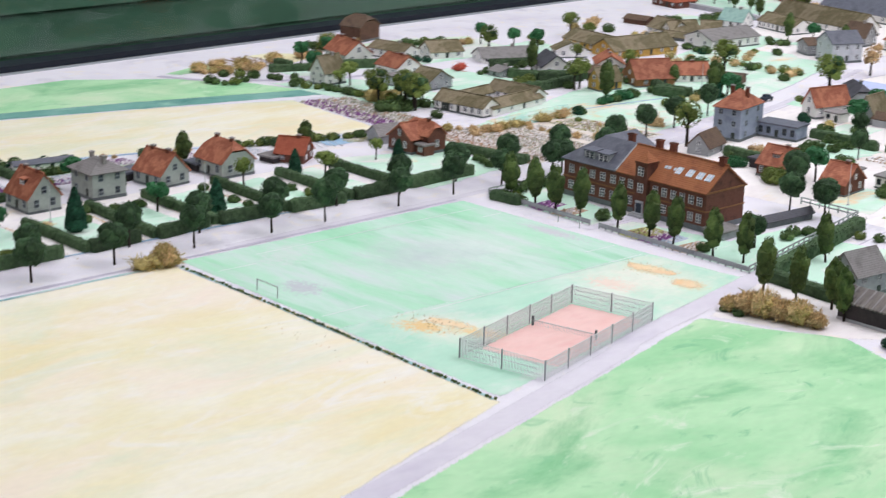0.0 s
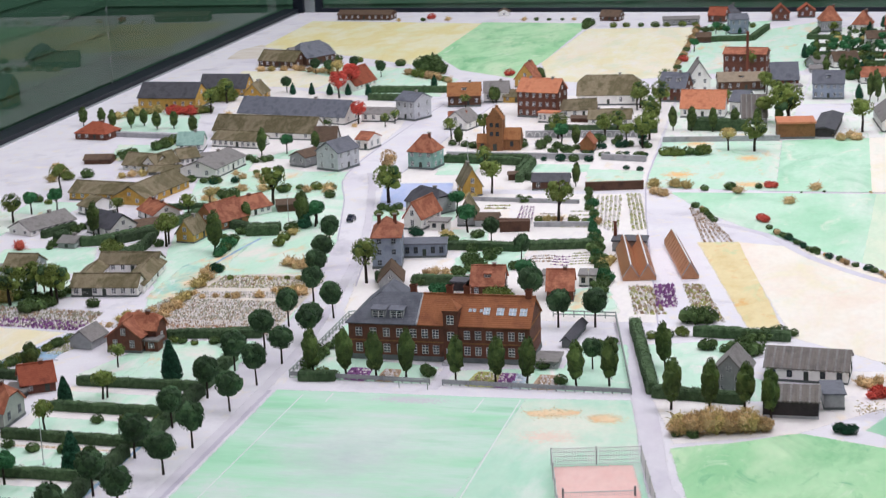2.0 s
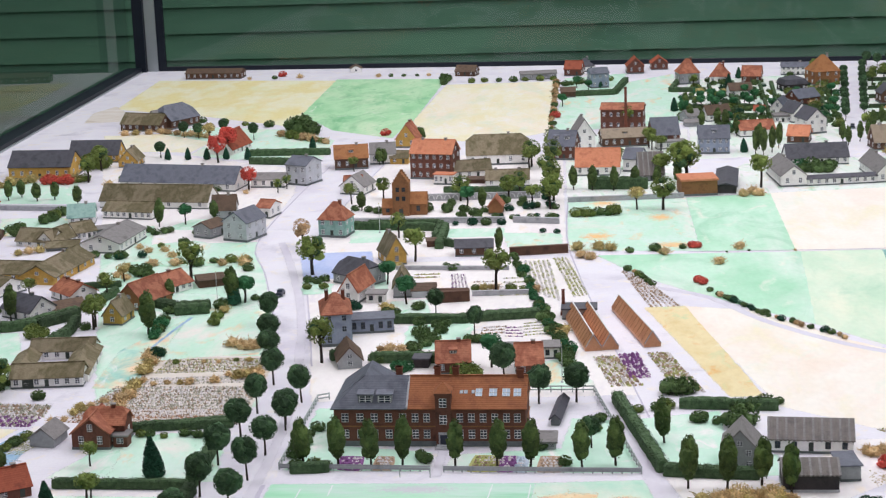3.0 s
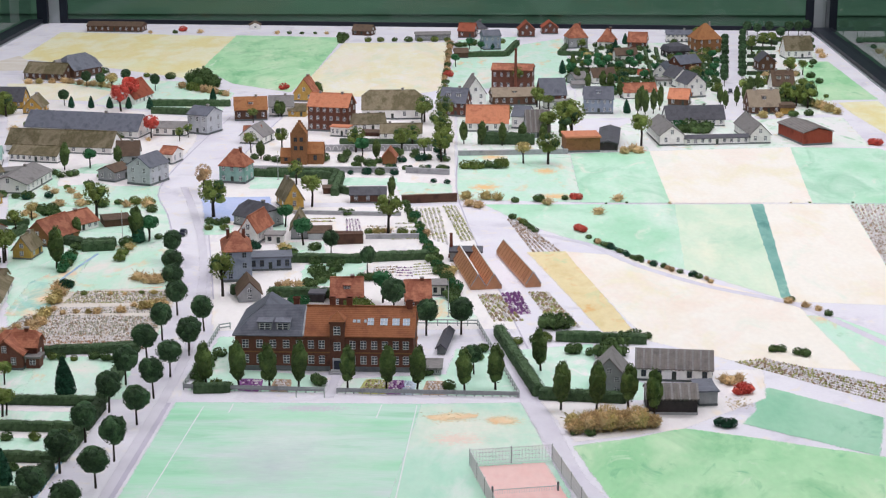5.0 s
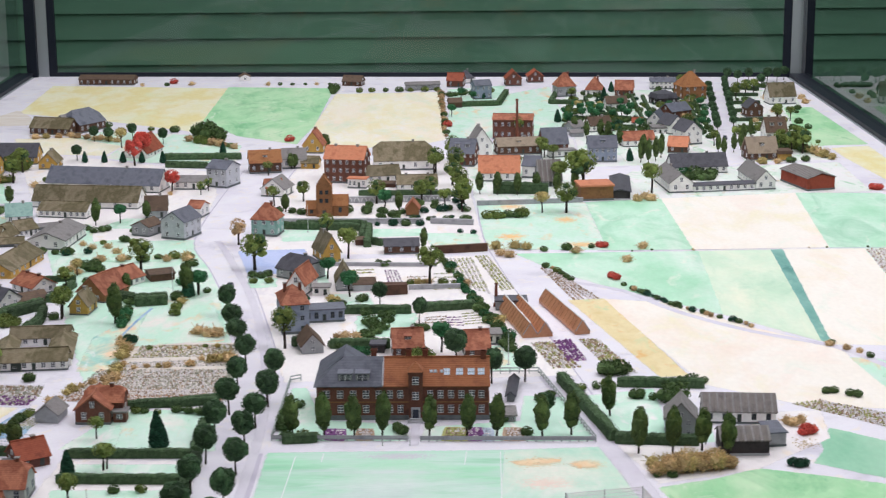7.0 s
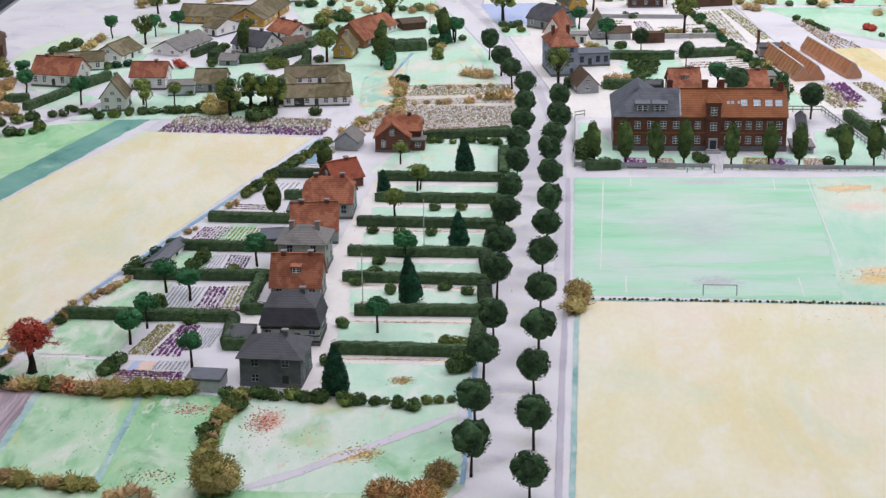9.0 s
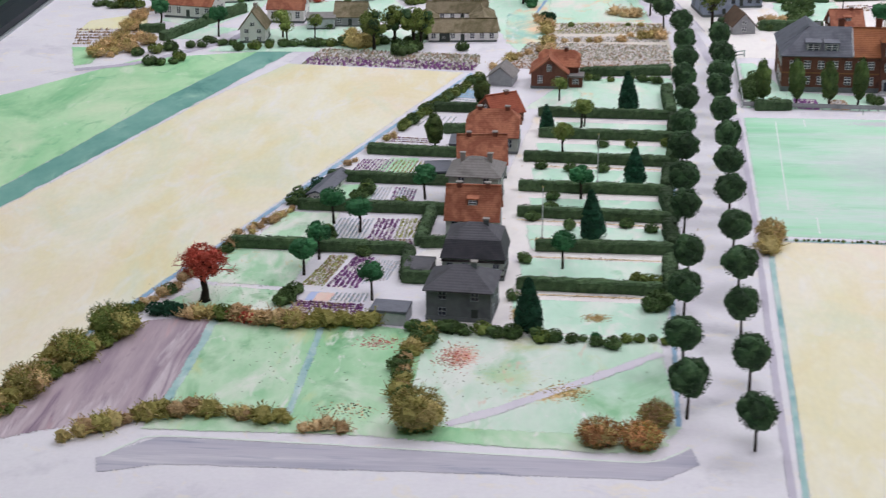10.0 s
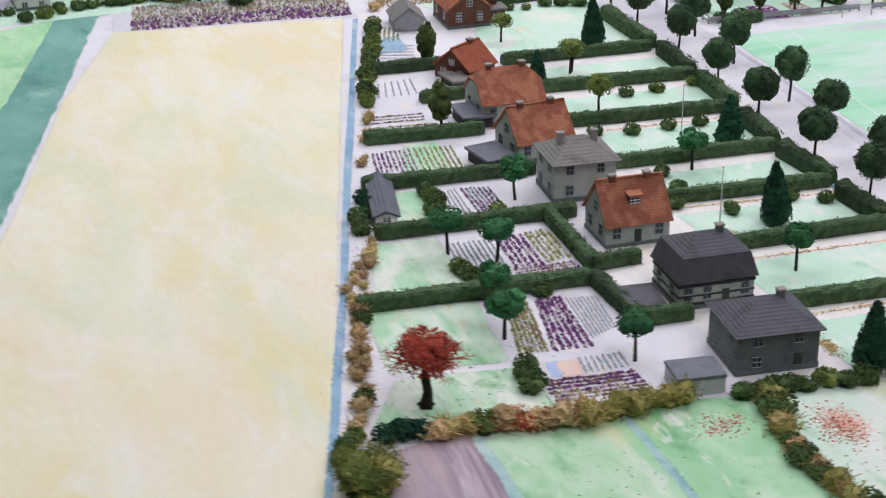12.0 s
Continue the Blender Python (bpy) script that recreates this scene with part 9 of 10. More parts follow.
hedge(1.4190, -0.4940, 1.4110, -0.9760, 0.008, 0.008)
hedge(1.5640, -0.4740, 1.5400, -0.9600, 0.008, 0.008)
bush_row(['green', 'bright', 'olive'], 1.6740, -0.4410, 1.7220, -0.4340, 0.02, 1.6)
bush_row(['green', 'olive'], 1.4450, -0.8340, 1.5430, -0.8690, 0.02, 1.9)
bush_row(['green', 'fir'], 1.0170, -1.8000, 1.0840, -1.7740, 0.03, 1.5)
bush_row(['green', 'fir'], 1.0040, -1.7340, 1.0770, -1.7160, 0.03, 1.5)
bush_row(['green', 'fir'], 0.9380, -1.9000, 1.0130, -1.9010, 0.022, 1.4)

# flock crumbs on the near plots and lawns
scatter(0.5880, -3.6680, 0.012, 0.02, 420, ['leaf_red', 'paint_rose', 'leaf_rust', 'court_pink'], 0.0007, "rose and rust flock crumbs strewn on a plot", turn=0)
scatter(0.5300, -3.6460, 0.014, 0.01, 220, ['leaf_red', 'paint_rose', 'court_pink'], 0.0007, "rose and rust flock crumbs strewn on a plot", turn=0)
scatter(0.6720, -3.7230, 0.012, 0.014, 200, ['leaf_gold', 'leaf_sand'], 0.0008, "ochre flock crumbs strewn on a plot", turn=0)
scatter(0.6300, -3.5840, 0.004, 0.011, 260, ['leaf_gold', 'leaf_sand', 'leaf_rust'], 0.0007, "ochre flock crumbs on a flower bed", turn=0)
scatter(0.6910, -3.5870, 0.0085, 0.006, 300, ['leaf_gold', 'leaf_sand', 'leaf_rust'], 0.0007, "ochre flock crumbs on a flower bed", turn=0)
scatter(0.6450, -3.4170, 0.0075, 0.005, 240, ['leaf_gold', 'leaf_sand', 'paint_stain'], 0.0007, "ochre flock crumbs on a flower bed", turn=0)
scatter(0.5230, -3.7620, 0.02, 0.01, 150, ['leaf_sand', 'leaf_dark', 'paint_stain'], 0.0007, "pale flock crumbs strewn on a plot", turn=0)
scatter(0.4690, -3.6970, 0.05, 0.05, 64, ['leaf_dark', 'leaf_olive'], 0.0005, "dark flock crumbs strewn over the plots", turn=0)
scatter(0.6280, -3.7110, 0.08, 0.03, 88, ['leaf_dark', 'leaf_olive', 'leaf_rust'], 0.0005, "dark flock crumbs strewn over the plots", turn=0)
scatter(0.4010, -3.5680, 0.06, 0.04, 104, ['leaf_dark', 'leaf_olive'], 0.0005, "dark flock crumbs under the red tree", turn=0)
scatter(0.6790, -3.5435, 0.0560, 0.0025, 150, ["leaf_sand", "leaf_rust"], 0.0006, "sandy flock crumbs along a garden path", turn=-1.5)
scatter(0.6895, -3.4595, 0.0555, 0.0025, 150, ["leaf_sand", "leaf_rust"], 0.0006, "sandy flock crumbs along a garden path", turn=-1.5)
scatter(0.6860, -3.3715, 0.0662, 0.0025, 150, ["leaf_sand", "leaf_rust"], 0.0006, "sandy flock crumbs along a garden path", turn=-4.8)
scatter(0.6960, -3.2125, 0.0600, 0.0025, 150, ["leaf_sand", "leaf_rust"], 0.0006, "sandy flock crumbs along a garden path", turn=-1.4)
area("stain", "paint_stain", [(1.162, -3.059), (1.150, -3.059), (1.140, -3.057), (1.124, -3.062), (1.112, -3.066), (1.118, -3.069), (1.123, -3.072), (1.141, -3.068), (1.157, -3.064)], "ochre stain on the worn grass", rag=0.004, soft=0.012)
scatter(1.1360, -3.0640, 0.03, 0.018, 70, ["leaf_sand", "leaf_gold"], 0.0006, "ochre flock crumbs on worn grass beside the court", turn=0)
area("stain", "paint_stain", [(1.198, -3.074), (1.193, -3.071), (1.188, -3.066), (1.181, -3.069), (1.175, -3.072), (1.178, -3.076), (1.180, -3.081), (1.188, -3.080), (1.195, -3.078)], "ochre stain on the worn grass", rag=0.004, soft=0.012)
area("stain", "paint_stain", [(1.145, -3.317), (1.137, -3.317), (1.128, -3.317), (1.117, -3.321), (1.107, -3.326), (1.113, -3.327), (1.117, -3.328), (1.130, -3.324), (1.142, -3.320)], "ochre stain on the worn grass", rag=0.004, soft=0.012)
scatter(1.1180, -3.3350, 0.03, 0.014, 80, ["leaf_sand", "leaf_gold"], 0.0006, "ochre flock crumbs on worn grass beside the court", turn=0)
scatter(1.0960, -3.4430, 0.10, 0.012, 40, ["leaf_sand", "leaf_gold"], 0.0005, "straw crumbs along the stubble field edge", turn=-2)
area("plot", "paint_blue", [(0.537, -2.937), (0.566, -2.931), (0.562, -2.971), (0.530, -2.972)], "pale blue seed bed")
crops("crop_rows", [(0.05, -2.768), (0.129, -2.76), (0.112, -2.679), (0.032, -2.681)], 6, ['crop_brown', 'crop_white', 'crop_brown'], 0.003, label="rows of dried brown crops")

# shrubs scattered through the village gardens
for x, y in [(1.454, -0.464), (1.507, -0.5), (1.547, -0.594), (1.432, -0.469), (1.453, -0.868), (1.572, -1.007), (1.538, -0.441), (1.634, -1.007), (1.529, -0.703), (1.558, -0.712), (1.448, -0.803), (1.521, -0.649), (1.462, -0.949), (1.46, -0.818), (1.444, -0.65), (1.418, -0.751), (1.372, -0.627), (1.65, -0.945), (1.525, -0.482), (1.46, -1.089), (1.685, -0.69), (1.447, -0.427), (1.419, -1.116), (1.398, -0.805), (1.374, -0.728), (1.423, -1.047), (1.419, -1.035), (1.424, -0.423), (1.598, -0.931), (1.545, -0.443), (1.608, -0.859), (1.622, -0.776), (1.638, -1.068), (1.61, -0.392), (1.56, -0.813), (1.572, -1.054), (1.64, -0.79), (1.67, -0.517)]:
    bush("green", x, y, 0.9 + 1.30 * ((x * 971) % 1))
for x, y in [(1.384, -0.712), (1.411, -1.073), (1.682, -0.419), (1.55, -0.612), (1.419, -0.633), (1.712, -0.506), (1.689, -0.43), (1.367, -0.927), (1.47, -1.076), (1.385, -0.529), (1.389, -0.527), (1.617, -0.688), (1.629, -0.753), (1.655, -0.798), (1.412, -1.039), (1.559, -0.896), (1.684, -0.453), (1.704, -0.352), (1.589, -0.631)]:
    bush("olive", x, y, 0.9 + 1.30 * ((x * 971) % 1))
for x, y in [(1.633, -0.964), (1.605, -0.971), (1.545, -0.887), (1.648, -0.804), (1.662, -0.384), (1.51, -0.539), (1.389, -0.576), (1.615, -1.066), (1.54, -0.987), (1.624, -0.651), (1.605, -0.482), (1.682, -0.731), (1.378, -0.598), (1.69, -0.674), (1.619, -1.046), (1.428, -1.068), (1.66, -0.87), (1.678, -0.444), (1.627, -0.947)]:
    bush("bright", x, y, 0.9 + 1.30 * ((x * 971) % 1))
for x, y in [(1.63, -0.539), (1.644, -0.514), (1.544, -0.514), (1.619, -0.997), (1.37, -0.878), (1.58, -0.589), (1.599, -0.841), (1.566, -1.075), (1.47, -0.535), (1.474, -0.456), (1.373, -0.78), (1.441, -0.712), (1.451, -0.551), (1.639, -0.863), (1.46, -0.888), (1.71, -0.404), (1.391, -0.526), (1.601, -0.956), (1.51, -0.789)]:
    bush("fir", x, y, 0.9 + 1.30 * ((x * 971) % 1))
for x, y in [(1.796, -0.414), (1.876, -0.956), (1.87, -0.883), (1.908, -0.684), (1.735, -0.983), (1.949, -0.429), (1.769, -1.123), (1.81, -0.535), (1.778, -1.202), (1.791, -1.054), (1.732, -1.165), (1.84, -0.961), (1.764, -1.209), (1.86, -0.961), (1.896, -0.734), (1.791, -0.532), (1.911, -0.462), (1.743, -1.01), (1.797, -0.398), (1.836, -1.122)]:
    bush("green", x, y, 0.9 + 1.30 * ((x * 971) % 1))
for x, y in [(1.842, -0.856), (1.848, -0.757), (1.764, -1.169), (1.716, -1.187), (1.781, -0.913), (1.762, -1.099), (1.741, -1.179), (1.913, -0.504), (1.75, -1.229), (1.859, -1.136)]:
    bush("olive", x, y, 0.9 + 1.30 * ((x * 971) % 1))
for x, y in [(1.772, -0.75), (1.774, -0.863), (1.744, -1.155), (1.845, -0.718), (1.886, -0.447), (1.737, -1.213), (1.866, -0.518), (1.86, -0.727), (1.818, -0.685), (1.839, -0.862)]:
    bush("sand", x, y, 0.9 + 1.30 * ((x * 971) % 1))
for x, y in [(0.657, -2.175)]:
    bush("green", x, y, 0.8 + 0.90 * ((x * 971) % 1))
for x, y in [(0.645, -2.146)]:
    bush("sand", x, y, 0.8 + 0.90 * ((x * 971) % 1))
for x, y in [(0.297, -1.38), (0.481, -1.398), (0.409, -1.431), (0.597, -1.899), (0.4, -1.457), (0.587, -1.518), (0.563, -1.919), (0.399, -1.716), (0.411, -1.404), (0.292, -1.589), (0.49, -1.598), (0.576, -1.919), (0.355, -1.697)]:
    bush("green", x, y, 0.9 + 1.00 * ((x * 971) % 1))
for x, y in [(0.604, -1.928), (0.29, -1.49), (0.337, -1.516)]:
    bush("olive", x, y, 0.9 + 1.00 * ((x * 971) % 1))
for x, y in [(0.603, -1.772), (0.391, -1.627), (0.596, -1.828), (0.546, -1.624), (0.278, -1.543), (0.289, -1.399), (0.417, -1.674), (0.318, -1.492), (0.497, -1.726)]:
    bush("sand", x, y, 0.9 + 1.00 * ((x * 971) % 1))
for x, y in [(1.273, -1.116)]:
    bush("bright", x, y, 0.9 + 1.10 * ((x * 971) % 1))
for x, y in [(0.659, -2.379)]:
    bush("green", x, y, 0.9 + 1.00 * ((x * 971) % 1))
for x, y in [(0.667, -2.461), (0.666, -2.43)]:
    bush("olive", x, y, 0.9 + 1.00 * ((x * 971) % 1))
for x, y in [(0.669, -2.401)]:
    bush("gold", x, y, 0.9 + 1.00 * ((x * 971) % 1))
for x, y in [(0.657, -2.289)]:
    bush("bright", x, y, 0.9 + 1.00 * ((x * 971) % 1))
for x, y in [(0.673, -2.363)]:
    plant("poplar", x, y, 0.95, high=1.3)
for x, y in [(0.685, -2.336)]:
    plant("garden_tree", x, y, 1.0)
area("field", "paint_pale", [(0.631, -2.614), (0.627, -2.432), (0.71, -2.383), (0.749, -2.584)], "pale plot with worn ochre patches", z=0.0008)

# more hedges between the far gardens
hedge(1.6070, -0.4500, 1.6670, -0.4510, 0.007, 0.007)
hedge(1.5950, -0.5790, 1.6540, -0.5810, 0.007, 0.007)
hedge(1.5830, -0.7020, 1.6400, -0.7030, 0.007, 0.007)
hedge(1.5710, -0.8340, 1.6260, -0.8350, 0.007, 0.007)
hedge(1.5610, -0.9430, 1.6150, -0.9440, 0.007, 0.007)
hedge(1.4170, -0.6210, 1.4640, -0.6230, 0.007, 0.007)
hedge(1.4100, -0.7410, 1.4560, -0.7430, 0.007, 0.007)
hedge(1.4040, -0.8550, 1.4490, -0.8570, 0.007, 0.007)
hedge(1.3980, -0.9630, 1.4420, -0.9650, 0.007, 0.007)
hedge(1.7870, -0.4630, 1.8550, -0.4630, 0.008, 0.008)
hedge(1.7690, -0.5920, 1.8360, -0.5920, 0.008, 0.008)
hedge(1.7530, -0.7140, 1.8170, -0.7140, 0.008, 0.008)
hedge(1.7350, -0.8450, 1.7980, -0.8450, 0.008, 0.008)
hedge(1.7210, -0.9530, 1.7820, -0.9530, 0.008, 0.008)
hedge(1.4770, -0.4480, 1.4600, -1.0430, 0.007, 0.007)
hedge(1.5390, -0.4400, 1.5140, -1.0360, 0.007, 0.007)
hedge(1.6030, -0.4310, 1.5690, -1.0290, 0.007, 0.007)
hedge(1.6730, -0.4220, 1.6300, -1.0220, 0.007, 0.007)

# verge before the near lane, and gardens by the far lane
area("verge", "paint_plot", [(0.39, -3.80), (0.393, -3.767), (0.48, -3.773), (0.563, -3.784), (0.735, -3.79), (0.738, -3.80), (0.70, -3.812), (0.637, -3.808), (0.525, -3.798)], "green verge beside the lilac lane", z=0.0003)
area("lawn", "paint_lawn", [(0.123, -2.626), (0.176, -2.561), (0.183, -2.365), (0.251, -2.326), (0.243, -2.543), (0.194, -2.671)], "pale mint gardens by the far lane", z=0.0004)
area("field", "paint_yellow", [(0.038, -2.638), (0.098, -2.592), (0.118, -2.673), (0.037, -2.693)], "small pale yellow field by the far lane", z=0.0004)
area("field", "paint_green", [(0.053, -2.779), (0.087, -2.778), (0.095, -2.853), (0.079, -2.864)], "small green field by the far lane", z=0.0004)
area("lawn", "paint_lawn", [(0.293, -2.684), (0.46, -2.671), (0.472, -2.772), (0.223, -2.786), (0.249, -2.723)], "pale mint gardens along the lane", z=0.0004)
area("lawn", "paint_lawn", [(0.291, -2.508), (0.415, -2.489), (0.462, -2.619), (0.31, -2.613)], "pale mint gardens along the lane", z=0.0004)
ribbon("lane", "paint_lane", [(0.085, -2.884), (0.144, -2.852), (0.193, -2.792), (0.241, -2.718), (0.261, -2.614), (0.265, -2.576)], 0.013, "pale lilac lane between far gardens", z=0.0009)
bush_row(['sand', 'gold'], 0.6510, -2.7120, 0.7210, -2.7020, 0.013, 1.1, miss=0.15)
bush_row(['sand', 'gold'], 0.7330, -2.6810, 0.7650, -2.6740, 0.011, 1.3)
bush_row(['sand', 'gold', 'olive'], 0.6390, -2.6330, 0.7450, -2.6190, 0.016, 0.9, miss=0.3)
area("flower_bed", "crop_purple", [(0.907, -2.987), (0.925, -2.99), (0.925, -2.954), (0.905, -2.952)], "dense purple flower bed before the school", z=0.0009, rag=0.001)
area("flower_bed", "crop_brown", [(0.942, -2.989), (0.957, -2.989), (0.956, -2.954), (0.942, -2.953)], "dense brown flower bed before the school", z=0.0009, rag=0.001)
area("flower_bed", "crop_green", [(1.037, -2.993), (1.063, -2.994), (1.066, -2.953), (1.042, -2.951)], "dense mixed flower bed before the school", z=0.0009, rag=0.001)
area("flower_bed", "crop_purple", [(1.066, -2.994), (1.081, -2.995), (1.083, -2.954), (1.067, -2.953)], "dense purple flower bed before the school", z=0.0009, rag=0.001)
area("flower_bed", "crop_blue", [(1.081, -2.995), (1.092, -2.996), (1.092, -2.955), (1.083, -2.954)], "dense blue flower bed before the school", z=0.0009, rag=0.001)
area("flower_bed", "crop_brown", [(1.106, -2.995), (1.126, -2.995), (1.124, -2.955), (1.108, -2.954)], "dense brown flower bed before the school", z=0.0009, rag=0.001)
scatter(1.4360, -3.0170, 0.012, 0.016, 120, ['leaf_sand', 'leaf_gold'], 0.0008, "straw crumbs on the field edge by the farm", turn=0)
scatter(0.3920, -3.4100, 0.01, 0.05, 140, ['leaf_sand', 'leaf_rust'], 0.0006, "straw crumbs beside the blue ditch", turn=-20)
bush_row(['green', 'bright', 'olive'], 0.6640, -3.6300, 0.7400, -3.6310, 0.009, 0.85, miss=0.1)
ribbon("track", "paint_lilac", [(0.591, -3.779), (0.62, -3.758), (0.65, -3.732), (0.681, -3.705), (0.713, -3.675), (0.738, -3.651)], 0.011, "faint grey wheel track across the plot", z=0.0009, rag=0.003)
bush_row(['moss', 'olive', 'moss', 'rust'], 0.3420, -3.6310, 0.3190, -3.6880, 0.011, 1.5)
bush_row(['moss', 'olive', 'moss', 'rust'], 0.3190, -3.6880, 0.3010, -3.7390, 0.011, 1.5)
bush_row(['moss', 'olive', 'moss', 'rust'], 0.3010, -3.7390, 0.2910, -3.7840, 0.011, 1.5)


# plots at the west corner
area("lawn", "paint_lawn", [(0.853, -2.985), (0.900, -2.985), (0.892, -2.900), (0.872, -2.800), (0.858, -2.800)], "pale mint lawn beside the school")
ribbon("ditch", "paint_blue", [(0.608, -2.583), (0.614, -2.527), (0.621, -2.474), (0.629, -2.424)], 0.0045, "pale blue painted edge of the plot", rag=0.002)
area("lawn", "paint_lawn", [(0.251, -2.729), (0.383, -2.731), (0.480, -2.722), (0.461, -2.657), (0.330, -2.636), (0.263, -2.681)], "pale mint gardens by the lane")
area("lawn", "paint_garden", [(0.108, -2.496), (0.199, -2.486), (0.307, -2.333), (0.129, -2.281)], "pale gardens between the farms")
area("lawn", "paint_meadow", [(0.062, -2.475), (0.064, -2.402), (0.112, -2.282), (0.140, -2.361), (0.106, -2.489)], "pale green lawn with ochre stains by the barn")
area("field", "paint_husk", [(0.028, -0.827), (0.010, -0.694), (0.038, -0.600), (0.091, -0.705), (0.118, -0.816)], "brown ploughed plot by the far farm")
clump("gold", 0.0940, -2.8190, 0.0130, 0.0137, "sand", 500)
clump("sand", 0.1000, -2.7910, 0.0150, 0.0158, "gold", 500)
clump("gold", 0.1050, -2.7490, 0.0140, 0.0147, "sand", 500)
clump("gold", 0.1010, -2.6860, 0.0140, 0.0147, "sand", 500)
clump("rust", 0.0980, -2.6300, 0.0120, 0.0126, "sand", 500)
clump("sand", 0.1400, -2.7560, 0.0120, 0.0126, "gold", 500)
clump("sand", 0.1300, -2.7960, 0.0100, 0.0105, "gold", 500)
clump("olive", 0.0620, -2.5450, 0.0180, 0.0240, "moss")
hedge(1.146, -1.634, 1.248, -1.643, 0.014, 0.020)
plant("big_tree", 1.315, -1.611, 1.6)
clump("sand", 1.2620, -3.1060, 0.0105, 0.0130, "gold", 700)
clump("sand", 1.2775, -3.1025, 0.0130, 0.0200, "rust", 700)
clump("sand", 1.2930, -3.0990, 0.0145, 0.0255, "gold", 700)
clump("sand", 1.3085, -3.0955, 0.0125, 0.0190, "rust", 700)
clump("sand", 1.3240, -3.0920, 0.0135, 0.0230, "gold", 700)
clump("sand", 1.3395, -3.0885, 0.0095, 0.0130, "rust", 700)


# ---- the school: brick front, tiled right part, slate left part with a cross wing ----
def school(x, y, turn):
    top = empty("school", pose(x, y, 0.0004, rz=turn), "long red-brown brick school with orange tile and slate roofs", "school")
    L, W, he, hr = 0.198, 0.062, 0.0420, 0.0645
    a, b, th, split = L / 2, W / 2, 0.0015, -0.0225

    def along(c):
        """Places on the front, counted from the entrance."""
        return 0.015 + (c - 0.012) * (0.92 if c > 0.012 else 0.985)
    w = Build()
    w.box(-a, -b, 0, a, b, he, "wall_brick")
    w.add([(a, -b, he), (a, b, he), (a, 0, hr - th)], [(0, 1, 2)], "wall_brick")
    w.box(-a, b, 0, -a + 0.06, b + 0.035, he, "wall_brick")
    part("wall", w, top)
    for z, h, mat in ((0.0, 0.0055, "wall_darkgrey"), (0.0208, 0.0012, "wall_orange"), (he - 0.0022, 0.0018, "wall_orange")):
        w = Build()
        w.box(-a - 0.0008, -b - 0.0008, z, a + 0.0008, b + 0.0008, z + h, mat)
        part("string_course" if z else "plinth", w, top)
    oy, oz, k = b + 0.003, he - 0.0026, (hr - he) / b
    w = Build()
    for s in (-1, 1):
        x0, x1 = (split, a + 0.0015)
        q = [(x0, s * oy, oz + th), (x0, 0, hr + th), (x1, 0, hr + th), (x1, s * oy, oz + th)]
        w.slab(q if s > 0 else q[::-1], th, "roof_school")
    part("tiled_roof", w.mesh("tiled_roof", weld=True), top)
    w = Build()
    w.box(split, -0.001, hr + 0.0008, a + 0.0015, 0.001, hr + 0.0026, "roof_school")
    part("ridge", w, top)
    w = Build()
    e = -a - 0.003
    hs = hr + 0.001
    for s in (-1, 1):
        q = [(e, s * oy, oz + th), (e + 0.034, 0, hs + th), (split - 0.0006, 0, hs + th), (split - 0.0006, s * oy, oz + th)]
        w.slab(q if s > 0 else q[::-1], th, "roof_slate")
    w.slab([(e, oy, oz + th), (e, -oy, oz + th), (e + 0.034, 0, hs + th)], th, "roof_slate")
    xr = -a + 0.030
    w.slab([(-a - 0.003, b + 0.038, oz + th), (-a - 0.003, 0.0, oz + th), (xr, 0.0, hs + th), (xr, b + 0.02, hs + th)], th, "roof_slate")
    w.slab([(-a + 0.063, 0.0, oz + th), (-a + 0.063, b + 0.038, oz + th), (xr, b + 0.02, hs + th), (xr, 0.0, hs + th)], th, "roof_slate")
    w.slab([(-a + 0.063, b + 0.038, oz + th), (-a - 0.003, b + 0.038, oz + th), (xr, b + 0.02, hs + th)], th, "roof_slate")
    part("slate_roof", w, top)
    w = Build()
    w.box(split - 0.0012, -oy - 0.0002, he, split + 0.0004, -oy + 0.001, he + 0.001, "stone_grey")
    w.slab([(split - 0.0012, -oy, oz + th + 0.0008), (split + 0.0006, -oy, oz + th + 0.0008), (split + 0.0006, 0, hr + th + 0.0008), (split - 0.0012, 0, hr + th + 0.0008)], 0.0012, "stone_grey")
    part("verge_strip", w, top)
    # entrance bay
    tx, tw = 0.015, 0.0160
    w = Build()
    w.box(tx - tw / 2, -b - 0.005, 0, tx + tw / 2, -b + 0.012, 0.0580, "wall_brick")
    w.box(tx - tw / 2 - 0.0008, -b - 0.0058, 0.0560, tx + tw / 2 + 0.0008, -b + 0.0128, 0.0587, "wall_brick")
    bay = part("entrance_bay", w, top)
    w = Build()
    x0, x1, y0, y1, cap = tx - tw / 2 - 0.0014, tx + tw / 2 + 0.0014, -b - 0.0066, -b + 0.0134, (tx, -b + 0.0035, 0.0690)
    w.add([(x0, y0, 0.0587), (x1, y0, 0.0587), (x1, y1, 0.0587), (x0, y1, 0.0587), cap], [(0, 1, 4), (1, 2, 4), (2, 3, 4), (3, 0, 4), (3, 2, 1, 0)], "roof_school")
    part("bay_roof", w, top)
    for z in (0.0255, he + 0.0015):
        set_in(top, WINDOW["white"], tx, -b - 0.005, z, 0, 0.0075, 0.0095)
    door = Build()
    door.box(tx - 0.0052, -b - 0.0062, 0.001, tx + 0.0052, -b - 0.0048, 0.0165, "stone_grey")
    door.box(tx - 0.0036, -b - 0.0066, 0.001, tx + 0.0036, -b - 0.006, 0.0142, "car_blue")
    part("door", door, top, "dark blue double door in a pale surround")
    step = Build()
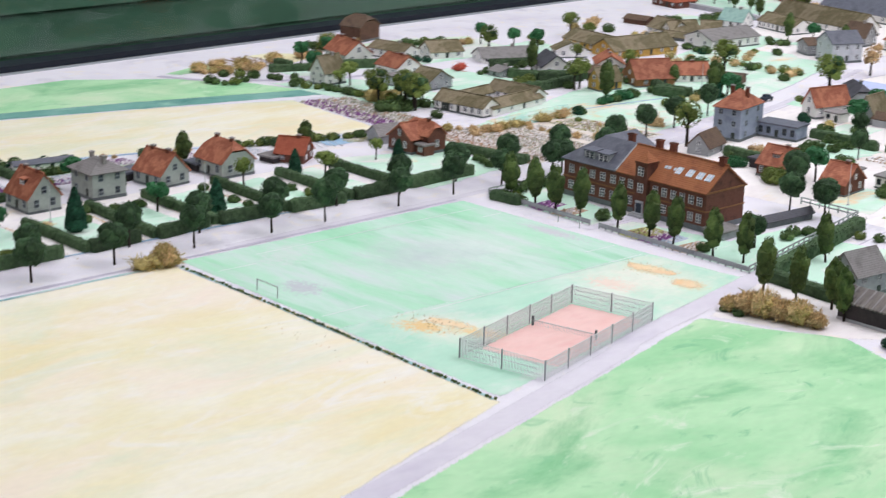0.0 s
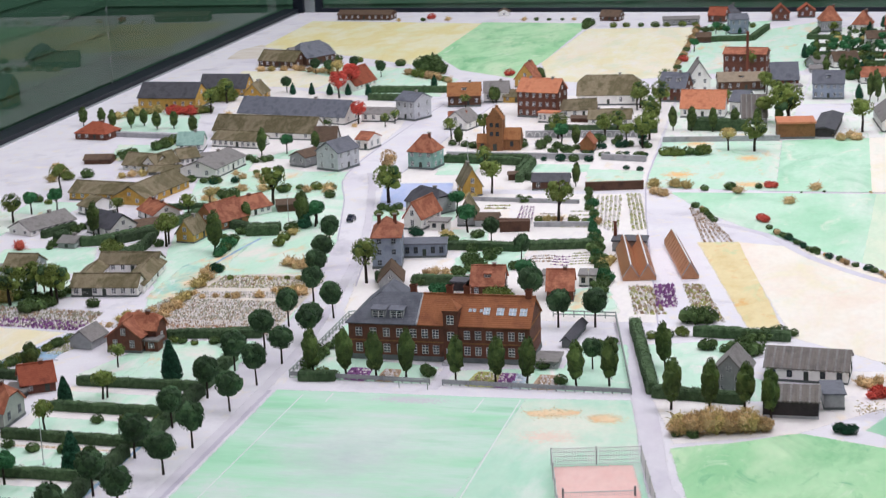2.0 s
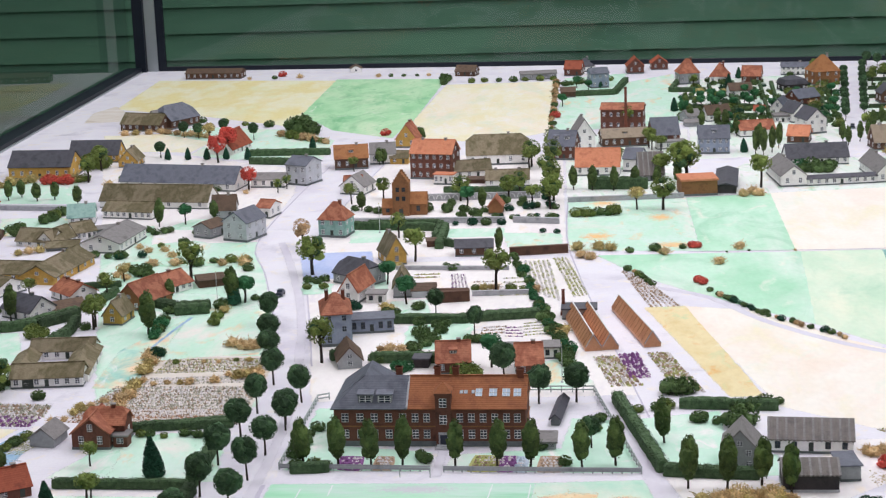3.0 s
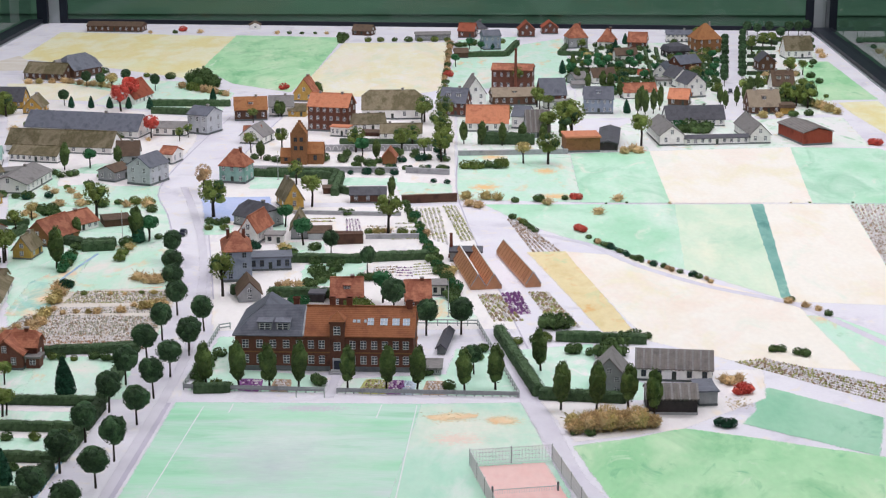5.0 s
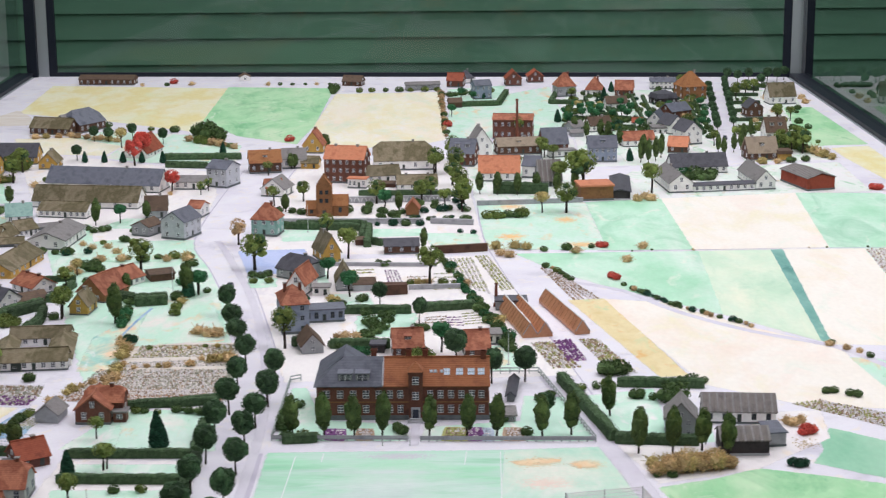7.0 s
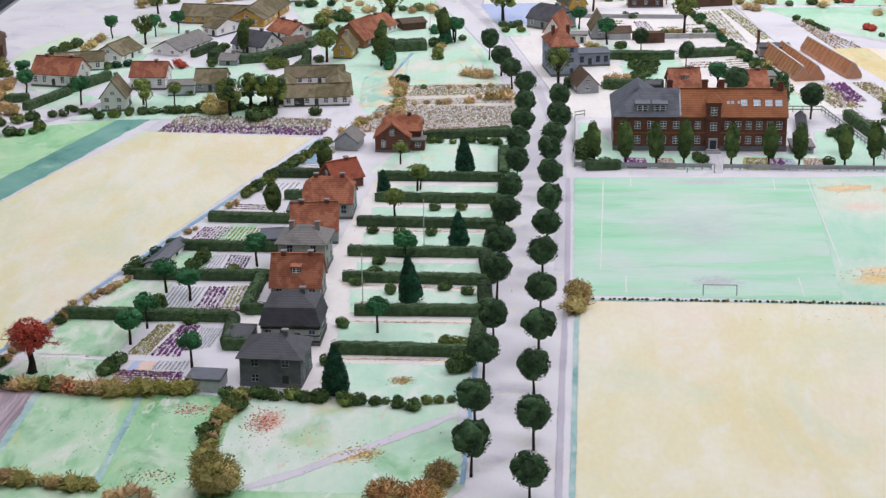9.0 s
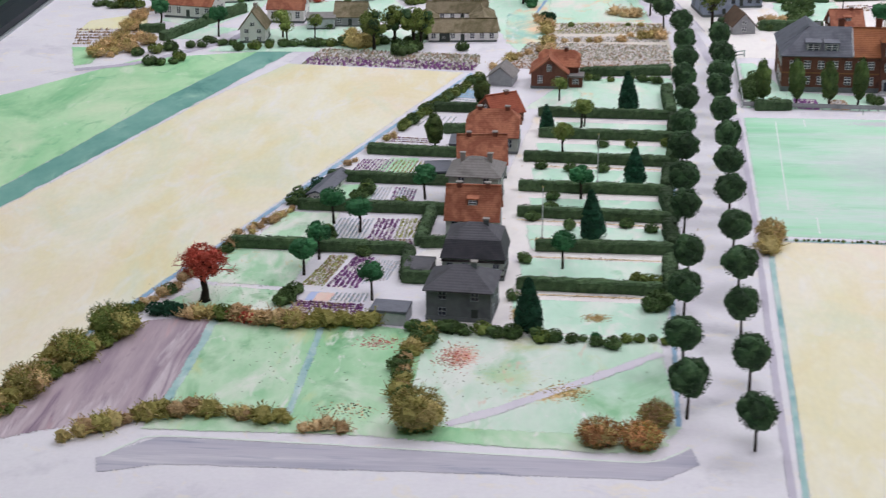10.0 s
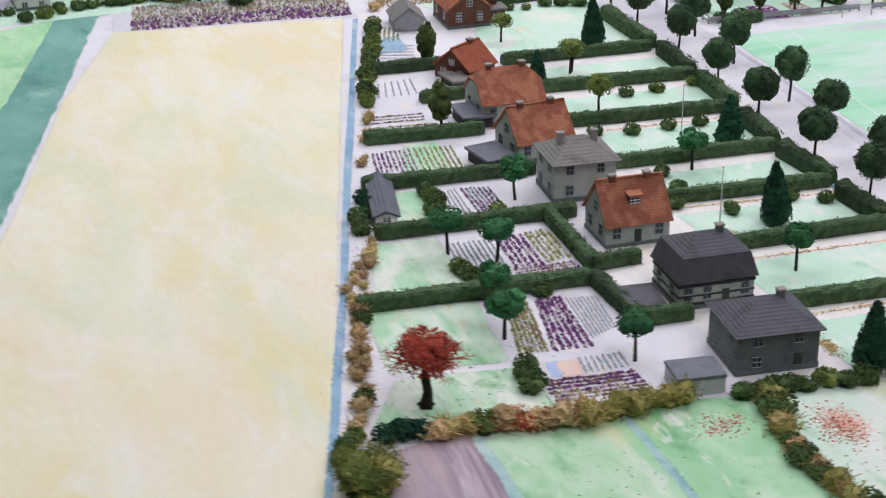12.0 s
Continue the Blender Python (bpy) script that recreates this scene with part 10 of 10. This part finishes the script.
    step.box(tx - 0.009, -b - 0.013, 0, tx + 0.009, -b - 0.005, 0.0022, "stone_grey")
    step.box(tx - 0.007, -b - 0.010, 0.0022, tx + 0.007, -b - 0.005, 0.004, "stone_grey")
    part("steps", step, top)
    for row, z in ((0, 0.0085), (1, 0.0260)):
        for cx in (-0.092, -0.076, -0.061, -0.046, -0.031, -0.018, -0.006, 0.030, 0.043, 0.056, 0.069, 0.082, 0.094):
            set_in(top, WINDOW["white"], along(cx), -b, z, 0, 0.0072 if cx < -0.02 else 0.0066, 0.0092)
            set_in(top, WINDOW["white"], along(cx), b, z, 180, 0.0068, 0.0092)
        for cy in (-0.018, 0.0, 0.018):
            set_in(top, WINDOW["white"], -a, cy, z, -90, 0.0065, 0.0092)
    for cx in (-0.066, -0.046):
        roof_box(top, cx, -b + 0.004, he + 0.002, 0.0155, 0.016, 0.0100, "roof_slate", "wall_grey")
    pitch = math.degrees(math.atan(k))
    for cx, ww in ((0.053, 0.007), (0.069, 0.008), (0.0835, 0.008), (0.096, 0.0078), (0.0335, 0.0035), (0.0385, 0.0035), (0.0465, 0.003)):
        cz = 0.42 if ww > 0.005 else 0.5
        sk = new("skylight", WINDOW["light"])
        sk.parent = top
        sk.matrix_basis = pose(along(cx) - 0.002, -oy * (1 - cz) - 0.0006, oz + th + (hr - oz) * cz - 0.002, rx=-(90 - pitch)) @ Matrix.Translation((0, -0.0012, 0)) @ Matrix.Diagonal((ww, 1, 0.0095 if ww > 0.005 else 0.004, 1))
    for cx, cy, hh in ((-0.034, 0.004, 0.010), (tx - 0.0085, 0.002, 0.011), (tx + 0.0105, 0.002, 0.011), (a - 0.006, 0.0, 0.009)):
        c = Build()
        c.box(cx - 0.0032, cy - 0.0028, hr - 0.008, cx + 0.0032, cy + 0.0028, hr + hh, "chimney_brick")
        c.box(cx - 0.0039, cy - 0.0035, hr + hh - 0.0016, cx + 0.0039, cy + 0.0035, hr + hh, "chimney_brick")
        part("chimney", c, top)
    return top


school(0.9922, -2.8900, -1.2)


# ---- the church: stepped tower, nave and choir in orange-brown brick ----
def church(x, y, turn):
    top = empty("church", pose(x, y, 0.0004, rz=turn) @ Matrix.Diagonal((0.8, 0.8, 0.74, 1)), "orange-brown brick village church with a stepped tower", "church")
    w = Build()
    w.box(-0.017, -0.017, 0, 0.017, 0.017, 0.07, "wall_orange")
    for i in range(5):
        k = 0.017 * (1 - i / 5)
        w.box(-k, -0.017, 0.07 + 0.0055 * i, k, -0.0135, 0.0755 + 0.0055 * i, "wall_orange")
        w.box(-k, 0.0135, 0.07 + 0.0055 * i, k, 0.017, 0.0755 + 0.0055 * i, "wall_orange")
    part("tower", w, top)
    w = Build()
    for s in (-1, 1):
        q = [(0, -0.0134, 0.094), (0, 0.0134, 0.094), (s * 0.0175, 0.0134, 0.070), (s * 0.0175, -0.0134, 0.070)]
        w.slab(q if s < 0 else q[::-1], 0.001, "roof_rust")
    part("tower_roof", w, top)
    for cx in (-0.0062, 0.0062):
        for z in (0.034, 0.054):
            set_in(top, WINDOW["dark"], cx, -0.017, z, 0, 0.007, 0.0095)
    set_in(top, DOOR, 0, -0.017, 0.0005, 0, 0.008, 0.015, "door")
    for name, x0, x1, y0, y1, he, hr in (("nave", 0.017, 0.052, -0.010, 0.026, 0.026, 0.048), ("choir", -0.040, -0.017, -0.008, 0.018, 0.018, 0.034)):
        w = Build()
        yc = (y0 + y1) / 2
        w.box(x0, y0, 0, x1, y1, he, "wall_orange")
        for xe in (x0 + 0.0002, x1 - 0.0002):
            w.add([(xe, y0, he), (xe, y1, he), (xe, yc, hr)], [(0, 1, 2)], "wall_orange")
        body = part(name, w, top)
        w = Build()
        w.slab([(x0 - 0.001, y0 - 0.002, he - 0.001), (x1 + 0.001, y0 - 0.002, he - 0.001), (x1 + 0.001, yc, hr + 0.001), (x0 - 0.001, yc, hr + 0.001)], 0.0012, "roof_rust")
        w.slab([(x1 + 0.001, y1 + 0.002, he - 0.001), (x0 - 0.001, y1 + 0.002, he - 0.001), (x0 - 0.001, yc, hr + 0.001), (x1 + 0.001, yc, hr + 0.001)], 0.0012, "roof_rust")
        part("roof", w, body)
        set_in(body, WINDOW["dark"], (x0 + x1) / 2, y0, he * 0.35, 0, 0.007, he * 0.45)
    return top


church(*CHURCH, 0)


# ---- the churchyard's back wall: a pale wall with a row of round arches ----
def arcade_wall(x0, y0, x1, y1, n, h=0.0105):
    L = math.dist((x0, y0), (x1, y1))
    top = empty("churchyard_wall", pose(x0, y0, 0.0004, rz=math.degrees(math.atan2(y1 - y0, x1 - x0))), "pale grey churchyard wall with round blind arches", "wall")
    w = Build()
    w.box(0, -0.002, 0, L, 0.002, h, "stone_grey")
    part("wall", w, top)
    w = Build()
    w.box(-0.0005, -0.0027, h, L + 0.0005, 0.0027, h + 0.001, "stone_grey")
    part("coping", w, top)
    r = L / n * 0.40
    a = Build()
    ring = [(math.cos(math.pi * i / 8), math.sin(math.pi * i / 8)) for i in range(9)]
    z0 = h * 0.25
    a.add([(r * 0.72 * c, -0.0024, z0 + (h * 0.62) * s) for c, s in ring] + [(r * c, -0.0024, z0 + (h * 0.70) * s) for c, s in ring] + [(r * c, -0.0019, z0 + (h * 0.70) * s) for c, s in ring],
          [(i + 1, i, i + 9, i + 10) for i in range(8)] + [(i + 10, i + 9, i + 18, i + 19) for i in range(8)], "frame_white")
    a.add([(r * 0.72 * c, -0.0022, z0 + (h * 0.62) * s) for c, s in ring], [tuple(range(9))], "wall_grey")
    me = a.mesh("arch")
    for i in range(n):
        ob = new("arch", me)
        ob.parent, ob.location = top, (L * (i + 0.5) / n, 0, 0)


arcade_wall(0.875, -1.712, 1.066, -1.703, 14)


# ---- tennis court fence, net, goals ----
def court_fence(pts, h=0.0165):
    top = empty("court_fence", pose(pts[0][0], pts[0][1], 0.0006), "tall grey wire fence round the tennis court", "fence")
    o = Vector((*pts[0], 0))
    pb = Build()
    pb.box(-0.0005, -0.0005, 0, 0.0005, 0.0005, h + 0.0006, "wall_grey")
    pm = pb.mesh("post")
    for a, b in zip(pts, pts[1:] + pts[:1]):
        a, b = Vector((*a, 0)) - o, Vector((*b, 0)) - o
        L = (b - a).length
        n = max(1, round(L / 0.04))
        turn = math.degrees(math.atan2(b.y - a.y, b.x - a.x))
        for i in range(n):
            ob = new("post", pm)
            ob.parent, ob.location = top, a.lerp(b, i / n)
        w = Build()
        for i in range(int(L / 0.0014)):
            c = 0.001 + i * 0.0014
            w.box(c - 0.00016, -0.00016, 0.0005, c + 0.00016, 0.00016, h, "frame_white")
        for z in (0.0005, h * 0.25, h * 0.5, h * 0.75, h - 0.0006):
            w.box(0, -0.0002, z, L, 0.0002, z + 0.0004, "frame_white")
        m = part("wire_mesh", w, top)
        m.matrix_basis = Matrix.Translation(a) @ pose(0, 0, 0, rz=turn)


court_fence(COURT)


def tennis_net(pts):
    a, b = (Vector((*pts[0], 0)) + Vector((*pts[1], 0))) / 2, (Vector((*pts[3], 0)) + Vector((*pts[2], 0))) / 2
    top = empty("tennis_net", Matrix.Translation((a.x, a.y, 0.0017)) @ pose(0, 0, 0, rz=math.degrees(math.atan2(b.y - a.y, b.x - a.x))), "low tennis net with dark posts on the clay", "net")
    L = (b - a).length
    for c in (0.004, L - 0.004):
        w = Build()
        w.box(c - 0.0008, -0.0008, 0, c + 0.0008, 0.0008, 0.0085, "wall_darkgrey")
        part("post", w, top)
    w = Build()
    for i in range(40):
        c = 0.004 + (L - 0.008) * i / 39
        w.box(c - 0.00016, -0.0001, 0.0004, c + 0.00016, 0.0001, 0.0044, "fence_pale")
    w.box(0.004, -0.0003, 0.0044, L - 0.004, 0.0003, 0.0051, "fence_pale")
    part("mesh", w, top)


tennis_net(PINK)


def goal(a, b, label):
    a, b = Vector((*a, 0.0012)), Vector((*b, 0.0012))
    top = empty("football_goal", Matrix.Translation(a) @ pose(0, 0, 0, rz=math.degrees(math.atan2(b.y - a.y, b.x - a.x))), label, "goal", "football goals")
    L = (b - a).length
    for name, pts in (("post", [(0, 0, 0), (0, 0, 0.0105)]), ("post", [(L, 0, 0), (L, 0, 0.0105)]), ("crossbar", [(-0.0004, 0, 0.0105), (L + 0.0004, 0, 0.0105)])):
        w = Build()
        w.tube(pts, [0.0005, 0.0005], "fence_grey", 6)
        part(name, w, top)


goal(GOALS[0], GOALS[1], "grey football goal frame at the field edge")
goal(GOALS[2], GOALS[3], "grey football goal frame before the school")


def flagpole(x, y, h=0.046):
    top = empty("flagpole", pose(x, y, 0.0006), "thin pale flagpole on a garden lawn", "flagpole", "flagpoles")
    w = Build()
    w.tube([(0, 0, 0), (0, 0, h)], [0.0006, 0.0003], "fence_pale", 6)
    part("pole", w, top)
    w = Build()
    w.tube([(0, 0, 0), (0, 0, 0.001)], [0.0018, 0.0015], "stone_grey", 8)
    part("foot", w, top)
    w = Build()
    w.tube([(0, 0, h), (0, 0, h + 0.0012)], [0.0006, 0.0005], "leaf_gold", 6)
    part("knob", w, top)


for fx, fy in FLAGS:
    flagpole(fx, fy)


# ---- greenhouses and factory chimneys ----
def greenhouse(a, b, back, label):
    a, b, c = Vector((*a, 0)), Vector((*b, 0)), Vector((*back, 0))
    L, W = (c - a).length, (b - a).length
    d = (c - a).normalized()
    m = Matrix.Translation((a.x, a.y, 0.0004)) @ pose(0, 0, 0, rz=math.degrees(math.atan2(d.y, d.x)) - 90)
    top = empty("greenhouse", m, label, "greenhouse", "greenhouses")
    he, hr = 0.004, 0.02
    w = Build()
    w.box(0, 0, 0, W, L, he, "glass_brown")
    for y in (0.0002, L - 0.0002):
        w.add([(0, y, he), (W, y, he), (W / 2, y, hr)], [(0, 1, 2)], "glass_brown")
    part("wall", w, top)
    for s in (0, 1):
        w = Build()
        x0 = W * s
        q = [(x0, 0, he), (W / 2, 0, hr), (W / 2, L, hr), (x0, L, he)]
        w.slab(q if s == 1 else q[::-1], 0.0006, "glass_brown")
        for i in range(13):
            y = L * i / 12
            w.slab([(x0, y - 0.0003, he + 0.0007), (x0, y + 0.0003, he + 0.0007), (W / 2, y + 0.0003, hr + 0.0007), (W / 2, y - 0.0003, hr + 0.0007)][:: 1 if s == 0 else -1], 0.0005, "wall_orange")
        part("roof_glazing", w, top)
    w = Build()
    w.box(W / 2 - 0.0008, -0.0005, hr - 0.0002, W / 2 + 0.0008, L + 0.0005, hr + 0.0012, "frame_white")
    part("ridge", w, top)
    for y in (-0.0004, L - 0.0002):
        w = Build()
        w.slab([(0, y, he + 0.0012), (W / 2, y, hr + 0.0014), (W / 2, y + 0.0006, hr + 0.0014), (0, y + 0.0006, he + 0.0012)], 0.0011, "stone_grey")
        w.slab([(W, y + 0.0006, he + 0.0012), (W / 2, y + 0.0006, hr + 0.0014), (W / 2, y, hr + 0.0014), (W, y, he + 0.0012)], 0.0011, "stone_grey")
        part("verge", w, top)


greenhouse(GLASS[0], GLASS[1], GLASS[5], "brown glazed greenhouse with a pale ridge")
_o = (GLASS[5][0] + GLASS[1][0] - GLASS[0][0], GLASS[5][1] + GLASS[1][1] - GLASS[0][1])
greenhouse((GLASS[1][0] + 0.0006, GLASS[1][1]), GLASS[2], _o, "brown glazed greenhouse with a pale ridge")
greenhouse(GLASS[3], GLASS[4], GLASS[6], "brown glazed greenhouse standing alone")


def tall_chimney(x, y, h, r):
    top = empty("factory_chimney", pose(x, y, 0.0003), "tall slender red-brown brick factory chimney", "chimney", "factory chimneys")
    w = Build()
    w.box(-r * 1.5, -r * 1.5, 0, r * 1.5, r * 1.5, h * 0.12, "chimney_brick")
    part("base", w, top)
    w = Build()
    w.tube([(0, 0, h * 0.12), (0, 0, h * 0.9), (0, 0, h)], [r, r * 0.75, r * 0.72], "chimney_brick", 10)
    part("shaft", w, top)
    w = Build()
    w.tube([(0, 0, h * 0.965), (0, 0, h)], [r * 0.92, r * 0.92], "chimney_brick", 10)
    part("cap", w, top)


tall_chimney(*CHIMNEYS[0], 0.034, 0.0026)
tall_chimney(*CHIMNEYS[1], 0.094, 0.0034)
_b = BOILER
house((_b[0][0] + _b[1][0]) / 2, _b[0][1] + 0.014, 0, _b[1][0] - _b[0][0], 0.026, 0.013, 0.015, "roof_dark", "wall_grey", "flat", wins=0, chims=0, kind="boiler_house")


# ---- the red tree: bare branching wood with red twigs ----
def red_tree(x, y):
    top = empty("red_tree", pose(x, y, 0.0006), "crimson twiggy autumn tree on a thick dark trunk", "tree")
    rng = random.Random(5)
    t, c = Build(), Build()
    top.scale = (1.25, 1.25, 1.16)
    t.tube([(0, 0, -0.001), (0.0008, 0, 0.008), (-0.0006, 0.0004, 0.016), (0, 0, 0.024)], [0.0034, 0.0022, 0.002, 0.0014], "bark", 8)
    for i in range(5):
        a = i * 1.257
        t.tube([(0, 0, 0.002), (0.004 * math.cos(a), 0.004 * math.sin(a), 0.0)], [0.0015, 0.0006], "bark", 5)

    def grow(p, d, length, r, depth):
        e = p + d * length
        mid = (p + e) / 2 + Vector((rng.uniform(-1, 1), rng.uniform(-1, 1), rng.uniform(-1, 1))) * length * 0.12
        (t if depth < 2 else c).tube([p, mid, e], [r, r * 0.8, r * 0.6], "bark" if depth < 2 else "leaf_red", 5 if depth < 2 else 4)
        if depth < 5:
            for _ in range(3 if depth < 4 else 2):
                n = (d + Vector((rng.gauss(0, 0.75), rng.gauss(0, 0.75), rng.gauss(0.02, 0.72)))).normalized()
                grow(e, n, length * rng.uniform(0.6, 0.85), r * 0.62, depth + 1)

    for i in range(6):
        a = i * 1.05
        grow(Vector((0, 0, 0.017 + 0.001 * i)), Vector((math.cos(a), math.sin(a), 0.75)).normalized(), 0.0075, 0.0011, 0)
    for i in range(11):
        a = i * 2.4
        blob(c, (0.0062 * math.cos(a), 0.0062 * math.sin(a), 0.0235 + 0.0011 * i), 0.0042, "leaf_red", 0.8, 0.5, 2, i)
    tufts(c, rng, 700, lambda r: crown_points(r, 0, 0.0285, 0.0140, 0.0125), 0.0011, "leaf_red")
    part("trunk", t, top, smooth=True)
    part("crown", c, top)


red_tree(*RED_TREE[0])


def car(x, y, turn, paint="car_blue"):
    top = empty("car", pose(x, y, 0.0012, rz=turn), "tiny dark blue model car on the pale street", "car", "cars")
    w = Build()
    s = [(-0.0095, 0.002), (-0.0095, 0.0052), (-0.0055, 0.0056), (-0.0035, 0.0085), (0.0035, 0.0085), (0.0055, 0.0056), (0.0095, 0.005), (0.0095, 0.002)]
    n = len(s)
    w.add([(px, -0.0038, pz) for px, pz in s] + [(px, 0.0038, pz) for px, pz in s], [tuple(range(n)), tuple(range(2 * n - 1, n - 1, -1))] + [(i, i + n, (i + 1) % n + n, (i + 1) % n) for i in range(n)], paint)
    part("body", w, top)
    g = Build()
    g.box(-0.003, -0.0039, 0.006, 0.003, 0.0039, 0.008, "pane_dark")
    part("side_window", g, top)
    wheel = Build()
    wheel.tube([(0, -0.0006, 0), (0, 0.0006, 0)], [0.0019, 0.0019], "gasket", 10)
    wm = wheel.mesh("wheel")
    for cx in (-0.006, 0.006):
        for cy in (-0.0036, 0.0036):
            ob = new("wheel", wm)
            ob.parent, ob.location = top, (cx, cy, 0.0013)


car(*CAR[0], 84)
car(*CAR[1], 86)


if FAR_BUSHES.f:
    tagged(part("far_bushes", FAR_BUSHES), "many small shrubs through the far village gardens", "bushes", kind="stuff")
